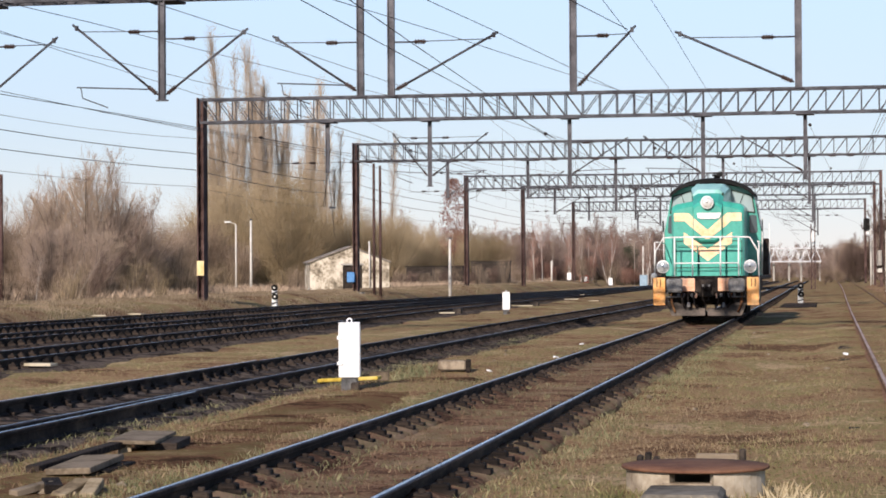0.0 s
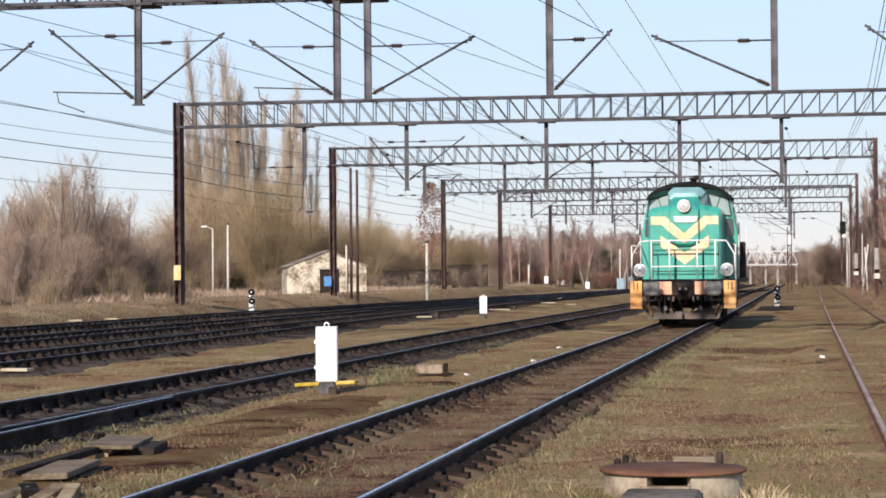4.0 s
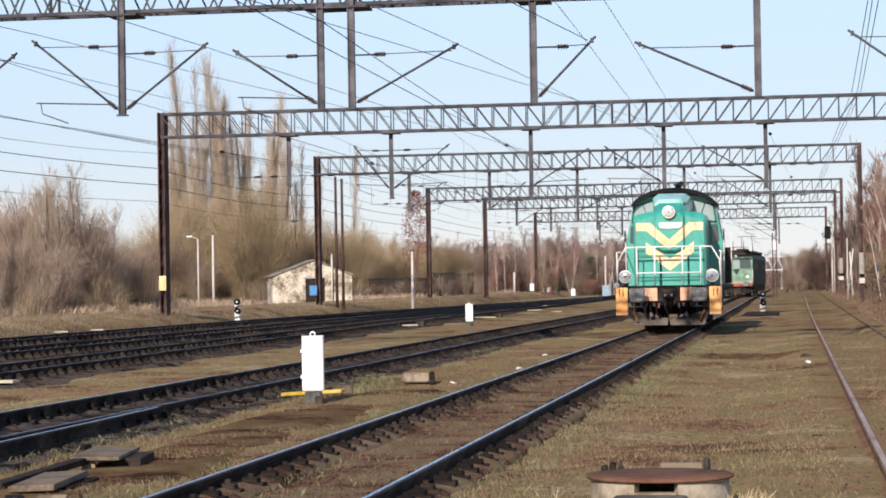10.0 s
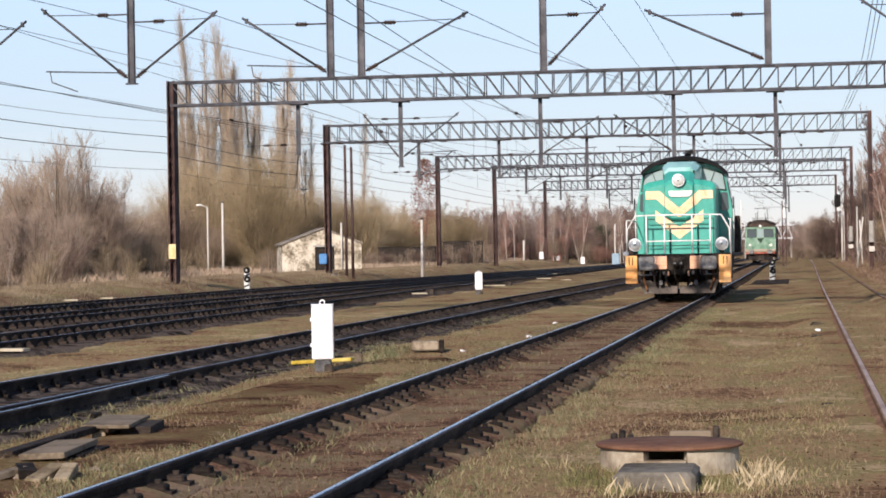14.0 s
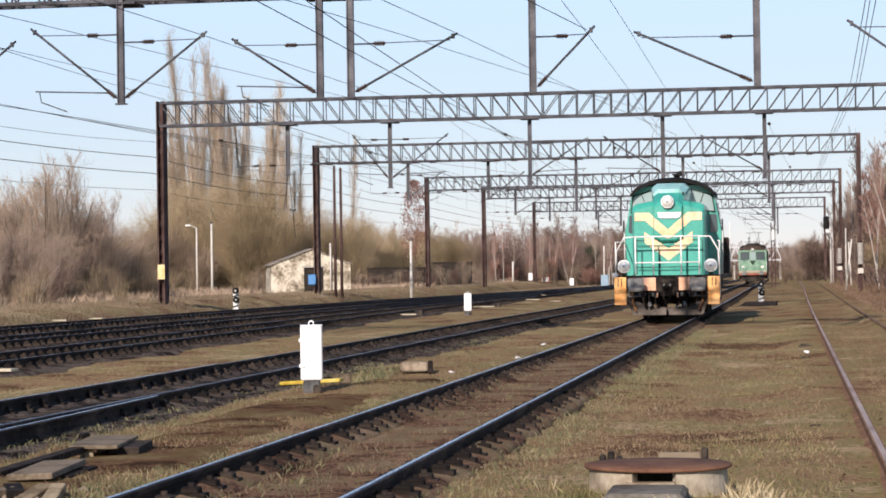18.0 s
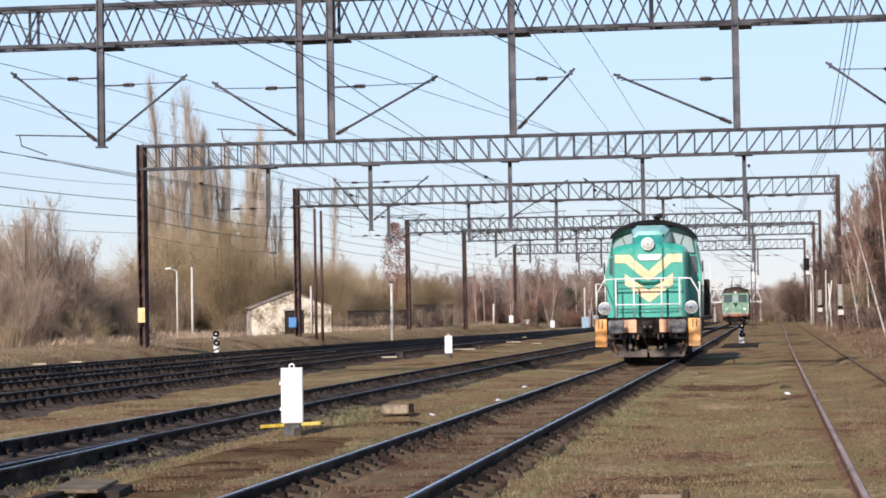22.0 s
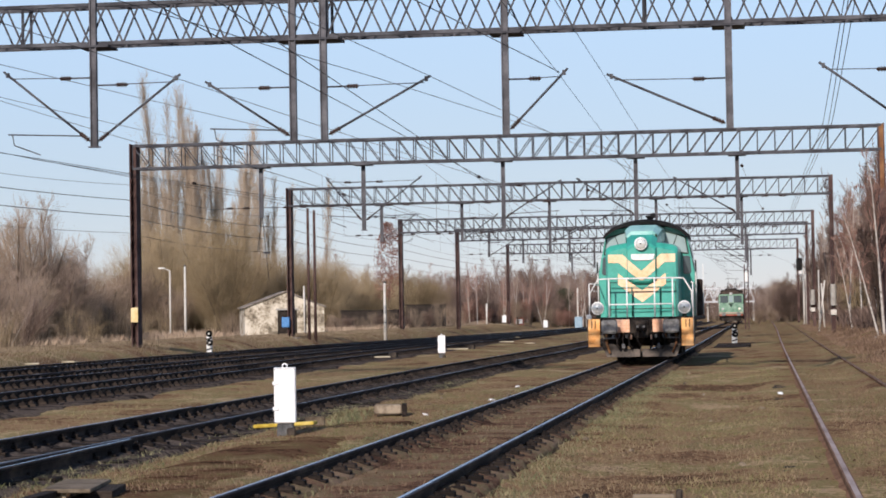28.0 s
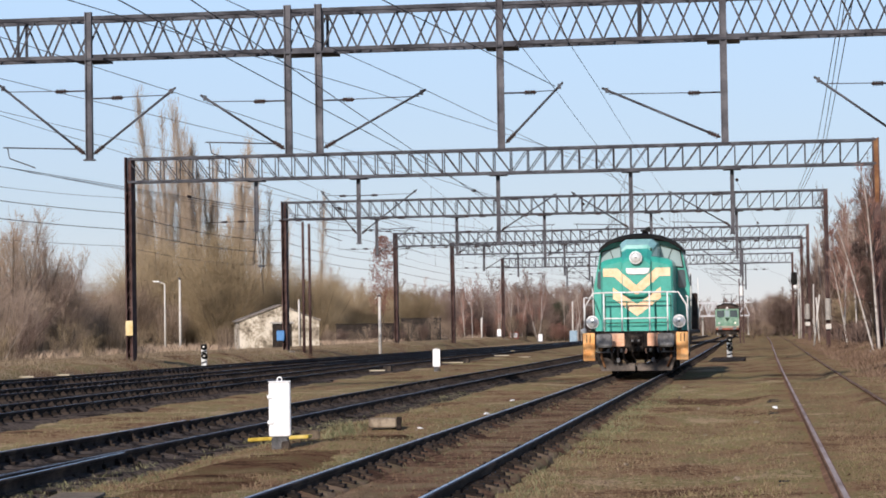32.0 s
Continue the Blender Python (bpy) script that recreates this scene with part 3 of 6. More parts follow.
GANTRIES = [
    (50.2, -27.0, 6.2, [(-19.5, 5.55), (3.35, 5.4), (-15.15, 5.55), (-10.48, 5.55), (-9.77, 5.55), (-5.63, 5.55), (-0.66, 5.55)],
     [(-19.5, (-17.75, 6.97)), (3.35, (1.4, 6.87)), (-15.15, (-17.2, 7.24)), (-15.15, (-13.2, 7.06)), (-10.48, (-12.42, 6.88)), (-9.77, (-7.42, 6.86)), (-5.63, (-4.31, 6.9)), (-0.66, (-3.25, 6.78))], True, 0.78),
    (91.0, -25.75, 4.72, [(-20.4, 5.73), (-16.12, 5.12), (-10.37, 4.95), (-5.0, 5.2), (-0.95, 5.2)],
     [(-16.12, (-17.6, 7.2)), (-16.12, (-13.8, 7.2)), (-10.37, (-8.1, 6.9)), (-5.0, (-7.3, 6.95)), (-0.95, (-3.4, 6.9))], False, 0.69),
    (124.5, -26.3, 3.72, [(-21.05, 5.77), (-16.53, 5.67), (-11.64, 4.93), (-5.76, 5.5), (-1.1, 5.2)],
     [(-21.05, (-19.2, 7.2)), (-16.53, (-14.6, 7.1)), (-11.64, (-8.2, 7.0)), (-1.1, (-3.6, 7.0))], False, 0.69),
    (168.0, -27.0, 3.66, [(-20.3, 5.9), (-14.25, 5.45), (-9.2, 5.5), (-1.25, 5.2)],
     [(-20.3, (-18.4, 7.1)), (-14.25, (-12.4, 7.1)), (-9.2, (-7.4, 7.0)), (-1.25, (-3.9, 7.0))], False, 0.69),
    (189.5, -25.6, 3.6, [(-20.0, 5.9), (-14.0, 5.4), (-9.2, 5.5), (-1.25, 5.2)],
     [(-14.0, (-16.0, 7.1)), (-1.25, (-3.9, 7.0))], False, 0.69),
    (233.7, -26.3, 3.5, [(-19.6, 5.9), (-9.18, 5.87), (-1.25, 5.2)],
     [(-9.18, (-7.2, 7.0)), (-1.25, (-3.9, 7.0))], False, 0.69),
]


def wire(name, label, pts, sag=0.35, r=0.008, group="overhead wires"):
    """One wire through its supports, sagging between them."""
    path = []
    for (x0, y0, z0), (x1, y1, z1) in zip(pts, pts[1:]):
        for i in range(10):
            k = i / 10
            path.append((lerp(x0, x1, k), lerp(y0, y1, k), lerp(z0, z1, k) - sag * 4 * k * (1 - k)))
    path.append(pts[-1])
    return solo(name, Geo().path(path, r, 4), WIRE, label, "wire", group)


def overhead():
    rng = random.Random(14)
    for (y0, l0, r0, h0, *_), (y1, l1, r1, h1, *_) in zip(GANTRIES[1:], GANTRIES[2:]):
        for i in range(5):
            x = lerp(l0 + 2, r0 - 1.5, (i + rng.random()) / 5)
            z = rng.uniform(6.2, 7.6)
            w = wire("stay_wire", "thin slanting stay wire between the gantries", [(x, y0, z), (x + rng.uniform(-4.5, 4.5), y1, rng.uniform(6.0, 7.6))], 0.05, 0.008)
            insulator((x, y0 - 0.5, z), (0.05, 1, 0), w, 0.45)
        for x, _ in h0:
            cross = solo("cross_span", Geo().tube((x - 2.2, y0, 6.1), (x + 2.2, y0, 6.14), 0.012, n=4), WIRE, "short cross wire with insulators under a gantry post", "wire", "cross wires")
            for d in (-1.5, -0.8, 0.9, 1.6):
                insulator((x + d, y0, 6.12), (1, 0, 0), cross, 0.3)
    for y, xl, xr, hang, arms, zig, panel in GANTRIES:
        k = (y - 0.385) / y if zig else 1.0
        hang = [(x * k, z) for x, z in hang]
        arms = [(x * k, (tx * k, tz)) for x, (tx, tz) in arms]
        near = y < 60
        lattice_gantry(y, xl, xr, hang, arms, zig, panel, z0=7.91 if near else 7.85, post_l=0.29 if y < 100 else 0.28,
                       label="long steel lattice gantry with hanging posts across the tracks" if not near else "near steel lattice gantry with zigzag bracing across the tracks")
    # messenger wires: place and height at the two near gantries, then the place further on
    lines = [((-17.07, 7.45), (-13.61, 7.8), -14.6), ((-13.1, 7.05), (-10.53, 6.9), -13.5), ((-7.4, 6.97), (-4.43, 6.97), -8.2),
             ((-8.46, 6.9), (-5.06, 7.8), -8.2), ((-4.42, 6.9), (-4.83, 6.9), -8.2), ((-3.45, 6.9), (-3.63, 6.9), -3.6), ((-21.31, 7.8), (-18.71, 7.8), -18.6)]
    for (x0, z0), (x1, z1), c in lines:
        near = (x0 - (x1 - x0) * 1.2, 0.6, z0 - (z1 - z0) * 1.2)
        wire("messenger_wire", "thin dark messenger wire of the overhead line", [near, (x0, 49.8, z0), (x1, 90.6, z1), (c, 124.1, 7.0), (c, 167.6, 7.0), (c, 233.3, 7.0), (c, 330, 7.0)], 0.04, 0.0075)
        drops = Geo()
        for y0, y1 in ((90.6, 124.1), (124.1, 167.6), (167.6, 233.3)):
            for i in range(1, 7):
                y = lerp(y0, y1, i / 7)
                x = lerp(x1, c, min(1.0, (y - 90.6) / 33.5))
                drops.tube((x, y, 7.0 + (z1 - 7.0) * max(0.0, 1 - (y - 90.6) / 33.5)), (x, y, 5.3), 0.006, n=3, caps=False)
        solo("dropper_wires", drops, WIRE, "fine vertical droppers between the overhead wires", "wire", kind="stuff")
    wire("messenger_wire", "thin dark messenger wire of the overhead line", [(-7.85, 0.6, 5.8), (-4.37, 49.8, 6.9)], 0.0, 0.009)
    # contact wires: two of them are seen on this side of the near gantry
    for x0, x1, c, near in ((-7.36, -7.95, -8.2, True), (-7.2, -8.8, -8.3, True), (-16.35, -12.84, -13.4, True), (-16.5, -13.5, -14.0, False), (-12.3, -12.9, -13.4, False), (-3.5, -3.55, -3.7, False)):
        pts = [(x0 - (x1 - x0) * 1.2, 0.6, 5.3)] if near else []
        wire("contact_wire", "taut dark contact wire above a track", pts + [(x0, 49.8, 5.3), (x1, 90.6, 5.3), (c, 124.1, 5.3), (c, 167.6, 5.3), (c, 233.3, 5.3), (c, 330, 5.3)], 0.02, 0.0075)
    for x0, x1, x2 in ((2.0, 2.48, 2.3), (2.08, 2.7, 2.45), (2.25, 2.83, 2.6)):
        wire("feeder_wire", "dark feeder wire strung over the gantry tops", [(x0 - (x1 - x0) * 1.17, 2, 9.0), (x0, 50.2, 8.98), (x1, 91, 8.98), (x2, 124.5, 9.0), (x2 - 0.2, 168, 9.0), (x2 - 0.3, 233.7, 9.0)], 0.05, 0.012)
    # line along the outer masts
    for z, sag in ((7.2, 0.42), (6.57, 0.27), (5.89, 0.22), (5.2, 0.25)):
        r = 0.008 if z > 7 or z < 5.5 else 0.014
        wire("overhead_wire", "dark wire strung along the outer masts", [(-28.0, 4, z), (-27.1, 50.2, z), (-26.0, 90.6, z), (-26.5, 124.2, z + 0.1), (-27.2, 167.7, z + 0.1), (-26.5, 233.4, z)], sag, r)
    for x0, x1, z in ((-20.63, -21.86, 7.8), (-21.3, -19.9, 6.35)):
        wire("overhead_wire", "dark wire above the outer tracks", [(x0 - (x1 - x0) * 1.2, 0.6, z), (x0, 49.8, z), (x1, 90.6, z), (-20.6, 124.1, z), (-20.3, 167.6, z), (-19.8, 233.3, z)], 0.06)


overhead()


# ---- locomotives ----
def headlamp(parent, x, y, z, r):
    lamp = part("headlight", Geo().lathe((x, y, z), (0, -1, 0), [(-0.25, r * 0.7), (0, r), (0.05, r * 1.06), (0.09, r * 1.06), (0.1, r * 0.93)], 20), RAILING, parent, "white-rimmed round headlight")
    part("lens", Geo().lathe((x, y - 0.096, z), (0, -1, 0), [(0, r * 0.9), (0.03, r * 0.75), (0.05, r * 0.4), (0.055, 0.01)], 20), LENS, lamp)
    part("bulb", Geo().lathe((x, y - 0.15, z), (0, -1, 0), [(0, r * 0.16), (0.012, r * 0.15), (0.014, 0.01)], 10), GREY, lamp)


def buffer(parent, x, y, z):
    b = part("buffer", Geo().box(x - 0.23, x + 0.23, y - 0.62, y - 0.5, z - 0.2, z + 0.2, 0.05), GREY, parent, "worn grey buffer head")
    part("buffer_stem", Geo().tube((x, y - 0.5, z), (x, y, z), 0.12, 0.16, n=12), UNDER, b)


def wheelset(parent, y, r=0.55):
    w = part("wheelset", Geo().tube((-0.75, y, r), (0.75, y, r), 0.09, n=10), UNDER, parent)
    for s in (-1, 1):
        part("wheel", Geo().lathe((s * 0.69, y, r), (s, 0, 0), [(0, r + 0.03), (0.03, r + 0.03), (0.035, r), (0.13, r), (0.13, r * 0.8), (0.1, r * 0.75), (0.1, 0.15), (0.15, 0.13)], 24), UNDER, w)


def shunter():
    """Centre of the buffer plane, at rail height, is the origin; the loco stretches to +y."""
    L = thing("shunting_locomotive", "sea-green shunting locomotive with pale orange chevrons, standing", "locomotive", pose(-3.53, 64.9, RAIL_Z))
    # frame and deck
    part("deck", Geo().box(-1.5, 1.5, 0.62, 14.6, 1.14, 1.26, 0.02), UNDER, L)
    part("underframe", Geo().box(-1.2, 1.2, 0.75, 14.4, 0.75, 1.14, 0.03), UNDER, L)
    part("buffer_beam", Geo().box(-1.48, 1.48, 0.6, 0.76, 0.78, 1.15, 0.02), UNDER, L)
    for s in (-1, 1):
        part("orange_panel", Geo().box(s * 0.57 - 0.24, s * 0.57 + 0.24, 0.55, 0.6, 0.82, 1.2, 0.01), SALMON, L, "faded salmon-orange beam panel")
        step = part("corner_step", Geo().box(s * 1.34 - 0.17, s * 1.34 + 0.17, 0.3, 0.36, 0.42, 1.22, 0.01), ORANGE, L, "orange corner step plate")
        part("tread", Geo().box(s * 1.34 - 0.17, s * 1.34 + 0.17, 0.36, 0.66, 0.46, 0.49), UNDER, step)
        part("tread", Geo().box(s * 1.34 - 0.17, s * 1.34 + 0.17, 0.36, 0.66, 0.82, 0.85), UNDER, step)
        for k, x in enumerate((0.1, 0.2)):
            part("hanger_strap", Geo().box(s * (1.2 + x) - 0.012, s * (1.2 + x) + 0.012, 0.29, 0.3, 0.95, 1.18), UNDER, step)
        buffer(L, s * 0.88, 0.6, 1.0)
        for k in range(3):
            x = s * (0.32 + 0.17 * k)
            hose = Geo().path([(x, 0.55, 0.8), (x + 0.03 * s, 0.38, 0.66), (x + 0.02 * s, 0.34, 0.46), (x - 0.05 * s, 0.4, 0.36), (x - 0.06 * s, 0.5, 0.42)], 0.028, 7)
            part("air_hose", hose, UNDER, L)
        part("hose_coupling", Geo().box(s * 0.5 - 0.05, s * 0.5 + 0.05, 0.3, 0.4, 0.36, 0.5, 0.02), GREY, L)
        part("brake_rigging", Geo().box(s * 0.95 - 0.14, s * 0.95 + 0.14, 0.7, 1.2, 0.42, 0.8, 0.04), UNDER, L)
        for k, x in enumerate((0.3, 0.42, 0.7, 0.8)):
            part("hose_cock", Geo().box(s * x - 0.035, s * x + 0.035, 0.5, 0.58, 0.62 + 0.03 * (k % 2), 0.76, 0.015), (SALMON, GREY, RUST_ORANGE, GREY)[k], L)
        part("hand_bar", Geo().path([(s * 0.62, 0.5, 0.76), (s * 0.64, 0.42, 0.66), (s * 1.1, 0.42, 0.66), (s * 1.12, 0.5, 0.8)], 0.02, 6), GREY, L)
        part("guard_iron", Geo().path([(s * 1.0, 0.7, 0.8), (s * 1.0, 0.55, 0.5), (s * 0.9, 0.5, 0.22)], 0.035, 6), RUST_ORANGE, L, "rusty guard iron")
    part("draw_plate", Geo().box(-0.22, 0.22, 0.52, 0.6, 0.66, 1.16, 0.02), UNDER, L)
    part("coupling_pin", Geo().tube((-0.12, 0.3, 0.98), (0.12, 0.3, 0.98), 0.035, n=8), GREY, L)
    # coupling
    hook = part("coupling", Geo().box(-0.16, 0.16, 0.35, 0.62, 0.86, 1.13, 0.04), UNDER, L)
    part("hook", Geo().path([(0, 0.4, 1.0), (0, 0.15, 1.02), (0, 0.05, 0.95), (0, 0.1, 0.86)], 0.05, 8), UNDER, hook)
    part("screw_link", Geo().path([(-0.07, 0.12, 0.95), (-0.09, 0.2, 0.6), (0, 0.22, 0.42), (0.09, 0.2, 0.6), (0.07, 0.12, 0.95)], 0.025, 6), UNDER, hook)
    # plough
    for s in (-1, 1):
        out = [(0.04 * s, 0.12), (1.02 * s, 0.12), (1.2 * s, 0.55), (0.85 * s, 0.5), (0.5 * s, 0.36), (0.04 * s, 0.34)]
        part("snow_plough", Geo().plate(out, 0.05, Matrix.Translation((0, 0.42, 0)) @ pose(0, 0, 0, -12, 0, 8 * s)), PLOUGH, L, "dull grey rusty snow plough blade")
    # short hood
    hood = []
    for y, w, zs, zt in ((1.55, 1.0, 3.15, 3.3), (1.66, 1.06, 3.3, 3.44), (2.6, 1.06, 3.34, 3.5), (4.3, 1.06, 3.34, 3.5)):
        hood.append([(-w, y, 1.26), (w, y, 1.26), (w, y, zs - 0.08), (w - 0.03, y, zs - 0.01), (w - 0.14, y, zs + 0.06), (0.42, y, zt), (-0.42, y, zt), (-w + 0.14, y, zs + 0.06), (-w + 0.03, y, zs - 0.01), (-w, y, zs - 0.08)])
    short = part("short_hood", Geo().loft(hood, rounded=False), GREEN, L)
    # raised centre fairing with headlight
    fair = []
    for y, w, z0, z1 in ((1.38, 0.4, 2.3, 3.3), (1.44, 0.43, 2.24, 3.4), (1.95, 0.45, 2.2, 3.68), (2.1, 0.45, 2.2, 3.7)):
        fair.append([(-w, y, z0 + 0.12), (-w * 0.5, y, z0), (w * 0.5, y, z0), (w, y, z0 + 0.12), (w, y, z1 - 0.1), (w * 0.7, y, z1), (-w * 0.7, y, z1), (-w, y, z1 - 0.1)])
    part("fairing", Geo().loft(fair), GREEN, L)
    top = []
    for y, w, z0, z1 in ((1.98, 0.4, 3.2, 3.66), (2.1, 0.46, 3.15, 3.8), (2.9, 0.55, 3.1, 4.0), (4.2, 0.58, 3.1, 4.04)):
        top.append([(-w, y, z0), (w, y, z0), (w, y, z1 - 0.14), (w * 0.7, y, z1), (-w * 0.7, y, z1), (-w, y, z1 - 0.14)])
    # the sloping top takes the pale mint as its painted sun glare
    crest = part("raised_fairing", Geo().loft(top), MINT, L, "green raised fairing, sun glare painted as pale mint")
    part("corner_strip", Geo().bar((0.4, 1.97, 3.3), (0.42, 2.07, 3.7), 0.06, 0.05), GREEN_DARK, crest)
    part("corner_strip", Geo().bar((-0.45, 2.02, 3.25), (-0.47, 2.12, 3.62), 0.03, 0.03), GREEN_DARK, crest)
    headlamp(L, 0.0, 1.34, 3.4, 0.18)
    part("number_board", Geo().plate([(-0.3, 3.1), (-0.28, 2.95), (-0.18, 2.92), (0.26, 2.92), (0.36, 2.96), (0.4, 3.1)], 0.03, Matrix.Translation((0, 1.335, 0))), RAILING, L, "white number board")
    # chevrons
    left_up = [(-0.98, 3.1), (-0.56, 3.1), (-0.43, 2.98), (-0.43, 2.64), (-0.67, 2.86), (-0.98, 2.86)]
    part("stripe", Geo().plate(left_up, 0.02, Matrix.Translation((0, 1.533, 0))), CHEVRON, L, "pale orange stripe")
    part("stripe", Geo().plate([(-x, z) for x, z in left_up], 0.02, Matrix.Translation((0, 1.533, 0))), CHEVRON, L, "pale orange stripe")
    mid = [(-0.4, 2.95), (0.0, 2.6), (0.4, 2.95), (0.4, 2.62), (0.05, 2.34), (-0.05, 2.34), (-0.4, 2.62)]
    part("stripe", Geo().plate(mid, 0.03, Matrix.Translation((0, 1.355, 0))), CHEVRON, L, "pale orange stripe")
    low = [(-0.7, 2.54), (0, 2.04), (0.7, 2.54), (0.7, 2.22), (0, 1.69), (-0.7, 2.22)]
    part("stripe", Geo().plate(low, 0.02, Matrix.Translation((0, 1.533, 0))), CHEVRON, L, "pale orange chevron stripe")
    # seams of the hood doors
    for x in (-0.93, -0.28, 0.55, 0.98):
        part("door_seam", Geo().box(x - 0.012, x + 0.012, 1.536, 1.56, 1.3, 2.3), GREEN_DARK, short)
    for z in (1.5, 2.28, 2.92):
        part("door_seam", Geo().box(-0.92, 0.97, 1.538, 1.56, z - 0.012, z + 0.012), GREEN_DARK, short)
    # cab
    sec = [(-1.42, 1.26), (1.42, 1.26), (1.46, 2.6), (1.24, 3.72), (0.9, 3.94), (0.0, 4.08), (-0.9, 3.94), (-1.24, 3.72), (-1.46, 2.6)]
    cab = part("cab", Geo().loft([[(x, y, z) for x, z in sec] for y in (4.3, 6.9)]), GREEN, L)
    roof = []
    for y, dz in ((3.95, 0.0), (4.2, 0.05), (6.9, 0.05), (7.15, 0.0)):
        arc = [(1.34 * math.sin(a), 3.72 + dz + 0.46 * (math.cos(a) - math.cos(1.25)) / (1 - math.cos(1.25))) for a in [-1.25 + 2.5 * i / 14 for i in range(15)]]
        roof.append([(x, y, z) for x, z in arc] + [(x, y, z - 0.1) for x, z in reversed(arc)])
    part("roof", Geo().loft(roof), BLACK, L, "black domed cab roof")
    part("horn", Geo().tube((0.25, 4.2, 4.3), (0.25, 4.0, 4.34), 0.05, 0.08, n=10), BLACK, L)
    part("vent", Geo().lathe((0.1, 5.2, 4.2), (0, 0, 1), [(0, 0.1), (0.12, 0.1), (0.13, 0.16), (0.18, 0.14)], 12), BLACK, L)
    for s in (-1, 1):
        win = [(s * 0.5, 3.26), (s * 1.28, 3.17), (s * 1.19, 3.68), (s * 0.5, 3.88)]
        w = part("cab_window", Geo().plate(win, 0.03, Matrix.Translation((0, 4.275, 0))), PANE, cab, "pale cab window")
        fr = Geo()
        for (a, b), (c, d) in zip(win, win[1:] + win[:1]):
            fr.bar((a, 4.27, b), (c, 4.27, d), 0.035, 0.035, (0, 1, 0))
        part("window_frame", fr, GREEN_DARK, w)
        low_w = [(s * 1.12, 2.6), (s * 1.15, 2.55), (s * 1.33, 2.55), (s * 1.36, 2.62), (s * 1.33, 3.06), (s * 1.28, 3.1), (s * 1.14, 3.1), (s * 1.11, 3.05)]
        part("side_window", Geo().plate(low_w, 0.03, Matrix.Translation((0, 4.272, 0))), WINDOW, cab)
        side = [(0, 2.65), (1.7, 2.65), (1.7, 3.45), (0, 3.45)]
        part("cab_window", Geo().loft([[(s * (1.46 - 0.2 * (z - 2.6) / 1.12) + d * s, 4.75 + x, z) for x, z in side] for d in (-0.01, 0.015)]), WINDOW, cab)
        part("mirror", Geo().box(s * 1.5 - 0.02, s * 1.5 + 0.02, 4.2, 4.25, 2.6, 2.95, 0.01), BLACK, cab)
        part("wiper", Geo().bar((s * 0.8, 4.255, 3.35), (s * 0.95, 4.255, 3.75), 0.02, 0.02), BLACK, cab)
    # long hood and rear
    part("long_hood", Geo().box(-1.05, 1.05, 6.9, 14.2, 1.26, 3.4, 0.1), GREEN, L)
    # shaded green and its dirt are both put into the brown
    part("locker", Geo().box(-1.46, 1.46, 12.6, 14.5, 1.27, 2.5, 0.04), BROWN, L, "dirty lockers with side shade in their brown")
    part("fuel_tank", Geo().box(-1.3, 1.3, 5.8, 9.2, 0.35, 1.0, 0.1), UNDER, L)
    for y in (2.4, 4.9, 10.4, 12.9):
        wheelset(L, y)
    for y0 in (1.7, 9.7):
        for s in (-1, 1):
            part("bogie_frame", Geo().box(s * 1.02 - 0.08, s * 1.02 + 0.08, y0, y0 + 3.9, 0.38, 0.72, 0.05), UNDER, L)
    # railings
    for s in (-1, 1):
        for x, y in ((s * 0.92, 0.72), (s * 0.4, 0.72)):
            part("railing_post", Geo().tube((x, y, 1.2), (x, y, 2.38), 0.022, n=7), RAILING, L)
        part("end_railing", Geo().path([(s * 0.92, 0.72, 2.38), (s * 1.24, 0.72, 2.37), (s * 1.47, 0.74, 1.98), (s * 1.5, 0.76, 1.26)], 0.024, 7), RAILING, L)
        part("grab_rail", Geo().path([(s * 1.5, 0.8, 0.6), (s * 1.5, 0.8, 2.25)], 0.018, 6), RAILING, L)
        part("grab_rail", Geo().path([(s * 1.48, 4.35, 1.3), (s * 1.5, 4.35, 3.0)], 0.018, 6), RAILING, L)
        part("grab_rail", Geo().path([(s * 1.5, 12.4, 1.3), (s * 1.5, 12.4, 3.0)], 0.018, 6), RAILING, L)
        headlamp(L, s * 1.25, 0.72, 1.53, 0.18)
        part("lamp_bracket", Geo().box(s * 1.25 - 0.06, s * 1.25 + 0.06, 0.72, 0.9, 1.25, 1.5), GREEN_DARK, L)
        part("side_railing", Geo().path([(s * 1.46, 0.9, 2.25), (s * 1.46, 4.2, 2.25)], 0.02, 6), RAILING, L)
    part("top_rail", Geo().tube((-0.92, 0.72, 2.38), (0.92, 0.72, 2.38), 0.024, n=7), RAILING, L)
    part("middle_rail", Geo().tube((-0.92, 0.72, 1.63), (0.92, 0.72, 1.63), 0.02, n=7), RAILING, L)
    for z in (2.14, 1.44):
        part("hood_rail", Geo().tube((-0.9, 1.46, z), (0.9, 1.46, z), 0.013, n=6), GREEN, L)
    for x in (-0.3, 0.52):
        part("hood_rail", Geo().tube((x, 1.46, 1.28), (x, 1.46, 2.14), 0.013, n=6), GREEN, L)
    part("marker_lamp", Geo().lathe((-1.5, 0.62, 1.28), (0, -1, 0), [(0, 0.08), (0.1, 0.08), (0.12, 0.05)], 10), RAILING, L)
    return L


PLOUGH = surface("dull plough steel", [(0.045, 0.037, 0.031), (0.085, 0.072, 0.062), (0.15, 0.122, 0.1)], 2.0, 0.7, 0.3, bump=0.2, fine=18.0)
# opaque tint; the paleness of the panes is in the base colour
PANE = glass("pale window pane", (0.27, 0.35, 0.35), 0.12)


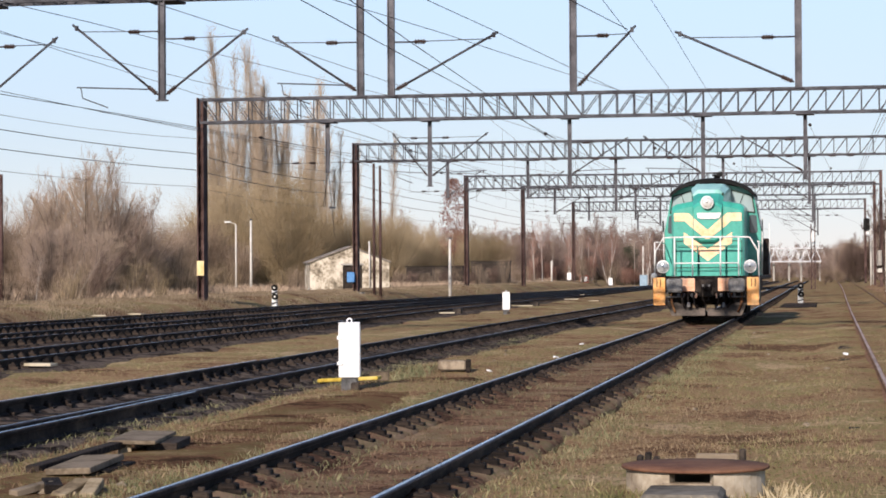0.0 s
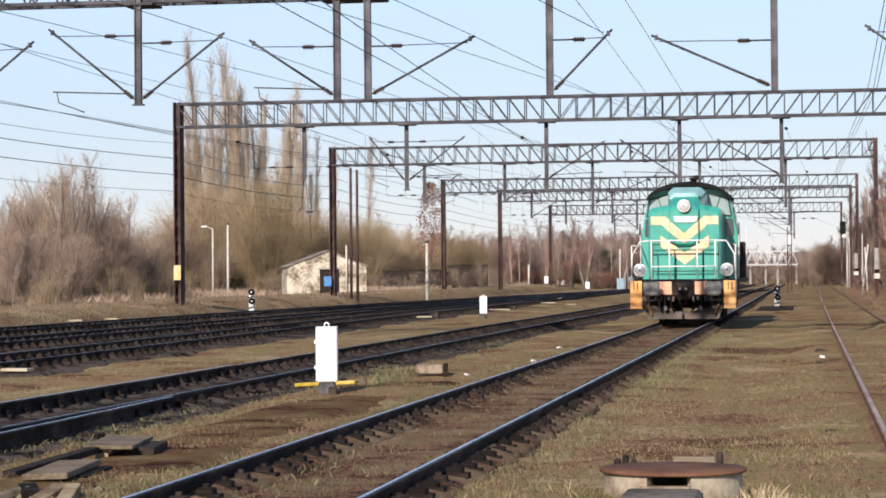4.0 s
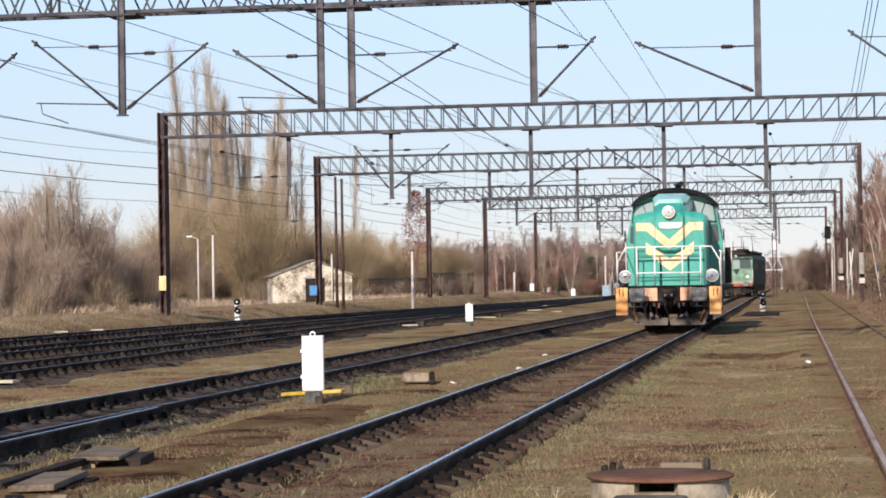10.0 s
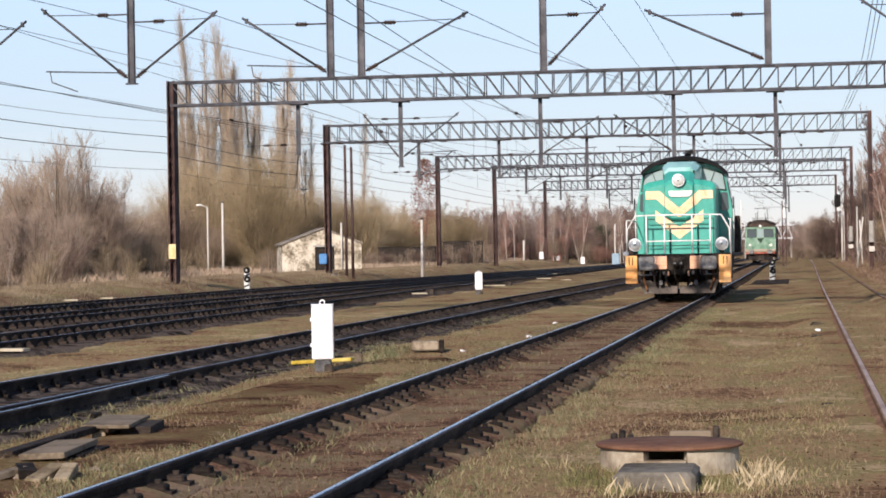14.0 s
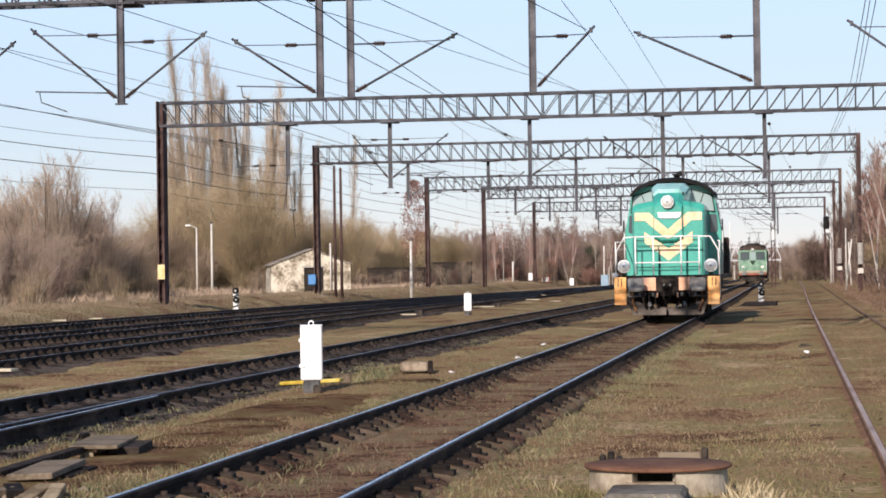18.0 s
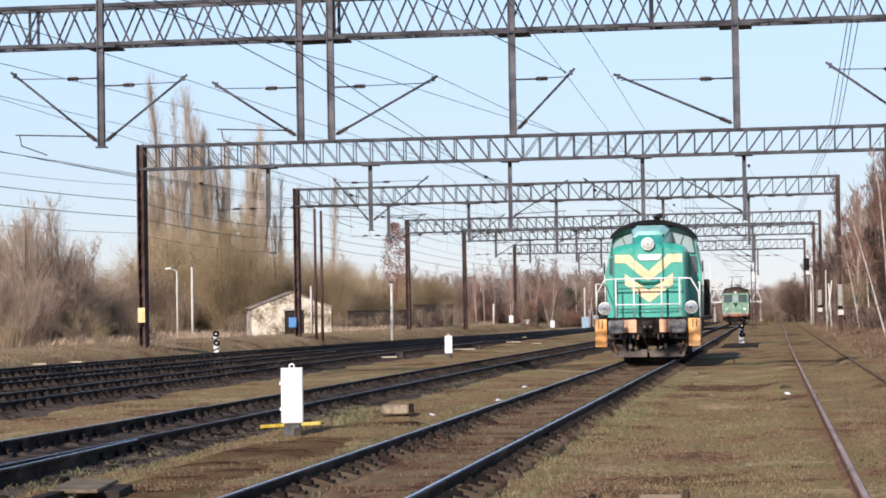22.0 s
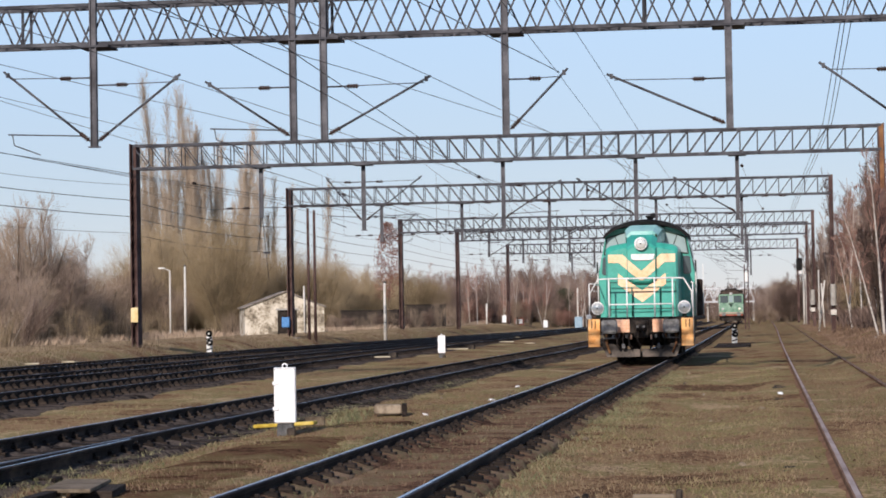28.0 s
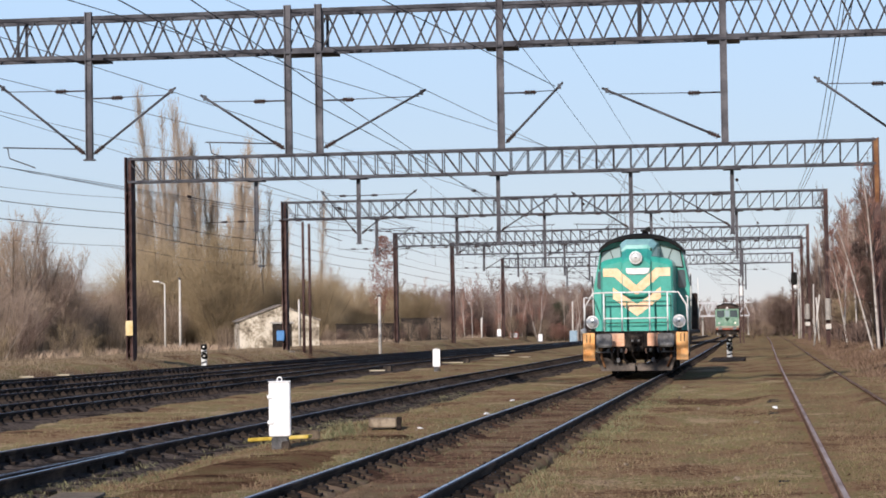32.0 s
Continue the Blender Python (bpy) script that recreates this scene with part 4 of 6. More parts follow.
def electric():
    """Origin at rail height under the near end's middle; stretches to +y."""
    E = thing("electric_locomotive", "green electric locomotive with dark sides, backing away", "locomotive")
    sec = [(-1.48, 0.95), (1.48, 0.95), (1.48, 3.2), (1.36, 3.5), (0.9, 3.72), (0, 3.82), (-0.9, 3.72), (-1.36, 3.5), (-1.48, 3.2)]
    # body in a much darker green than the cab front
    part("body", Geo().loft([[(x, y, z) for x, z in sec] for y in (0.75, 15.3)]), GREEN_DARK, E, "dark green body")
    face = [(-1.46, 0.97), (1.46, 0.97), (1.46, 3.2), (1.34, 3.48), (0.9, 3.6), (0, 3.64), (-0.9, 3.6), (-1.34, 3.48), (-1.46, 3.2)]
    f = part("cab_front", Geo().loft([[(x * k, y, 2.2 + (z - 2.2) * k) for x, z in face] for y, k in ((0.55, 0.97), (0.64, 1.0), (0.78, 1.0))]), GREEN_LIGHT, E, "faded light green cab front")
    for s in (-1, 1):
        part("windscreen", Geo().plate([(s * 0.34, 2.36), (s * 1.28, 2.36), (s * 1.24, 3.14), (s * 0.34, 3.18)], 0.03, Matrix.Translation((0, 0.53, 0))), WINDOW, f)
        headlamp(E, s * 0.98, 0.56, 1.62, 0.13)
        buffer(E, s * 0.88, 0.62, 1.0)
        for y in (2.5, 4.0, 11.5, 13.0):
            part("side_window", Geo().box(s * 1.485 - 0.01, s * 1.485 + 0.01, y, y + 0.8, 2.3, 2.95), WINDOW, E)
        part("bogie_frame", Geo().box(s * 1.05 - 0.08, s * 1.05 + 0.08, 2.0, 6.0, 0.4, 0.8, 0.05), UNDER, E)
        part("bogie_frame", Geo().box(s * 1.05 - 0.08, s * 1.05 + 0.08, 10.0, 14.0, 0.4, 0.8, 0.05), UNDER, E)
        part("mirror", Geo().box(s * 1.6 - 0.06, s * 1.6 + 0.06, 15.0, 15.05, 2.7, 3.0), BLACK, E)
    part("centre_pane", Geo().box(-0.25, 0.25, 0.53, 0.56, 2.42, 3.16), PANE, f, "pale centre pane")
    brow = [(-1.4, 3.38), (1.4, 3.38), (1.34, 3.52), (0.95, 3.68), (0.6, 3.8), (-0.6, 3.8), (-0.95, 3.68), (-1.34, 3.52)]
    part("roof_brow", Geo().plate(brow, 0.5, Matrix.Translation((0, 0.5, 0))), BROWN, E, "dirty brown roof edge")
    for k in range(7):
        part("roof_vent", Geo().box(-1.0 + k * 0.3, -0.82 + k * 0.3, 0.7, 1.1, 3.78, 3.92, 0.02), UNDER, E)
    for s in (-1, 1):
        part("window_frame", Geo().plate([(s * 0.3, 3.2), (s * 1.32, 3.17), (s * 1.32, 3.12), (s * 0.3, 3.15)], 0.03, Matrix.Translation((0, 0.5, 0))), GREEN_DARK, f)
        part("step", Geo().box(s * 1.1 - 0.18, s * 1.1 + 0.18, 0.45, 0.62, 0.45, 0.5, 0.01), UNDER, E)
        part("air_hose", Geo().path([(s * 0.4, 0.5, 0.85), (s * 0.42, 0.36, 0.6), (s * 0.36, 0.4, 0.4)], 0.035, 6), UNDER, E)
        part("hand_rail", Geo().path([(s * 1.42, 0.5, 1.2), (s * 1.42, 0.48, 2.2)], 0.02, 6), RAILING, E)
    # pale disc added over the right headlight as its sun glint
    part("lamp_face", Geo().lathe((0.98, 0.4, 1.62), (0, -1, 0), [(0, 0.15), (0.02, 0.14), (0.03, 0.05)], 14), GLINT_CREAM, E, "pale cream disc painting a sun glint on the headlight")
    headlamp(E, 0, 0.5, 3.42, 0.14)
    part("skirt_stripe", Geo().box(-1.44, 1.44, 0.52, 0.58, 1.1, 1.22), FADED_PINK, E, "faded pinkish stripe")
    part("badge", Geo().plate([(-0.34, 2.3), (0.34, 2.3), (0.0, 1.8)], 0.02, Matrix.Translation((0, 0.53, 0))), GREEN_DARK, f)
    part("buffer_beam", Geo().box(-1.4, 1.4, 0.5, 0.75, 0.78, 1.02, 0.03), REDDISH, E, "faded red buffer beam")
    part("snow_plough", Geo().box(-1.15, 1.15, 0.5, 0.6, 0.18, 0.6, 0.03), UNDER, E)
    part("underframe", Geo().box(-1.25, 1.25, 0.8, 15.2, 0.45, 0.95, 0.03), UNDER, E)
    part("roof_rail", Geo().box(-1.1, 1.1, 1.2, 15.0, 3.8, 3.9, 0.03), UNDER, E)
    for s in (-1, 1):
        part("skirt", Geo().box(s * 1.4 - 0.04, s * 1.4 + 0.04, 1.6, 14.6, 0.35, 0.95, 0.02), UNDER, E)
        part("roof_louvre", Geo().box(s * 1.1 - 0.2, s * 1.1 + 0.2, 2.0, 14.0, 3.62, 3.84, 0.04), UNDER, E)
        part("antenna", Geo().tube((s * 0.45, 3.0, 3.9), (s * 0.45, 3.0, 4.75), 0.03, n=6), UNDER, E)
    for y in (2.4, 5.4, 10.4, 13.4):
        wheelset(E, y, 0.6)
    for y, up in ((3.2, 0.25), (12.2, 1.35)):
        p = part("pantograph", Geo().box(-0.8, 0.8, y - 0.7, y + 0.7, 3.92, 3.98, 0.02), UNDER, E)
        arm = Geo()
        for s in (-1, 1):
            arm.tube((s * 0.55, y, 3.98), (s * 0.5, y + 0.9 - 0.3 * up, 3.98 + up * 0.5), 0.03, n=5)
            arm.tube((s * 0.5, y + 0.9 - 0.3 * up, 3.98 + up * 0.5), (s * 0.45, y, 3.98 + up), 0.025, n=5)
        arm.box(-0.85, 0.85, y - 0.15, y + 0.15, 3.98 + up, 4.02 + up)
        part("pantograph_arm", arm, UNDER, p)
        for x in (-0.6, 0.6):
            insulator((x, y - 0.5, 3.88), (0, 0, 1), E, 0.25)
    part("roof_equipment", Geo().box(-0.5, 0.5, 6.5, 9.0, 3.82, 4.15, 0.06), UNDER, E)
    return E


# brightness of the glint is put into this colour
GLINT_CREAM = surface("cream sun glint", [(0.8, 0.78, 0.62), (0.88, 0.87, 0.74)], 5.0, 0.2, bump=0.0, specular=0.5)
FADED_PINK = surface("faded pinkish paint", [(0.3, 0.2, 0.16), (0.42, 0.3, 0.24), (0.5, 0.38, 0.3)], 3.0, 0.7, bump=0.08)
REDDISH = surface("faded red paint", [(0.2, 0.05, 0.035), (0.32, 0.1, 0.07), (0.4, 0.16, 0.11)], 3.0, 0.6, bump=0.08)

shunter()
ELECTRIC = electric()


# ---- trees and undergrowth ----
BARK = surface("grey-brown bark", [(0.06, 0.045, 0.032), (0.12, 0.09, 0.065), (0.19, 0.15, 0.11)], 2.0, 0.9, bump=0.5, fine=15.0)
TWIG = surface("brown bare twigs", [(0.18, 0.13, 0.092), (0.31, 0.227, 0.163), (0.42, 0.325, 0.24)], 0.6, 0.9, bump=0.0, per_object=0.4, per_island=0.3)
TWIG_OLIVE = surface("olive bare twigs", [(0.19, 0.142, 0.082), (0.32, 0.24, 0.142), (0.42, 0.325, 0.205)], 0.6, 0.9, bump=0.0, per_object=0.4, per_island=0.3)
TWIG_GREY = surface("grey-violet bare twigs", [(0.18, 0.132, 0.102), (0.31, 0.232, 0.182), (0.42, 0.325, 0.262)], 0.6, 0.9, bump=0.0, per_object=0.4, per_island=0.3)
TWIG_RED = surface("reddish bare twigs", [(0.2, 0.1, 0.078), (0.32, 0.18, 0.14), (0.42, 0.26, 0.205)], 0.6, 0.9, bump=0.0, per_object=0.4, per_island=0.3)
TWIG_PALE = surface("pale poplar twigs", [(0.3, 0.235, 0.17), (0.4, 0.315, 0.235), (0.5, 0.405, 0.31)], 0.6, 0.9, bump=0.0, per_object=0.3, per_island=0.3)
PALE_BARK = surface("pale grey poplar bark", [(0.28, 0.24, 0.19), (0.4, 0.34, 0.28), (0.5, 0.44, 0.37)], 2.0, 0.9, bump=0.4, fine=12.0)
BIRCH = surface("white birch bark with dark scars", [(0.06, 0.05, 0.042), (0.36, 0.32, 0.28), (0.52, 0.475, 0.43), (0.6, 0.56, 0.51)], 2.2, 0.8, bump=0.2, fine=9.0, spread=0.9, stretch=(1, 1, 2.5))
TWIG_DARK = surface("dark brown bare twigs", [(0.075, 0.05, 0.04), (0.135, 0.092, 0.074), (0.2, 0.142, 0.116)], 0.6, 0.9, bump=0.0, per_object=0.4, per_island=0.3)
TWIG_WOOD = surface("purple-brown bare twigs", [(0.13, 0.09, 0.075), (0.21, 0.15, 0.125), (0.3, 0.222, 0.185)], 0.6, 0.9, bump=0.0, per_object=0.5, per_island=0.3)
NEEDLE = surface("dark conifer needles", [(0.045, 0.045, 0.028), (0.08, 0.08, 0.052), (0.115, 0.112, 0.075)], 0.6, 0.8, bump=0.0, per_island=0.5)
LEAF = surface("russet dead leaves", [(0.17, 0.075, 0.055), (0.25, 0.12, 0.09), (0.31, 0.17, 0.13)], 0.8, 0.9, bump=0.0, per_island=0.5)
STRAW = surface("dry grass blades", [(0.125, 0.085, 0.05), (0.2, 0.14, 0.082), (0.3, 0.222, 0.136)], 0.5, 0.9, bump=0.0, per_island=0.6)
VERGE_STRAW = surface("withered brown grass", [(0.1, 0.064, 0.044), (0.165, 0.109, 0.076), (0.23, 0.158, 0.112)], 0.4, 0.95, bump=0.0, per_island=0.5, specular=0.0)
PINK_STRAW = surface("matted pinkish straw", [(0.115, 0.086, 0.058), (0.185, 0.14, 0.096), (0.27, 0.21, 0.146)], 0.4, 0.95, bump=0.0, per_island=0.5, specular=0.0)
STRAW_PALE = surface("bleached straw", [(0.26, 0.2, 0.11), (0.38, 0.3, 0.18), (0.5, 0.41, 0.27)], 0.5, 0.9, bump=0.0, per_island=0.5)
LITTER = surface("red-brown dead leaves", [(0.08, 0.047, 0.03), (0.145, 0.09, 0.058), (0.21, 0.14, 0.09)], 0.5, 0.95, bump=0.0, per_island=0.7, specular=0.1)
WEED = surface("grey-green weeds", [(0.095, 0.1, 0.05), (0.155, 0.15, 0.078), (0.23, 0.21, 0.12)], 0.5, 0.9, bump=0.0, per_island=0.6)
GRASS = surface("olive winter grass", [(0.1, 0.1, 0.04), (0.165, 0.155, 0.066), (0.25, 0.215, 0.105)], 0.5, 0.9, bump=0.0, per_island=0.6)


def limb(geo, p, d, length, r0, r1, rng, steps=3, wander=0.12, lift=0.0):
    """A wandering tapered limb; returns the points along it."""
    pts = [p]
    for i in range(steps):
        d = (d + Vector((rng.uniform(-wander, wander), rng.uniform(-wander, wander), rng.uniform(-wander, wander) + lift))).normalized()
        q = pts[-1] + d * (length / steps)
        a, b = lerp(r0, r1, i / steps), lerp(r0, r1, (i + 1) / steps)
        u = d.orthogonal().normalized()
        w = d.cross(u)
        n = 3 if r0 < 0.06 else 6
        ring = [(math.cos(6.2832 * k / n), math.sin(6.2832 * k / n)) for k in range(n)]
        geo.loft([[c + (u * x + w * y) * r for x, y in ring] for c, r in ((pts[-1], a), (q, b))], False, n > 3)
        pts.append(q)
    return pts


def shoot(geo, p, d, length, width, rng, steps=1, wander=0.15, lift=0.05):
    """A thin tapering blade of twig; returns the points along it."""
    pts = [p]
    u = d.cross(Vector((rng.gauss(0, 1), rng.gauss(0, 1), rng.gauss(0, 1)))).normalized()
    i = len(geo.v)
    for k in range(steps):
        w = width * (1 - 0.75 * k / steps)
        geo.v += [tuple(pts[-1] - u * w), tuple(pts[-1] + u * w)]
        d = (d + Vector((rng.gauss(0, wander), rng.gauss(0, wander), rng.gauss(lift, wander)))).normalized()
        pts.append(pts[-1] + d * (length / steps))
        if k:
            geo.f.append((i + 2 * k - 2, i + 2 * k - 1, i + 2 * k + 1, i + 2 * k))
    geo.v.append(tuple(pts[-1]))
    geo.f.append((i + 2 * steps - 2, i + 2 * steps - 1, i + 2 * steps))
    geo.s += [False] * steps
    return pts


def dome_meshes(seed, height, width, stems, shoots, r_twig, droop=0.0, low=0.12):
    """Stems and the fine rounded haze of shoots of a willow-like shrub."""
    rng = random.Random(seed)
    trunk, crown = Geo(), Geo()
    lines = []
    for _ in range(stems):
        a, out = rng.uniform(0, 6.2832), rng.uniform(0.05, 0.85)
        tip = Vector((math.cos(a) * width * 0.5 * out, math.sin(a) * width * 0.5 * out, height * (0.9 - 0.35 * out * out) * rng.uniform(0.75, 1.0)))
        base = Vector((math.cos(a) * 0.3 * out, math.sin(a) * 0.3 * out, -0.2))
        lines.append(limb(trunk, base, (tip - base).normalized(), (tip - base).length, 0.045, 0.012, rng, 3, 0.12))
    for _ in range(shoots):
        p, d = spot(rng.choice(lines), low + (1 - low) * rng.random() ** 0.8)
        p = p + Vector((rng.gauss(0, 0.12), rng.gauss(0, 0.12), 0)) * width * 0.5
        a = rng.uniform(0, 6.2832)
        out = Vector((p.x, p.y, 0)) * (1.6 / width) + Vector((math.cos(a), math.sin(a), 0)) * 0.45
        d = (out + Vector((0, 0, rng.uniform(0.25, 1.15)))).normalized()
        r2 = (p.x ** 2 + p.y ** 2) / (width * 0.5) ** 2
        room = max(0.12, 1 - 0.5 * r2 - max(0.0, p.z) / height * 0.75)
        tw = shoot(crown, p, d, height * 0.42 * room * rng.uniform(0.5, 1.1), r_twig, rng, 2, 0.24, 0.04 - droop)
        for _ in range(2):
            q, e = spot(tw, rng.uniform(0.2, 0.9))
            shoot(crown, q, (e + Vector((rng.gauss(0, 0.7), rng.gauss(0, 0.7), rng.gauss(0.05, 0.55)))).normalized(), height * 0.16 * rng.uniform(0.5, 1.2), r_twig * 0.7, rng)
    return trunk, crown


def spot(pts, k):
    k = k * (len(pts) - 1)
    i = min(int(k), len(pts) - 2)
    return pts[i].lerp(pts[i + 1], k - i), (pts[i + 1] - pts[i]).normalized()


def tree_meshes(seed, height, stems, limbs, twigs, sprigs, spread, low, upright, r_stem, r_twig, tight=1.0):
    """The trunk and the crown of a bare tree or shrub."""
    rng = random.Random(seed)
    trunk, crown = Geo(), Geo()
    for _ in range(stems):
        a = rng.uniform(0, 6.2832)
        lean = spread * (0.08 if stems == 1 else rng.uniform(0.1, 0.55))
        d = Vector((math.cos(a) * lean, math.sin(a) * lean, 1)).normalized()
        h = height * (rng.uniform(0.93, 1.0) if stems == 1 else rng.uniform(0.55, 1.0))
        base = Vector((rng.uniform(-0.3, 0.3), rng.uniform(-0.3, 0.3), -0.2)) * (0 if stems == 1 else 1) + Vector((0, 0, -0.2))
        stem = limb(trunk, base, d, h, r_stem, r_stem * 0.2, rng, 5, 0.07 if upright < 0.8 else 0.018)
        for _ in range(limbs):
            k = rng.uniform(low, 0.98) if upright < 0.8 else low + (0.98 - low) * rng.random() ** 0.75
            p, sd = spot(stem, k)
            a = rng.uniform(0, 6.2832)
            out = Vector((math.cos(a), math.sin(a), 0))
            ld = (out * (1 - upright) + Vector((0, 0, upright * 1.3)) + sd * 0.25).normalized()
            ll = height * spread * (1.05 - k) ** 0.6 * rng.uniform(0.28, 0.5) if upright < 0.8 else 4.2 * (1.08 - k) ** 0.4 * rng.uniform(0.6, 1.1)
            br = limb(crown, p, ld, ll, r_stem * 0.34 * (1.15 - k), r_twig, rng, 3, 0.16, 0.05)
            for _ in range(twigs):
                q, bd = spot(br, rng.uniform(0.15, 1.0))
                td = (bd + Vector((rng.gauss(0, 0.5 * tight), rng.gauss(0, 0.5 * tight), rng.gauss(0.15, 0.4 * tight)))).normalized()
                tl = ll * rng.uniform(0.25, 0.5)
                tw = shoot(crown, q, td, tl, r_twig * 2.0, rng, 2, 0.2, 0.06)
                for _ in range(sprigs):
                    s, wd = spot(tw, rng.uniform(0.2, 1.0))
                    sd2 = (wd + Vector((rng.gauss(0, 0.5 * tight), rng.gauss(0, 0.5 * tight), rng.gauss(0.1, 0.4 * tight)))).normalized()
                    shoot(crown, s, sd2, tl * rng.uniform(0.35, 0.9), r_twig * 1.15, rng)
    return trunk, crown


def tree_kind(name, label, category, seed, bark, twig, **shape):
    t = thing(name, label, category)
    trunk, crown = dome_meshes(seed, **shape) if "shoots" in shape else tree_meshes(seed, **shape)
    stalks = part("trunk", trunk, bark, t)
    if category == "scrub":
        tagged(stalks, kind="stuff")
    part("crown", crown, twig, t)
    return t


def plant(proto, spots, group, rng, big=(0.85, 1.15), used=None):
    """Stand copies of a tree at (x, y); the first one takes the original."""
    for x, y in spots:
        k = rng.uniform(*big)
        m = pose(x, y, ground_z(x, y) + 0.02, rng.uniform(-3, 3), rng.uniform(-3, 3), rng.uniform(0, 360))
        if proto not in used:
            used.add(proto)
            proto.matrix_basis = m
            proto.scale = (k, k, k * rng.uniform(0.9, 1.12))
            tagged(proto, group=group)
            continue
        ob = copy_thing(proto, m)
        ob.scale = (k, k, k * rng.uniform(0.9, 1.12))


def woods():
    rng = random.Random(5)
    used = set()
    bush = [tree_kind("shrub", "leafless brown shrub with many thin stems", "shrub", s, BARK, tw, height=5.6, width=5.4, stems=18, shoots=1700, r_twig=0.0075) for s, tw in ((1, TWIG), (2, TWIG_OLIVE), (3, TWIG_GREY), (4, TWIG_RED))]
    willow = [tree_kind("willow_bush", "rounded bare willow bush with fine olive-brown twigs", "shrub", s, BARK, TWIG_OLIVE, height=8.6, width=8.4, stems=26, shoots=5200, r_twig=0.0072, low=0.08) for s in (7, 8)]
    tree = [tree_kind("tree", "bare grey-brown deciduous tree", "tree", s, BARK, tw, height=8.8, stems=n, limbs=30, twigs=9, sprigs=5, spread=0.95, low=0.16, upright=0.5, r_stem=0.07, r_twig=0.0065, tight=1.0) for s, tw, n in ((11, TWIG, 3), (12, TWIG_GREY, 3), (13, TWIG_OLIVE, 4))]
    poplar = [tree_kind("poplar_tree", "tall bare poplar with steep branches", "tree", s, PALE_BARK, TWIG_PALE, height=21.5, stems=n, limbs=m, twigs=8, sprigs=3, spread=0.11, low=0.06, upright=u, r_stem=0.11, r_twig=0.006, tight=0.55) for s, u, n, m in ((21, 0.805, 1, 120), (22, 0.82, 3, 66), (23, 0.81, 4, 60))]
    lacy = [tree_kind("tree", "bare grey-brown tree with fine lacy branches", "tree", s, BARK, tw, height=8.6, stems=n, limbs=26, twigs=9, sprigs=6, spread=sp, low=0.2, upright=0.5, r_stem=0.075, r_twig=0.0046, tight=0.9) for s, tw, n, sp in ((71, TWIG_GREY, 4, 0.95), (72, TWIG, 5, 1.05), (73, TWIG_GREY, 3, 0.85))]
    scrub = [tree_kind("scrub_clump", "thin low scrub of upright bare stems", "scrub", s, BARK, tw, height=3.0, width=2.8, stems=8, shoots=330, r_twig=0.0045, low=0.05) for s, tw in ((81, TWIG), (82, TWIG_OLIVE))]
    birch = [tree_kind("birch_tree", "slender bare birch with white bark", "tree", s, BIRCH, TWIG_RED, height=10.8, stems=n, limbs=24, twigs=7, sprigs=5, spread=0.5, low=0.3, upright=0.55, r_stem=0.085, r_twig=0.007) for s, n in ((31, 1), (32, 2), (33, 3))]
    thin = [tree_kind("birch_tree", "young bare birch among undergrowth", "tree", s, BIRCH, TWIG_GREY, height=8.0, stems=1, limbs=22, twigs=7, sprigs=4, spread=0.55, low=0.3, upright=0.55, r_stem=0.06, r_twig=0.008) for s in (41, 42)]

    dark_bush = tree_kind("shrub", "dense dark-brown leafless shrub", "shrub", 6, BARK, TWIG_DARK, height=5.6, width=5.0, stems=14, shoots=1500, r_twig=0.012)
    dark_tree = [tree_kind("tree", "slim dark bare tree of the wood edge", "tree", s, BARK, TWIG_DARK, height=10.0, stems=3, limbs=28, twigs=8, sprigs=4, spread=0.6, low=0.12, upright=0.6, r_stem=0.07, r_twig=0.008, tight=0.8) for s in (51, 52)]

    wood_tree = [tree_kind("tree", "slim purple-brown bare tree of the far wood", "tree", s, BARK, TWIG_WOOD, height=8.8, stems=3, limbs=28, twigs=8, sprigs=4, spread=0.8, low=0.14, upright=0.55, r_stem=0.07, r_twig=0.0075) for s in (91, 92)]
    wood_bush = [tree_kind("shrub", "dense purple-brown leafless shrub", "shrub", s, BARK, TWIG_WOOD, height=5.6, width=5.2, stems=14, shoots=1500, r_twig=0.01) for s in (93, 94)]

    def scatter(n, x0, x1, y0, y1):
        return [(rng.uniform(x0, x1), rng.uniform(y0, y1)) for _ in range(n)]

    # thicket behind the bank
    for k in range(3):
        plant(bush[k], scatter(16, -62, -40.5, 114, 140), "shrubs of the thicket", rng, (0.75, 1.05), used)
        plant(bush[k], scatter(5, -42, -38.3, 115, 126), "shrubs of the thicket", rng, (0.62, 0.9), used)
        plant(scrub[k % 2], scatter(7, -39, -36.4, 114, 130), "low shrubs of the thicket", rng, (0.6, 1.0), used)
    for i, (x, y, k) in enumerate(((-42.3, 120, 1.0), (-40.0, 121, 0.92), (-38.4, 120, 0.97), (-39.0, 124, 0.88), (-46.5, 124, 0.84), (-48.2, 126, 0.8), (-44.4, 122, 0.8), (-40.8, 119, 0.94), (-39.3, 118, 0.96), (-45.3, 128, 0.86), (-41.2, 126, 0.82), (-37.8, 121.5, 0.72), (-50.5, 128, 0.8), (-43.4, 127, 0.7))):
        plant(lacy[i % 3], [(x, y)], "lacy trees of the thicket", rng, (k, k), used)
    for x, y, lean, k in ((-40.3, 111, 7, 0.34), (-43.5, 112, -10, 0.42), (-39.4, 112.5, 24, 0.42), (-38.6, 112, 30, 0.4)):
        ob = copy_thing(thin[0], pose(x, y, ground_z(x, y) - 0.05, 2, lean, 0))
        ob.scale = (k, k, k)
        tagged(ob, group="pale saplings of the thicket")
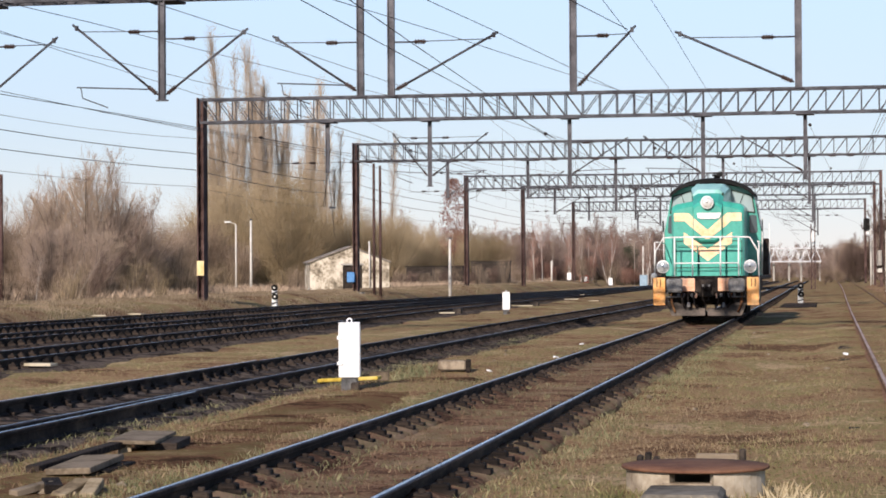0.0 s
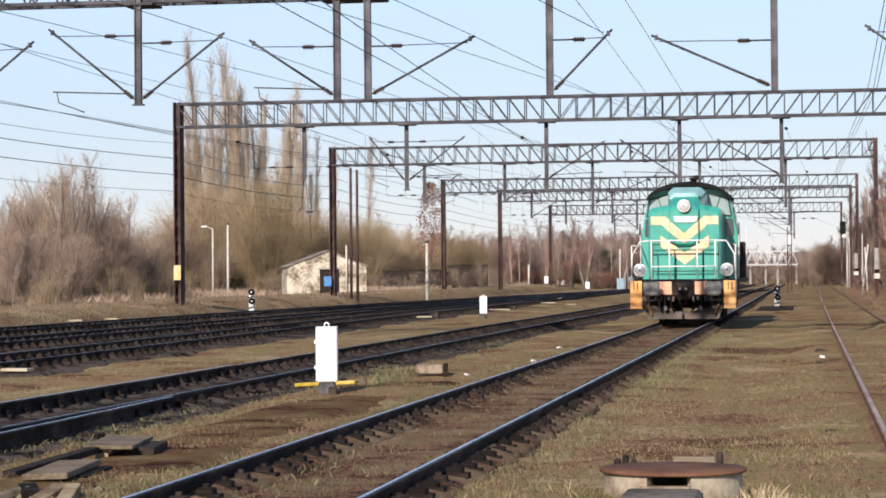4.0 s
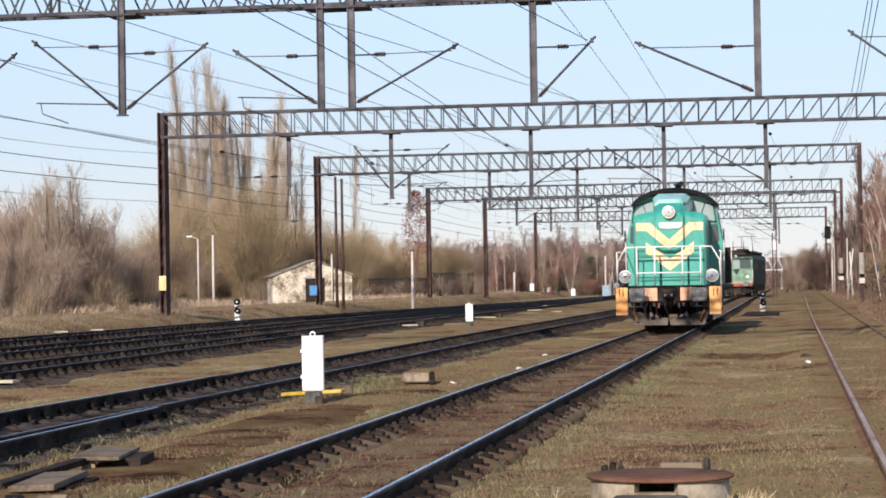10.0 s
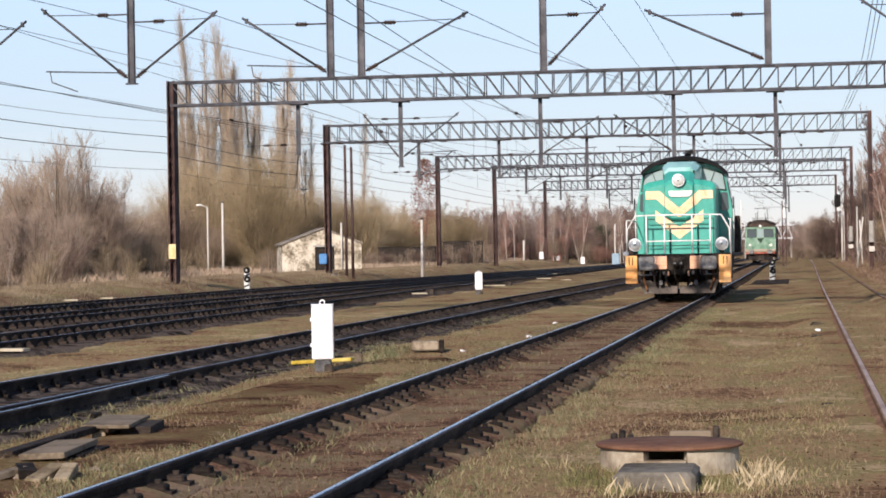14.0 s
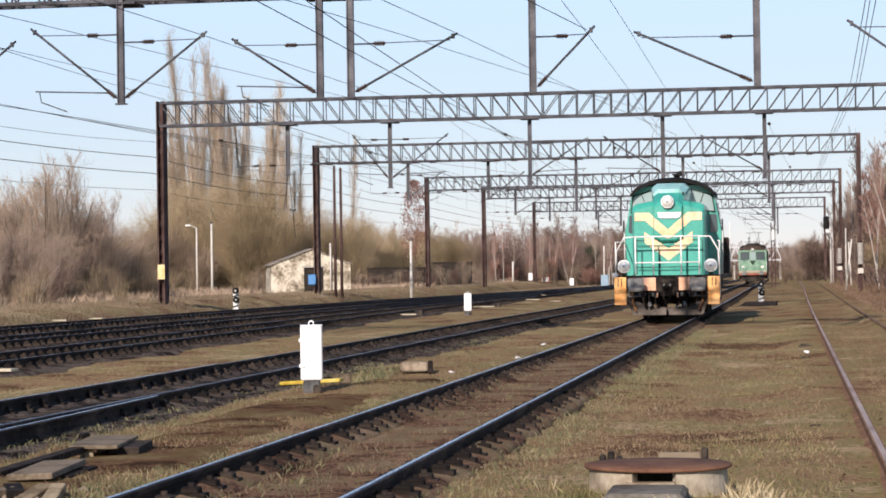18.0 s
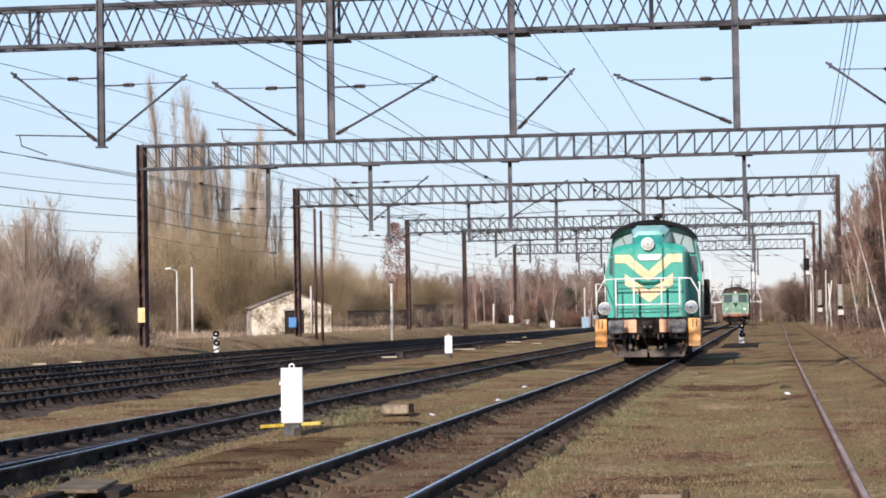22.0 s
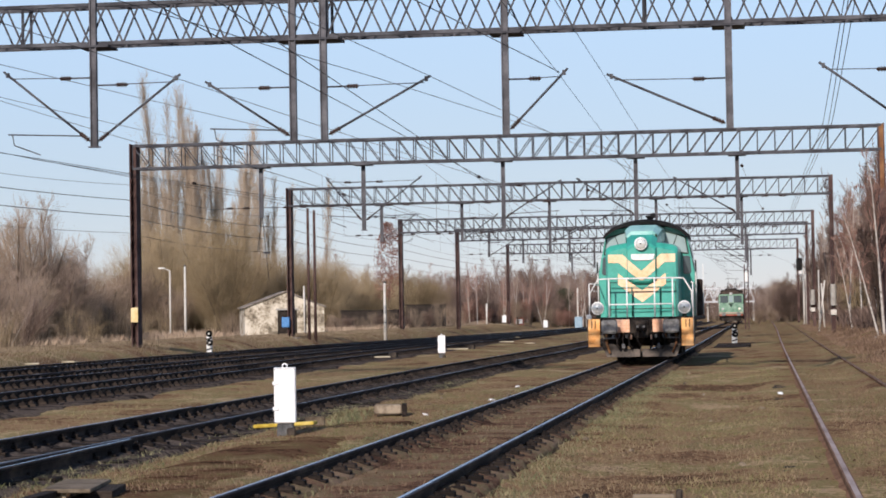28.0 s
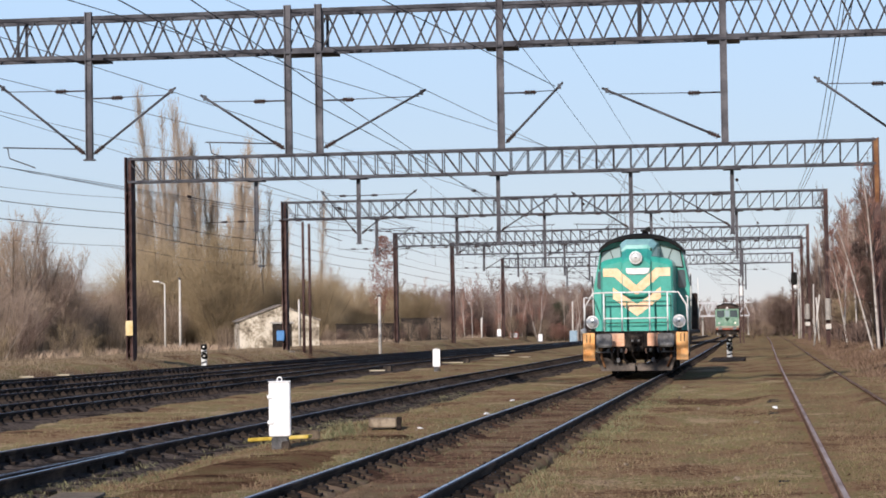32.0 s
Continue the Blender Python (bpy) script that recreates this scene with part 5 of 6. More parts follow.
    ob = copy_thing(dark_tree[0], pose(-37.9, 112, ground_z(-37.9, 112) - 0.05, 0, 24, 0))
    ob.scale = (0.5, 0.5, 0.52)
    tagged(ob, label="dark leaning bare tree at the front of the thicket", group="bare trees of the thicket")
    for k in range(2):
        plant(scrub[k], scatter(16, -50, -33.0, 104, 114), "low scrub in front of the thicket", rng, (0.4, 0.95), used)
        plant(scrub[k], scatter(8, -54, -41, 176, 186), "low scrub in front of the thicket", rng, (0.6, 1.1), used)
    # poplars and the wood behind the shed
    for n, x, y, k in ((0, -55.9, 207, 1.05), (0, -54.0, 207.5, 1.0), (1, -55.8, 209, 0.92), (2, -54.2, 210, 0.9), (2, -57.1, 209, 0.82), (1, -56.6, 206, 0.86), (2, -53.0, 208, 0.9), (1, -52.0, 207, 0.84), (2, -51.2, 210, 0.8), (0, -51.7, 211, 0.76),
                       (1, -49.4, 210, 0.8), (0, -49.0, 212, 0.74), (2, -48.0, 211, 0.8), (1, -46.8, 213, 0.72), (2, -50.2, 213, 0.8), (0, -43.0, 219, 0.68), (1, -57.9, 208, 0.66), (0, -56.6, 212, 0.74), (0, -53.4, 212, 0.84), (2, -55.0, 205.5, 0.72), (2, -52.6, 205.5, 0.62), (0, -45.4, 215, 0.6)):
        k = k * 1.13 if n else k
        plant(poplar[n], [(x, y)], "tall poplars", rng, (k, k), used)
    for k in range(3):
        plant(bush[k], scatter(7, -60, -47, 186, 205), "shrubs behind the shed", rng, (0.8, 1.15), used)
        plant(tree[k], scatter(4, -60, -44, 205, 235), "bare trees behind the shed", rng, (0.8, 1.05), used)
    plant(willow[0], [(-47.0, 194), (-53.5, 199)], "willow bushes behind the shed", rng, (1.26, 1.32), used)
    plant(willow[0], [(-40.2, 206)], "willow bushes behind the shed", rng, (0.98, 1.0), used)
    plant(willow[1], [(-46.0, 190), (-42.8, 204), (-50.6, 203)], "willow bushes behind the shed", rng, (0.98, 1.06), used)
    plant(willow[1], [(-36.3, 214), (-33.5, 222)], "willow bushes behind the shed", rng, (0.68, 0.76), used)
    plant(willow[1], [(-45.5, 210), (-57.5, 194)], "willow bushes behind the shed", rng, (0.8, 0.9), used)
    plant(willow[0], [(-38.6, 213), (-35.0, 219)], "willow bushes behind the shed", rng, (0.7, 0.8), used)
    conifer = tree_kind("conifer", "dark evergreen conifer in front of the far wood", "tree", 9, BARK, NEEDLE, height=6.4, width=5.2, stems=10, shoots=3200, r_twig=0.03, low=0.05)
    plant(conifer, [(-23.6, 274), (-34.5, 296)], "dark conifers", rng, (0.7, 0.8), used)
    for x, y, k in ((-24.9, 256, 0.75), (-32.3, 255, 0.7), (-29.4, 255, 0.68), (-33.4, 258, 0.72), (-27.4, 262, 0.66), (-21.3, 262, 0.6), (-20.6, 259, 0.62)):
        ob = copy_thing(birch[2 if x == -24.9 else int(-x) % 2], pose(x, y, ground_z(x, y), 0, 0, x * 50))
        ob.scale = (k, k, k)
        tagged(ob, group="birches of the far wood")
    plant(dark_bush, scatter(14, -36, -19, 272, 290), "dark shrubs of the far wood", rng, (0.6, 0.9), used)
    for k in range(3):
        plant(wood_bush[k % 2], scatter(9, -36, -19, 264, 290), "brown shrubs of the far wood", rng, (0.6, 0.95), used)
    plant(thin[0], scatter(16, -37, -19, 255, 285), "birches of the far wood", rng, (0.7, 0.95), used)
    plant(bush[3], scatter(16, -36, -19, 258, 275), "reddish shrubs of the far wood", rng, (0.35, 0.6), used)
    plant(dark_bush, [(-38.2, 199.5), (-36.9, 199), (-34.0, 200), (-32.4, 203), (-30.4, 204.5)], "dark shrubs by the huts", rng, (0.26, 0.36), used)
    plant(scrub[0], [(-38.0, 198), (-36.0, 199), (-35.0, 200), (-33.3, 201), (-31.6, 204), (-29.6, 205), (-37.2, 204), (-33.9, 206.5), (-31.0, 211.5)], "thin scrub by the huts", rng, (0.6, 0.9), used)
    russet = tree_kind("young_tree", "young tree still holding russet dead leaves", "tree", 61, BARK, TWIG_RED, height=7.6, stems=1, limbs=26, twigs=5, sprigs=2, spread=0.42, low=0.25, upright=0.55, r_stem=0.05, r_twig=0.008)
    leaves = Geo()
    for _ in range(4200):
        z = 2.2 + 5.4 * rng.random() ** 0.8
        a = rng.uniform(0, 6.2832)
        r = 1.2 * math.sqrt(max(0.03, 1 - ((z - 4.4) / 3.3) ** 2)) * rng.random() ** 0.6
        if noise.noise((r * math.cos(a) * 1.6, r * math.sin(a) * 1.6, z * 1.3)) < 0.02:
            continue
        d = Vector((rng.gauss(0, 1), rng.gauss(0, 1), rng.gauss(-0.5, 1))).normalized()
        shoot(leaves, Vector((r * math.cos(a), r * math.sin(a), z)), d, rng.uniform(0.1, 0.18), 0.045, rng, 2)
    part("leaves", leaves, LEAF, russet, "russet dead leaves")
    plant(russet, [(-29.3, 175.0)], "young trees", rng, (0.98, 1.0), used)
    # far wood
    for k in range(3):
        plant(wood_tree[k % 2], scatter(20, -75, -33, 255, 345), "bare trees of the far wood", rng, (0.7, 0.98), used)
        plant(wood_bush[k % 2], scatter(12, -60, -32, 245, 330), "shrubs of the far wood", rng, (0.75, 1.1), used)
        plant(birch[k], scatter(8, -60, -33, 260, 330), "birches of the far wood", rng, (0.75, 0.95), used)
        plant(wood_tree[k % 2], scatter(15, -48, -16, 355, 440), "bare trees of the far wood", rng, (1.0, 1.3), used)
        plant(wood_bush[k % 2], scatter(7, -45, -14, 340, 430), "shrubs of the far wood", rng, (1.0, 1.5), used)
        plant(wood_tree[k % 2], scatter(14, -130, 90, 520, 700), "bare trees on the skyline", rng, (0.9, 1.3), used)
        plant(wood_tree[k % 2], scatter(10, -26, 8, 560, 680), "bare trees on the skyline", rng, (0.8, 1.2), used)
        plant(wood_bush[k % 2], scatter(5, -15, 2, 372, 430), "shrubs of the far wood", rng, (0.5, 0.9), used)
    plant(bush[3], scatter(7, -36, -20, 300, 335), "reddish shrubs of the far wood", rng, (0.6, 0.9), used)
    # wood on the right
    for x, y, lean, k in ((4.62, 89.4, 0, 0.74), (4.55, 92.5, -13, 0.55), (5.3, 97, 4, 0.7), (5.4, 108, -9, 0.7), (4.5, 118, -6, 0.5), (4.7, 131, 8, 0.5)):
        ob = copy_thing(birch[0], pose(x, y, ground_z(x, y) - 0.05, 2, lean, x * 70))
        ob.scale = (k, k, k)
        tagged(ob, group="birches beside the tracks")
    for k in range(3):
        plant(birch[k], scatter(9, 5.4, 13, 103, 185), "birches beside the tracks", rng, (0.75, 1.02), used)
        plant(thin[k % 2], scatter(13, 4.6, 10, 118, 260), "birches beside the tracks", rng, (0.8, 1.1), used)
        plant(tree[k], scatter(8, 6.5, 20, 120, 260), "bare trees beside the tracks", rng, (0.8, 1.05), used)
        plant(bush[k], scatter(4, 5.2, 12, 112, 260), "shrubs beside the tracks", rng, (0.5, 0.8), used)
        plant(bush[k], scatter(4, 1.2, 14, 268, 370), "shrubs beside the tracks", rng, (0.8, 1.2), used)
        plant(tree[k], scatter(7, 3.0, 22, 275, 380), "bare trees beside the tracks", rng, (0.65, 0.85), used)
    for k in range(2):
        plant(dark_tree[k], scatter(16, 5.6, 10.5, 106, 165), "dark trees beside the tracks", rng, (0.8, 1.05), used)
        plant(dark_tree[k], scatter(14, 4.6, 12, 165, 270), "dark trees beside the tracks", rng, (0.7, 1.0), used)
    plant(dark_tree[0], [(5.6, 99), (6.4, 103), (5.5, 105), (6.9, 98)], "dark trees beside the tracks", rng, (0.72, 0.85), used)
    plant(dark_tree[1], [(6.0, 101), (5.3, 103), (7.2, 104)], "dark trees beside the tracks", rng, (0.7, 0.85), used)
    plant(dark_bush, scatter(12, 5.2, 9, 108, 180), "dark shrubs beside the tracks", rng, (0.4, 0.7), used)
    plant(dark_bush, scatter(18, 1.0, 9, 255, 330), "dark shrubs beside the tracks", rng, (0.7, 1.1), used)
    plant(wood_bush[0], scatter(9, -0.6, 3.5, 285, 335), "brown shrubs beside the tracks", rng, (0.4, 0.75), used)
    plant(scrub[0], scatter(16, -37, -22, 238, 262), "low scrub of the far wood", rng, (0.7, 1.2), used)
    plant(bush[0], [(-0.6, 262), (0.9, 266)], "shrubs beside the tracks", rng, (0.32, 0.4), used)


def brush(name, label, spots, height, material, blades, seed, width=0.012, loose=0.06):
    """Upright dry stems, scattered; spots: (x0, x1, y0, y1)."""
    rng = random.Random(seed)
    g = Geo()
    for x0, x1, y0, y1, n in spots:
        for _ in range(n):
            x, y = rng.uniform(x0, x1), y0 * (y1 / y0) ** rng.random()
            if noise.noise((x * 0.6, y * 0.16, seed * 3.7)) < rng.uniform(-0.5, 0.35):
                continue
            z = surface_z(x, y) - 0.015
            for _ in range(blades):
                h = height * rng.uniform(0.4, 1.0)
                px, py = x + rng.gauss(0, loose), y + rng.gauss(0, loose)
                dx, dy = rng.gauss(0, 0.3) * h, rng.gauss(0, 0.3) * h
                a = rng.uniform(0, 3.14)
                wx, wy = math.cos(a) * width, math.sin(a) * width
                i = len(g.v)
                g.v += [(px - wx, py - wy, z), (px + wx, py + wy, z), (px + dx * 0.4 + wx * 0.7, py + dy * 0.4 + wy * 0.7, z + h * 0.6), (px + dx, py + dy, z + h)]
                g.f += [(i, i + 1, i + 2), (i, i + 2, i + 3)]
                g.s += [False, False]
    ob = new(name, g.mesh(name, material))
    return tagged(ob, label, "grass", kind="stuff")


def litter(name, label, spots, material, seed, big=0.02):
    """Curled dead leaves and crumbs lying about on the soil."""
    rng = random.Random(seed)
    g = Geo()
    for x0, x1, y0, y1, n in spots:
        for _ in range(n):
            x, y = rng.uniform(x0, x1), y0 * (y1 / y0) ** rng.random()
            if noise.noise((x * 0.9, y * 0.3, seed * 2.9)) < rng.uniform(-0.6, 0.3):
                continue
            z = surface_z(x, y) + rng.uniform(0.0, 0.02)
            k, a, t = big * rng.uniform(0.5, 1.3), rng.uniform(0, 6.2832), rng.uniform(-0.2, 0.9)
            u = Vector((math.cos(a), math.sin(a), 0)) * k
            w = Vector((-math.sin(a) * math.cos(t), math.cos(a) * math.cos(t), math.sin(t))) * k
            c = Vector((x, y, z))
            i = len(g.v)
            g.v += [tuple(c - u), tuple(c + w * 0.8), tuple(c + u + w * 0.3), tuple(c - w * 0.6)]
            g.f.append((i, i + 3, i + 2, i + 1))
            g.s.append(False)
    return tagged(new(name, g.mesh(name, material)), label, "leaf litter", kind="stuff")


def grasses():
    litter("leaf_litter", "red-brown leaf litter and crumbs between the rails", [(-4.3, -2.8, 10, 62, 15000), (-7.0, -4.7, 12, 50, 16000), (-2.7, -1.8, 11, 50, 7000), (0.8, 2.1, 14, 70, 10000), (-2.0, 0.6, 11, 40, 12000), (2.2, 5.0, 24, 70, 6000)], LITTER, 21, 0.013)
    brush("track_weed", "green weeds growing along the rails", [(-4.2, -3.95, 11, 62, 420), (-3.9, -3.2, 11, 62, 160), (-3.15, -2.92, 11, 50, 200), (-2.7, -2.0, 11, 60, 2600), (-7.3, -6.6, 14, 55, 1800), (-5.2, -4.5, 12, 50, 1500)], 0.085, WEED, 7, 14, 0.0024, 0.07)
    brush("rusty_grass", "reddish-brown withered grass on the verge", [(1.0, 1.95, 12, 120, 5000), (2.3, 4.2, 22, 120, 9000), (-6.9, -4.8, 13, 45, 4000), (-4.2, -2.9, 11, 60, 1100)], 0.07, LITTER, 5, 15, 0.0028, 0.09)
    brush("dry_grass", "short straw-coloured winter grass", [(-2.4, 0.3, 12, 60, 11000), (0.9, 1.95, 12, 60, 4500), (2.4, 4.5, 18, 70, 6000), (-7.0, -4.7, 14, 70, 5500), (-13.0, -9.6, 26, 90, 7000)], 0.055, STRAW, 5, 1, 0.0026, 0.1)
    brush("green_grass", "tufts of olive-green winter grass", [(-2.4, 0.3, 12, 60, 7000), (0.9, 1.95, 12, 60, 1500), (2.4, 4.0, 18, 60, 1800), (-7.0, -4.7, 14, 60, 4200), (-13.0, -9.6, 26, 80, 3000), (-4.2, -2.9, 12, 40, 200)], 0.06, GRASS, 5, 2, 0.0026, 0.1)
    brush("straw_tuft", "bleached straw tufts beside the well", [(-0.44, -0.15, 15.0, 16.2, 70), (-1.75, -1.5, 15.4, 16.2, 8), (-1.3, -0.6, 14.4, 14.9, 12)], 0.15, STRAW_PALE, 9, 8, 0.0016, 0.06)
    brush("well_weed", "green weeds and grass round the concrete well", [(-1.6, -1.24, 15.0, 15.75, 150), (-1.3, -1.15, 14.5, 15.2, 60), (-0.72, -0.4, 14.7, 15.6, 120)], 0.085, GRASS, 7, 18, 0.002, 0.06)
    brush("bank_grass", "matted dry grass along the bank", [(-31, -24.6, 50, 180, 26000), (-42, -30, 100, 190, 12000), (-38, -20, 185, 262, 9000)], 0.16, PINK_STRAW, 6, 3, 0.005, 0.25)
    brush("verge_grass", "tall dry grass on the verge", [(2.9, 9, 30, 200, 16000)], 0.26, VERGE_STRAW, 6, 4, 0.005, 0.2)
    brush("undergrowth", "brown tangled undergrowth at the foot of the woods", [(-65, -35, 112, 150, 11000), (-60, -32, 186, 330, 16000), (4.8, 14, 300, 330, 2000)], 0.9, TWIG, 6, 5, 0.004, 0.4)
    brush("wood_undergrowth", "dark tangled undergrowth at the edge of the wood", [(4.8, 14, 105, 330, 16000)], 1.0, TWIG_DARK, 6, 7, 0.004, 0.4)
    brush("green_weed", "clump of green weeds behind the cabinet", [(-6.5, -6.2, 33.5, 36.0, 130)], 0.17, WEED, 7, 12, 0.003, 0.08)
    brush("far_thicket", "hazy brown far thicket", [(-110, -16, 380, 460, 7000), (2.5, 60, 300, 450, 6000)], 4.0, TWIG_GREY, 5, 6, 0.02)


woods()
grasses()


# ---- yard equipment ----
PLANK = surface("grey weathered planks", [(0.075, 0.056, 0.038), (0.14, 0.108, 0.075), (0.22, 0.172, 0.122)], 2.5, 0.9, bump=0.5, fine=20.0, per_object=0.3)
STONE = surface("rough concrete rubble", [(0.1, 0.075, 0.052), (0.2, 0.155, 0.11), (0.32, 0.26, 0.19)], 3.0, 0.95, bump=0.6, fine=14.0, per_object=0.3)
SLAB = surface("damp grey concrete", [(0.07, 0.06, 0.048), (0.13, 0.115, 0.092), (0.2, 0.178, 0.145)], 3.0, 0.9, bump=0.6, fine=14.0)
RUST = surface("brown rust", [(0.1, 0.046, 0.03), (0.155, 0.075, 0.046), (0.215, 0.11, 0.066)], 2.5, 0.85, bump=0.15, fine=30.0)
# dark end of the ramp paints tree shade on the walls, besides stains
PLASTER = surface("peeling pale plaster with stains and tree shade", [(0.14, 0.115, 0.085), (0.33, 0.28, 0.21), (0.56, 0.5, 0.4), (0.64, 0.58, 0.48)], 0.9, 0.95, bump=0.4, fine=4.0, spread=0.4)
BLUE = surface("blue enamel", [(0.04, 0.14, 0.33), (0.1, 0.26, 0.5)], 4.0, 0.5, bump=0.0)
DARK_WOOD = surface("dark boarded wood", [(0.02, 0.016, 0.014), (0.05, 0.04, 0.033)], 3.0, 0.9, bump=0.3, fine=20.0)


def relay_box(x, y, w, d, h, label, foot=True):
    b = thing("relay_cabinet", label, "cabinet", pose(x, y, ground_z(x, y), 0, 0, 10), group="white relay cabinets")
    part("body", Geo().box(-w / 2, w / 2, -d / 2, d / 2, 0.2, h, 0.015), WHITE, b)
    part("plinth", Geo().box(-w / 2 + 0.03, w / 2 - 0.03, -d / 2 + 0.02, d / 2 - 0.02, -0.1, 0.2, 0.02), GREY_DARK, b, "dark iron plinth")
    part("lid", Geo().box(-w / 2 - 0.004, w / 2 + 0.004, -d / 2 - 0.004, d / 2 + 0.004, h, h + 0.015, 0.005), WHITE, b)
    loop = [(0.032 * math.cos(a), 0, h + 0.035 + 0.032 * math.sin(a)) for a in [6.2832 * i / 12 for i in range(13)]]
    part("lifting_eye", Geo().path(loop, 0.01, 6), WHITE, b)
    for z in (h * 0.4, h * 0.77):
        part("hinge", Geo().box(-w / 2 - 0.02, -w / 2 + 0.06, -d / 2 - 0.016, -d / 2 + 0.01, z, z + 0.05, 0.006), WHITE, b)
    part("cable_clamp", Geo().box(0.02, 0.14, -d / 2 - 0.04, -d / 2 + 0.02, 0.02, 0.14, 0.02), UNDER, b)
    return b


GREY_DARK = surface("dark grey iron", [(0.05, 0.05, 0.05), (0.1, 0.1, 0.1), (0.16, 0.155, 0.15)], 4.0, 0.7, 0.2, bump=0.2)


def dwarf_signal(x, y, z, label, slab=False):
    d = thing("dwarf_signal", label, "signal", pose(x, y, z, 0, 0, 8), group="dwarf signals")
    part("base", Geo().box(-0.12, 0.12, -0.11, 0.11, 0.0, 0.4, 0.03), RAILING, d)
    part("housing", Geo().box(-0.115, 0.115, -0.1, 0.1, 0.4, 0.74, 0.03), RAILING, d)
    for z, x, name in ((0.44, 0.02, "lower_head"), (0.84, 0.0, "upper_head")):
        head = part(name, Geo().lathe((x, 0.1, z), (0, -1, 0), [(0, 0.05), (0.01, 0.135), (0.2, 0.145), (0.25, 0.13), (0.26, 0.05)], 16), SIGNAL_BLACK, d, "black signal head")
        part("hood", Geo().tube((x, -0.14, z + 0.02), (x, -0.3, z + 0.03), 0.1, 0.105, n=12, caps=False), SIGNAL_BLACK, head)
        part("lens", Geo().lathe((x, -0.16, z), (0, -1, 0), [(0, 0.055), (0.02, 0.045), (0.03, 0.01)], 12), LENS, head)
    part("cross_band", Geo().bar((-0.125, -0.125, 0.58), (0.125, -0.125, 0.66), 0.02, 0.06), SIGNAL_BLACK, d)
    part("base_band", Geo().bar((-0.125, -0.125, 0.12), (0.125, -0.125, 0.2), 0.02, 0.06), SIGNAL_BLACK, d)
    if slab:
        part("slab", Geo().box(-0.3, 0.3, -0.3, 0.3, -0.3, 0.02, 0.02), UNDER, d, "dark concrete slab")


def lamp_post(x, y, h, label):
    p = thing("lamp_post", label, "lamp post", pose(x, y, ground_z(x, y)), group="white posts")
    part("pole", Geo().tube((0, 0, -0.3), (0, 0, h), 0.11, 0.07, n=10), CONCRETE_PALE, p)
    part("cap", Geo().lathe((0, 0, h), (0, 0, 1), [(0, 0.08), (0.08, 0.09), (0.14, 0.05)], 10), GANTRY, p)


CONCRETE_PALE = surface("pale concrete post", [(0.42, 0.4, 0.36), (0.56, 0.53, 0.48), (0.64, 0.61, 0.56)], 2.0, 0.9, bump=0.2)


def shed():
    s = thing("brick_shed", "small derelict shed with pale peeling plaster, painted tree shade and dark doorway", "shed", pose(-37.5, 175, 0.0, 0, 0, 17))
    w, depth, e, a = 3.15, 6.0, 2.42, 3.62
    wall = Geo()
    # gable wall with its doorway
    for out in ([(-w, -0.3), (-0.55, -0.3), (-0.55, 2.2), (-w, 2.2)], [(1.0, -0.3), (w, -0.3), (w, 2.2), (1.0, 2.2)], [(-w, 2.2), (w, 2.2), (w, e), (0.1, a), (-w, e)]):
        wall.plate(out, 0.3)
    part("gable_wall", wall, PLASTER, s)
    part("back_wall", Geo().plate([(-w, -0.3), (w, -0.3), (w, e), (0.1, a), (-w, e)], 0.3, Matrix.Translation((0, depth - 0.3, 0))), PLASTER, s)
    for x in (-w, w - 0.3):
        part("side_wall", Geo().box(x, x + 0.3, 0.3, depth - 0.3, -0.3, e), PLASTER, s)
    for sx in (-1, 1):
        part("roof", Geo().loft([[(0.1 + sx * 0.0, y, a + 0.02), (sx * (w + 0.15), y, e - 0.04), (sx * (w + 0.15), y, e + 0.06), (0.1, y, a + 0.12)] for y in (-0.15, depth + 0.15)]), ROOFING, s, "tarred felt roof")
    door = part("door", Geo().box(-0.55, 1.0, 0.18, 0.24, -0.1, 2.2), DARK_WOOD, s, "dark boarded door")
    for i in range(6):
        part("board", Geo().box(-0.52 + i * 0.25, -0.3 + i * 0.25, 0.15, 0.18, 0.0, 2.15), DARK_WOOD, door)
    part("lintel", Geo().box(-0.7, 1.15, -0.03, 0.1, 2.2, 2.34), CONCRETE, s)
    part("vent_pipe", Geo().tube((1.55, -0.2, 0), (1.55, -0.2, 4.1), 0.07, n=8), CONCRETE_PALE, s)


ROOFING = surface("tarred roofing felt", [(0.12, 0.1, 0.085), (0.22, 0.19, 0.16), (0.32, 0.28, 0.24)], 1.5, 0.9, bump=0.3)


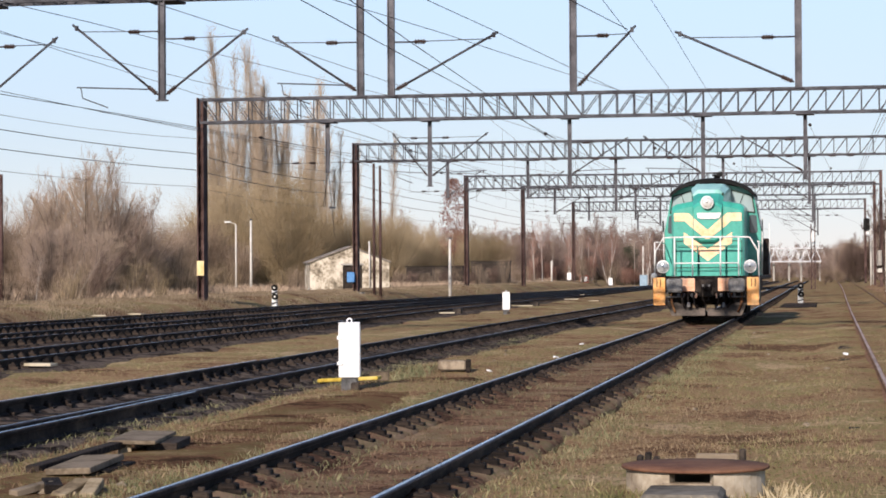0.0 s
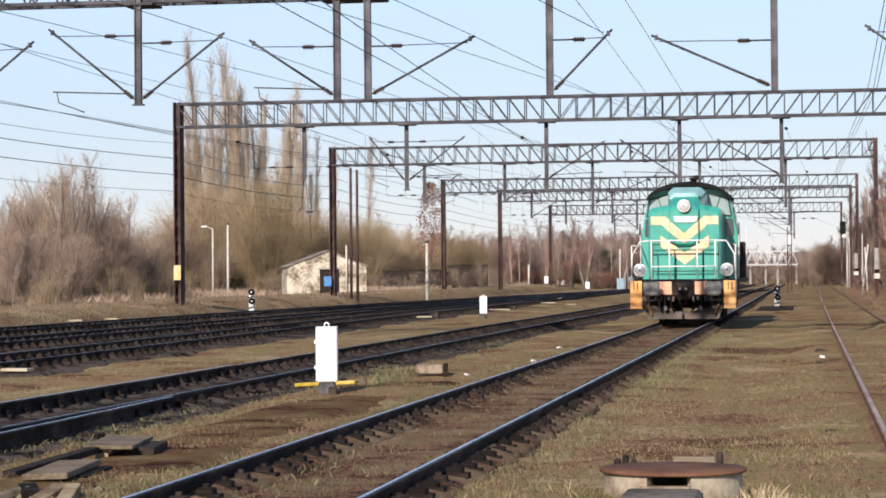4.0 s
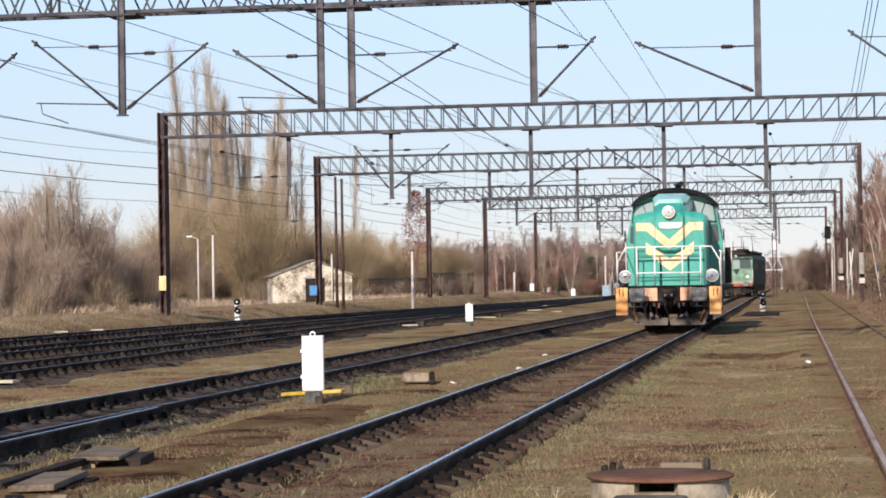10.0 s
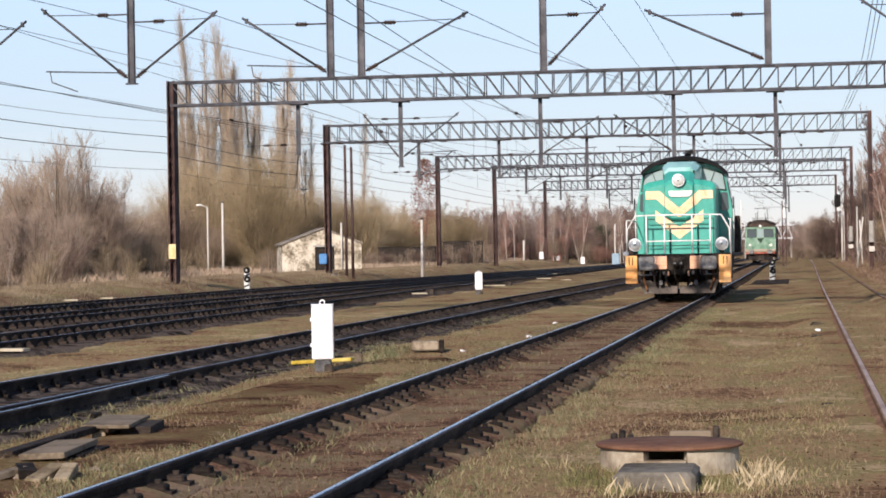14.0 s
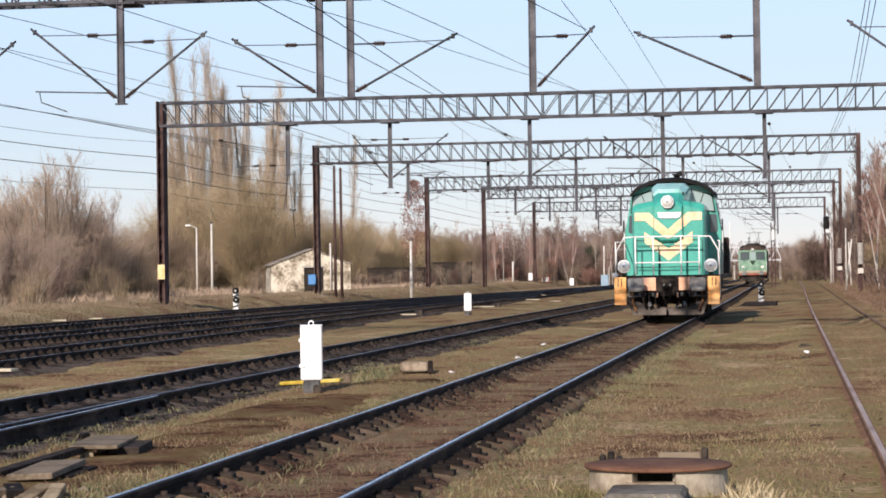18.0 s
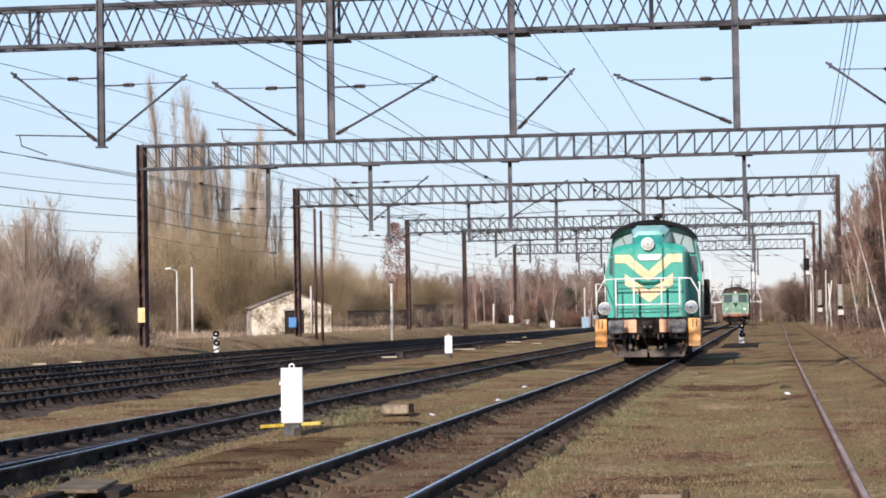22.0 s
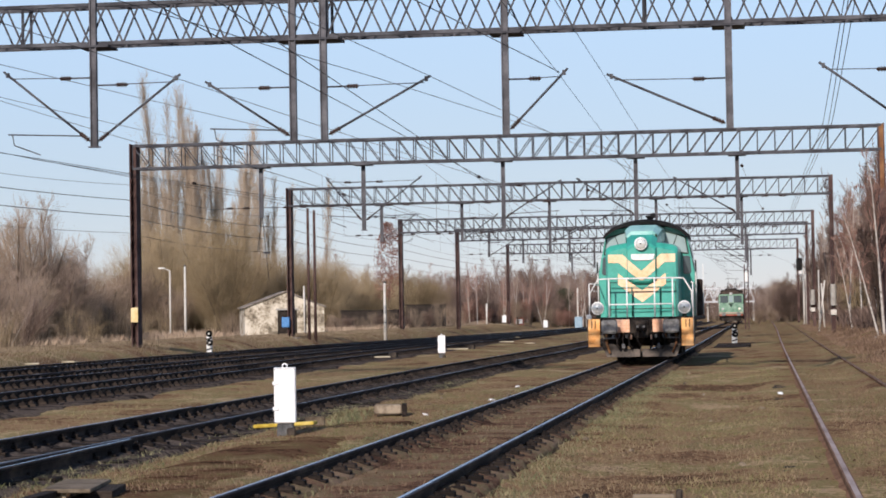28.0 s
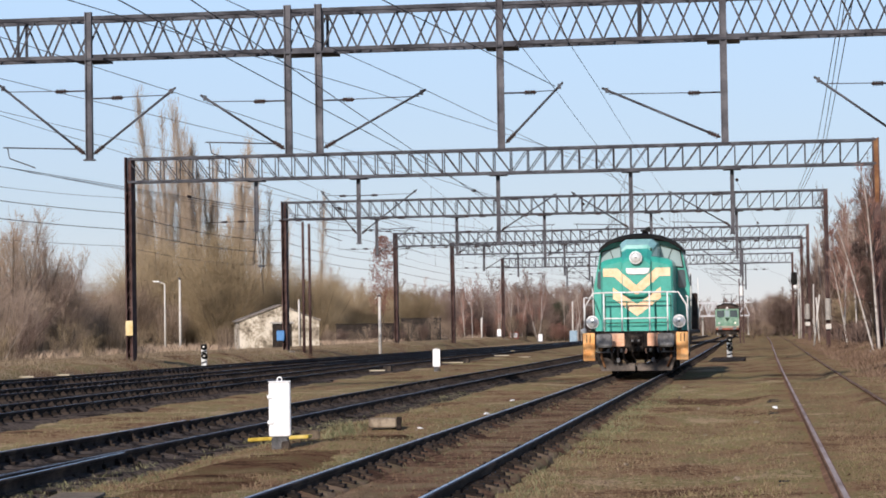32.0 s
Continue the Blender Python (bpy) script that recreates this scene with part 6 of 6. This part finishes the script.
def manhole(x, y):
    m = thing("manhole", "concrete well ring under a rusty round lid", "manhole", pose(x, y, ground_z(x, y), 0, 0, 0))
    n = 40
    ring = Geo()
    prof = [(0.49, -0.3), (0.49, 0.2), (0.39, 0.2), (0.39, -0.3)]
    ring.loft([[(r * math.cos(t), r * math.sin(t), z) for r, z in prof] for t in [6.2832 * (32 + i) / n for i in range(n - 3)]])
    part("concrete_ring", ring, RING, m, "pale weathered concrete ring with a gap")
    part("sill", Geo().box(-0.2, 0.14, -0.48, -0.39, -0.2, 0.13), STONE, m)
    part("lid", Geo().lathe((0, 0, 0.2), (0, 0, 1), [(0, 0.52), (0.016, 0.522), (0.022, 0.516), (0.025, 0.2)], 48), RUST, m, "flat rusty steel lid")
    part("front_slab", Geo().box(-0.3, 0.24, -1.25, -0.53, -0.12, 0.125, 0.03), SLAB, m, "sunken grey concrete slab")
    for px, top in ((-0.44, 0.24), (-0.38, 0.26), (-0.32, 0.23), (0.31, 0.29)):
        part("lifting_lug", Geo().box(px - 0.025, px + 0.025, 0.56, 0.62, -0.05, top, 0.012), UNDER, m)
    part("back_board", Geo().box(-0.03, 0.28, 0.55, 0.6, 0.1, 0.255, 0.01), PLANK, m)


def stone(x, y, k, rng, material, label="broken piece of pale concrete rubble", flat=0.7):
    loops = []
    for z, f in ((-0.5, 0.7), (0.0, 1.0), (0.7, 0.85), (1.0, 0.5)):
        loops.append([(k * f * math.cos(a) * rng.uniform(0.8, 1.25), k * f * math.sin(a) * rng.uniform(0.8, 1.25), z * k * flat) for a in [6.2832 * j / 7 + rng.uniform(-0.2, 0.2) for j in range(7)]])
    solo("rubble_stone", Geo().loft(loops), material, label, "stone", "rubble stones", at=pose(x, y, ground_z(x, y) + 0.02, rng.uniform(-25, 25), rng.uniform(-25, 25), rng.uniform(0, 360)))


def rubble():
    rng = random.Random(9)

    def plank(x, y, z, l, w, h, rz, rx=0, ry=0, label="weathered wooden plank on the ground", mat=None, name="plank"):
        return solo(name, Geo().box(-l / 2, l / 2, -w / 2, w / 2, 0, h, 0.006), mat or PLANK, label, "plank", "old planks", at=pose(x, y, z, rx, ry, rz))

    plank(-6.19, 19.85, 0.055, 0.43, 1.25, 0.035, 8, 0, 1, "weathered board resting on a dark block")
    plank(-5.96, 19.9, -0.05, 0.28, 0.85, 0.102, 8, 0, 0, "dark tarred timber block under a board", SLEEPER, "timber_block")
    plank(-6.2, 19.35, -0.05, 0.1, 0.12, 0.104, 30, 0, 0, "pale broken brick propping a board", BRICK, "brick")
    plank(-6.3, 18.4, -0.01, 0.12, 1.9, 0.06, -4.3, 2, 0, "long dark weathered plank on the ground", SLEEPER)
    plank(-5.9, 17.4, 0.012, 0.36, 1.1, 0.05, 4, 1, -2, "thick grey weathered board lying on rubble")
    # dark block added in place of the shade under the board
    plank(-5.76, 17.6, -0.06, 0.2, 0.9, 0.07, 4, 0, 0, "dark block added as the shaded underside of a board", SLEEPER, "timber_block")
    plank(-5.36, 15.5, 0.0, 0.14, 0.36, 0.05, -14, 14, 0, "pale broken slab leaning in the rubble", BRICK, "slab")
    plank(-5.2, 15.47, 0.0, 0.11, 0.3, 0.06, 4, 16, 0, "pale broken slab leaning in the rubble", BRICK, "slab")
    plank(-5.55, 15.62, 0.0, 0.13, 0.3, 0.07, 25, 6, 0, "dark broken timber in the rubble", SLEEPER, "timber_block")
    plank(-5.66, 15.5, 0.0, 0.1, 0.34, 0.05, -32, 8, 0, "grey broken plank in the rubble")
    for i in range(18):
        stone(-5.45 + rng.uniform(-0.4, 0.45), 15.8 + rng.uniform(-0.5, 0.7), rng.uniform(0.02, 0.055), rng, STONE)
    # pebbles and litter scattered about the yard
    for i in range(46):
        x, y = rng.choice(((-2.4, 0.4), (-7.0, -4.8), (-4.2, -2.9), (-12.8, -9.7)))
        stone(rng.uniform(x, y), 14 * 4.2 ** rng.random(), rng.uniform(0.018, 0.045), rng, STONE, "small stone lying in the grass")
    for x, y in ((-2.7, 20.5), (-5.35, 49.0), (-5.34, 35.5), (-4.97, 41.2), (0.26, 41.5), (-4.07, 53.2)):
        stone(x, y, 0.06, rng, WHITE, "scrap of white litter on the ground", 0.35)
    for x, y in ((-24.49, 73.6), (-24.0, 76.3), (-13.2, 36.6), (-14.4, 84.2), (-13.8, 101.6), (-14.3, 125.8), (-12.2, 118.0), (-16.6, 150.0)):
        plank(x * 0.985, y * 0.985, 0.17 if x < -23 else 0.04, rng.uniform(0.45, 0.95), 0.25, 0.05, rng.uniform(-20, 20), 0, 0, "pale slab lying beside the yard tracks", YELLOW_PALE, "slab")
    for x, y, w in ((-14.0, 84.9, 0.3), (-13.2, 102.0, 0.25)):
        plank(x, y, 0.0, w, 0.4, 0.2, 0, 0, 0, "dark point motor housing beside the rails", UNDER, "point_motor")
    b = thing("concrete_block", "small grey concrete block lying in the grass", "block", pose(-5.92, 35.3, 0.0, 0, 0, 8))
    part("block", Geo().box(-0.22, 0.22, -0.14, 0.14, 0.02, 0.17, 0.02), STONE, b)
    part("end_plate", Geo().box(0.22, 0.3, -0.16, 0.14, -0.03, 0.18, 0.01), SLEEPER, b)
    solo("yellow_board", Geo().box(-0.45, 0.45, -0.1, 0.1, 0, 0.05, 0.01), YELLOW, "yellow-painted board lying behind the cabinet", "board", at=pose(-6.74, 31.4, 0.03, 0, -3, -6))
    solo("wooden_block", Geo().box(-0.14, 0.14, -0.1, 0.1, 0, 0.14, 0.015), PLANK, "light wooden block behind the cabinet", "block", at=pose(-6.43, 32.0, 0.0, 0, 0, 10))


SIGN_YELLOW = surface("sun-bleached yellow enamel", [(0.6, 0.43, 0.18), (0.7, 0.54, 0.28), (0.74, 0.6, 0.36)], 4.0, 0.5, bump=0.03)
RING = surface("pale weathered concrete", [(0.2, 0.155, 0.11), (0.36, 0.3, 0.22), (0.48, 0.42, 0.33)], 2.5, 0.95, bump=0.5, fine=14.0)
BRICK = surface("old broken brick", [(0.13, 0.097, 0.06), (0.22, 0.17, 0.108), (0.31, 0.25, 0.168)], 4.0, 0.9, bump=0.5, fine=20.0, per_object=0.4)
PALE_BLUE = surface("faded blue-grey paint", [(0.2, 0.3, 0.38), (0.3, 0.4, 0.47)], 3.0, 0.6, bump=0.05)
YELLOW_PALE = surface("pale yellowish slab", [(0.22, 0.18, 0.12), (0.38, 0.32, 0.22), (0.5, 0.44, 0.33)], 3.0, 0.9, bump=0.3, per_object=0.3)


def colour_signal(x, y, z, label):
    s = thing("colour_light_signal", label, "signal", pose(x, y, ground_z(x, y)))
    part("pole", Geo().tube((0, 0, -0.2), (0, 0, z + 0.4), 0.09, 0.07, n=9), CONCRETE_PALE, s)
    part("arm", Geo().bar((0, 0, z - 0.05), (-0.35, -0.1, z - 0.05), 0.08, 0.08), CONCRETE_PALE, s)
    head = part("head", Geo().box(-0.62, -0.08, -0.3, -0.1, z, z + 1.1, 0.1), SIGNAL_BLACK, s, "black signal head")
    for k in (0.2, 0.55, 0.9):
        part("visor", Geo().tube((-0.35, -0.32, z + k), (-0.35, -0.52, z + k + 0.02), 0.11, 0.11, n=10, caps=False), SIGNAL_BLACK, head)
    part("number_plate", Geo().box(-0.42, -0.16, -0.3, -0.27, z - 0.4, z - 0.05), RAILING, s, "white plate")


def tension_weights(x, y, z0, z1, label):
    w = thing("tension_weights", label, "weights", pose(x, y, 0.0), group="tension weights")
    n = 9
    for i in range(n):
        a = lerp(z0, z1, i / n)
        part("weight", Geo().lathe((0, 0, a), (0, 0, 1), [(0, 0.15), (0.006, 0.155), ((z1 - z0) / n - 0.008, 0.155), ((z1 - z0) / n - 0.002, 0.15)], 12), CONCRETE, w)
    part("rod", Geo().tube((0, 0, z0 - 0.4), (0, 0, 7.4), 0.014, n=5), WIRE, w)
    part("plate", Geo().box(-0.15, 0.15, -0.03, 0.03, z0 - 0.5, z0 - 0.22), CONCRETE_PALE, w, "pale plate")


def far_bridge():
    b = thing("truss_bridge", "distant white steel truss bridge over the line", "bridge", pose(0, 345, 0))
    for y in (0, 3.0):
        for z in (2.95, 4.95):
            part("chord", Geo().bar((-26, y, z), (-1.4, y, z), 0.2, 0.2), BRIDGE, b)
        for i in range(16):
            x = -26 + i * 1.5375
            part("diagonal", Geo().bar((x, y, 2.95), (x + 0.77, y, 4.95), 0.1, 0.1), BRIDGE, b)
            part("diagonal", Geo().bar((x + 0.77, y, 4.95), (x + 1.5375, y, 2.95), 0.1, 0.1), BRIDGE, b)
    for x in (-26, -20, -14.5, -8.5, -6.2, -4.4, -1.6):
        part("column", Geo().box(x - 0.13, x + 0.13, 1.2, 1.6, -0.2, 2.95), CONCRETE, b)


BRIDGE = surface("pale grey bridge paint", [(0.42, 0.43, 0.44), (0.55, 0.56, 0.57)], 2.0, 0.7, bump=0.0)


PALE_WALL = surface("pale rendered wall", [(0.5, 0.5, 0.48), (0.6, 0.6, 0.58)], 0.5, 0.9, bump=0.0)


def low_hut(x, y, w, d, h, label):
    s = thing("low_hut", label, "hut", pose(x, y, ground_z(x, y), 0, 0, 6), group="dark huts by the wood")
    part("wall", Geo().box(-w / 2, w / 2, 0, d, -0.2, h), DARK_WOOD, s)
    part("roof", Geo().box(-w / 2 - 0.1, w / 2 + 0.1, -0.1, d + 0.2, h, h + 0.08, 0.02), DARK_WOOD, s)
    part("door", Geo().box(-0.5, 0.5, -0.04, 0.0, 0, h * 0.85), UNDER, s)
    for i in range(int(w / 0.4)):
        px = -w / 2 + 0.2 + i * 0.4
        if abs(px) > 0.6:
            part("board", Geo().box(px - 0.17, px + 0.17, -0.03, 0.0, 0, h - 0.05 - 0.12 * (i % 3)), DARK_WOOD, s)


def plain_post(x, y, h, r, material, label, lean=0):
    solo("post", Geo().tube((0, 0, -0.3), (0, 0, h), r, r * 0.8, n=8), material, label, "post", "slim posts", at=pose(x, y, ground_z(x, y), 0, lean, 0))


def trackside():
    # plates and boxes on the masts
    solo("mast_sign", Geo().box(-0.15, 0.15, -0.02, 0.02, 1.5, 2.11, 0.008), SIGN_YELLOW, "pale yellow plate on a gantry mast", "sign", at=pose(-25.73, 90.6, 0))
    solo("switch_box", Geo().box(-0.22, 0.22, -0.12, 0.12, 1.05, 1.63, 0.03), BLUE, "blue enamel box on a gantry mast", "box", at=pose(-26.5, 124.0, 0))
    plain_post(-41.75, 110, 6.7, 0.12, MAST, "rust-brown steel post at the edge of the thicket")
    for x in (-25.27, -24.91):
        plain_post(x, 124.5, 7.4, 0.09, MAST, "slim rust-brown steel pole beside a gantry")
    tension_weights(3.72, 124.0, 1.75, 2.9, "stack of pale concrete tension weights on a mast")
    tension_weights(3.55, 167.5, 1.9, 3.0, "stack of pale concrete tension weights on a far mast")
    colour_signal(3.45, 199, 4.8, "black colour-light signal on a pale post")
    mast = thing("lattice_mast", "slim dark lattice mast with a white panel between the tracks", "mast", pose(-1.5, 200, 0))
    for s in (-0.16, 0.16):
        part("leg", Geo().box(s - 0.05, s + 0.05, -0.05, 0.05, -0.2, 5.6), MAST, mast)
    for i in range(10):
        part("brace", Geo().bar((-0.14, 0, i * 0.55), (0.14, 0, i * 0.55 + 0.5), 0.04, 0.04), MAST, mast)
    part("panel", Geo().box(-0.13, 0.13, -0.1, -0.06, 3.9, 4.9, 0.01), RAILING, mast, "white panel")
    # dark boards added to stand for the shunter's shadow on the ground
    deck = thing("timber_deck", "dark boards added for the shaded band beside the track", "deck", pose(-1.38, 100.5, -0.02))
    for i in range(24):
        part("plank", Geo().box(-0.75, 0.75, -5.0 + i * 0.42, -4.6 + i * 0.42, -0.1, 0.06 + 0.01 * (i % 3), 0.01), SLEEPER, deck)
    for x, y, h, lean in ((3.6, 196, 4.5, 0), (3.3, 140, 3.2, 7), (3.9, 150, 3.0, -3), (4.1, 172, 4.2, 0)):
        plain_post(x, y, h, 0.06, CONCRETE_PALE, "slim pale post at the edge of the wood", lean)
    lamp = thing("arm_lamp", "pale lamp post with a short arm half hidden in the thicket", "lamp post", pose(-48.1, 180, ground_z(-48.1, 180)))
    part("pole", Geo().tube((0, 0, -0.3), (0, 0, 5.6), 0.08, 0.06, n=8), CONCRETE_PALE, lamp)
    part("arm", Geo().bar((0, 0, 5.6), (-0.5, 0, 5.8), 0.06, 0.06), CONCRETE_PALE, lamp)
    part("lantern", Geo().box(-0.95, -0.45, -0.12, 0.12, 5.74, 5.88, 0.04), RAILING, lamp)
    for x, y, h in ((-44.5, 300, 5.0), (-42.5, 330, 4.0), (-30.6, 250, 2.4), (-21.4, 262, 4.6), (-27.0, 168.6, 1.2)):
        plain_post(x, y, h, 0.11, CONCRETE_PALE, "pale post in front of the far wood")
    solo("warning_board", Geo().box(-0.5, 0.5, -0.03, 0.03, 0.4, 1.2, 0.01), REDDISH, "red-bordered board beside the far cabinets", "board", at=pose(-25.9, 240, 0))
    solo("board_face", Geo().box(-0.36, 0.36, -0.05, -0.032, 0.55, 1.05, 0.005), RAILING, "white face of a trackside board", "board", at=pose(-25.9, 240, 0))
    solo("blue_box", Geo().box(-0.4, 0.4, -0.3, 0.3, 0.5, 1.7, 0.04), PALE_BLUE, "pale blue cabinet beside the far tracks", "cabinet", at=pose(-19.55, 240, -0.5))
    low_hut(-35.6, 203, 5.2, 3.0, 2.1, "low dark wooden hut in front of the wood")
    low_hut(-31.2, 208, 3.6, 3.0, 2.25, "low dark wooden hut in front of the wood")
    far_bridge()
    house = thing("far_house", "distant pale apartment block beyond the line", "building", pose(-4.5, 640, 0))
    part("wall", Geo().box(-5, 5, 0, 8, -0.5, 7.2), PALE_WALL, house)
    part("roof", Geo().box(-5.3, 5.3, -0.3, 8.3, 7.2, 7.5), ROOFING, house)
    for i in range(5):
        for z in (1.2, 4.2):
            part("window", Geo().box(-4.3 + i * 1.9, -3.3 + i * 1.9, -0.05, 0.02, z, z + 1.4), WINDOW, house)


def yard():
    relay_box(-6.35, 29.6, 0.285, 0.3, 0.92, "white metal relay cabinet on a dark plinth beside the track")
    relay_box(-11.95, 83.6, 0.27, 0.3, 0.84, "distant white metal relay cabinet between tracks")
    relay_box(-27.5, 240, 0.42, 0.4, 0.95, "far white metal cabinet by the wood")
    relay_box(-22.8, 237, 0.42, 0.4, 0.92, "far white metal cabinet beside the tracks")
    dwarf_signal(-24.3, 97.5, 0.1, "black and white dwarf signal at the foot of the bank")
    dwarf_signal(-1.42, 108.5, 0.0, "black and white dwarf signal on a dark slab", True)
    lamp_post(-42.8, 164.5, 5.55, "pale concrete lamp post in front of the thicket")
    lamp_post(-23.4, 139.0, 3.7, "slim pale post beside the outer track")
    shed()
    manhole(-0.955, 16.1)
    rubble()
    trackside()


yard()


# ---- movement ----
def motions():
    """The electric locomotive backs away over the crossover and slows down."""
    way = [(0, 148), (2, 157.2), (4, 166.8), (5.5, 174.3), (7, 182.2), (8, 187.6), (9, 193), (10, 198.2), (11, 203.4), (12, 208.5), (13, 213.3), (14, 218), (15.5, 224.6), (17.5, 233), (20, 243), (23, 254), (26, 264), (29, 273), (32, 281)]
    rows = []
    for t, y in way:
        a, b = crossover(y + 2.5) if y > 148 else -8.15, crossover(y + 13.0)
        turn = -math.degrees(math.atan2(b - a, 10.5))
        rows.append((t, pose(a - (b - a) * 2.5 / 10.5, y, RAIL_Z, 0, 0, turn)))
    walk(ELECTRIC, rows)


motions()
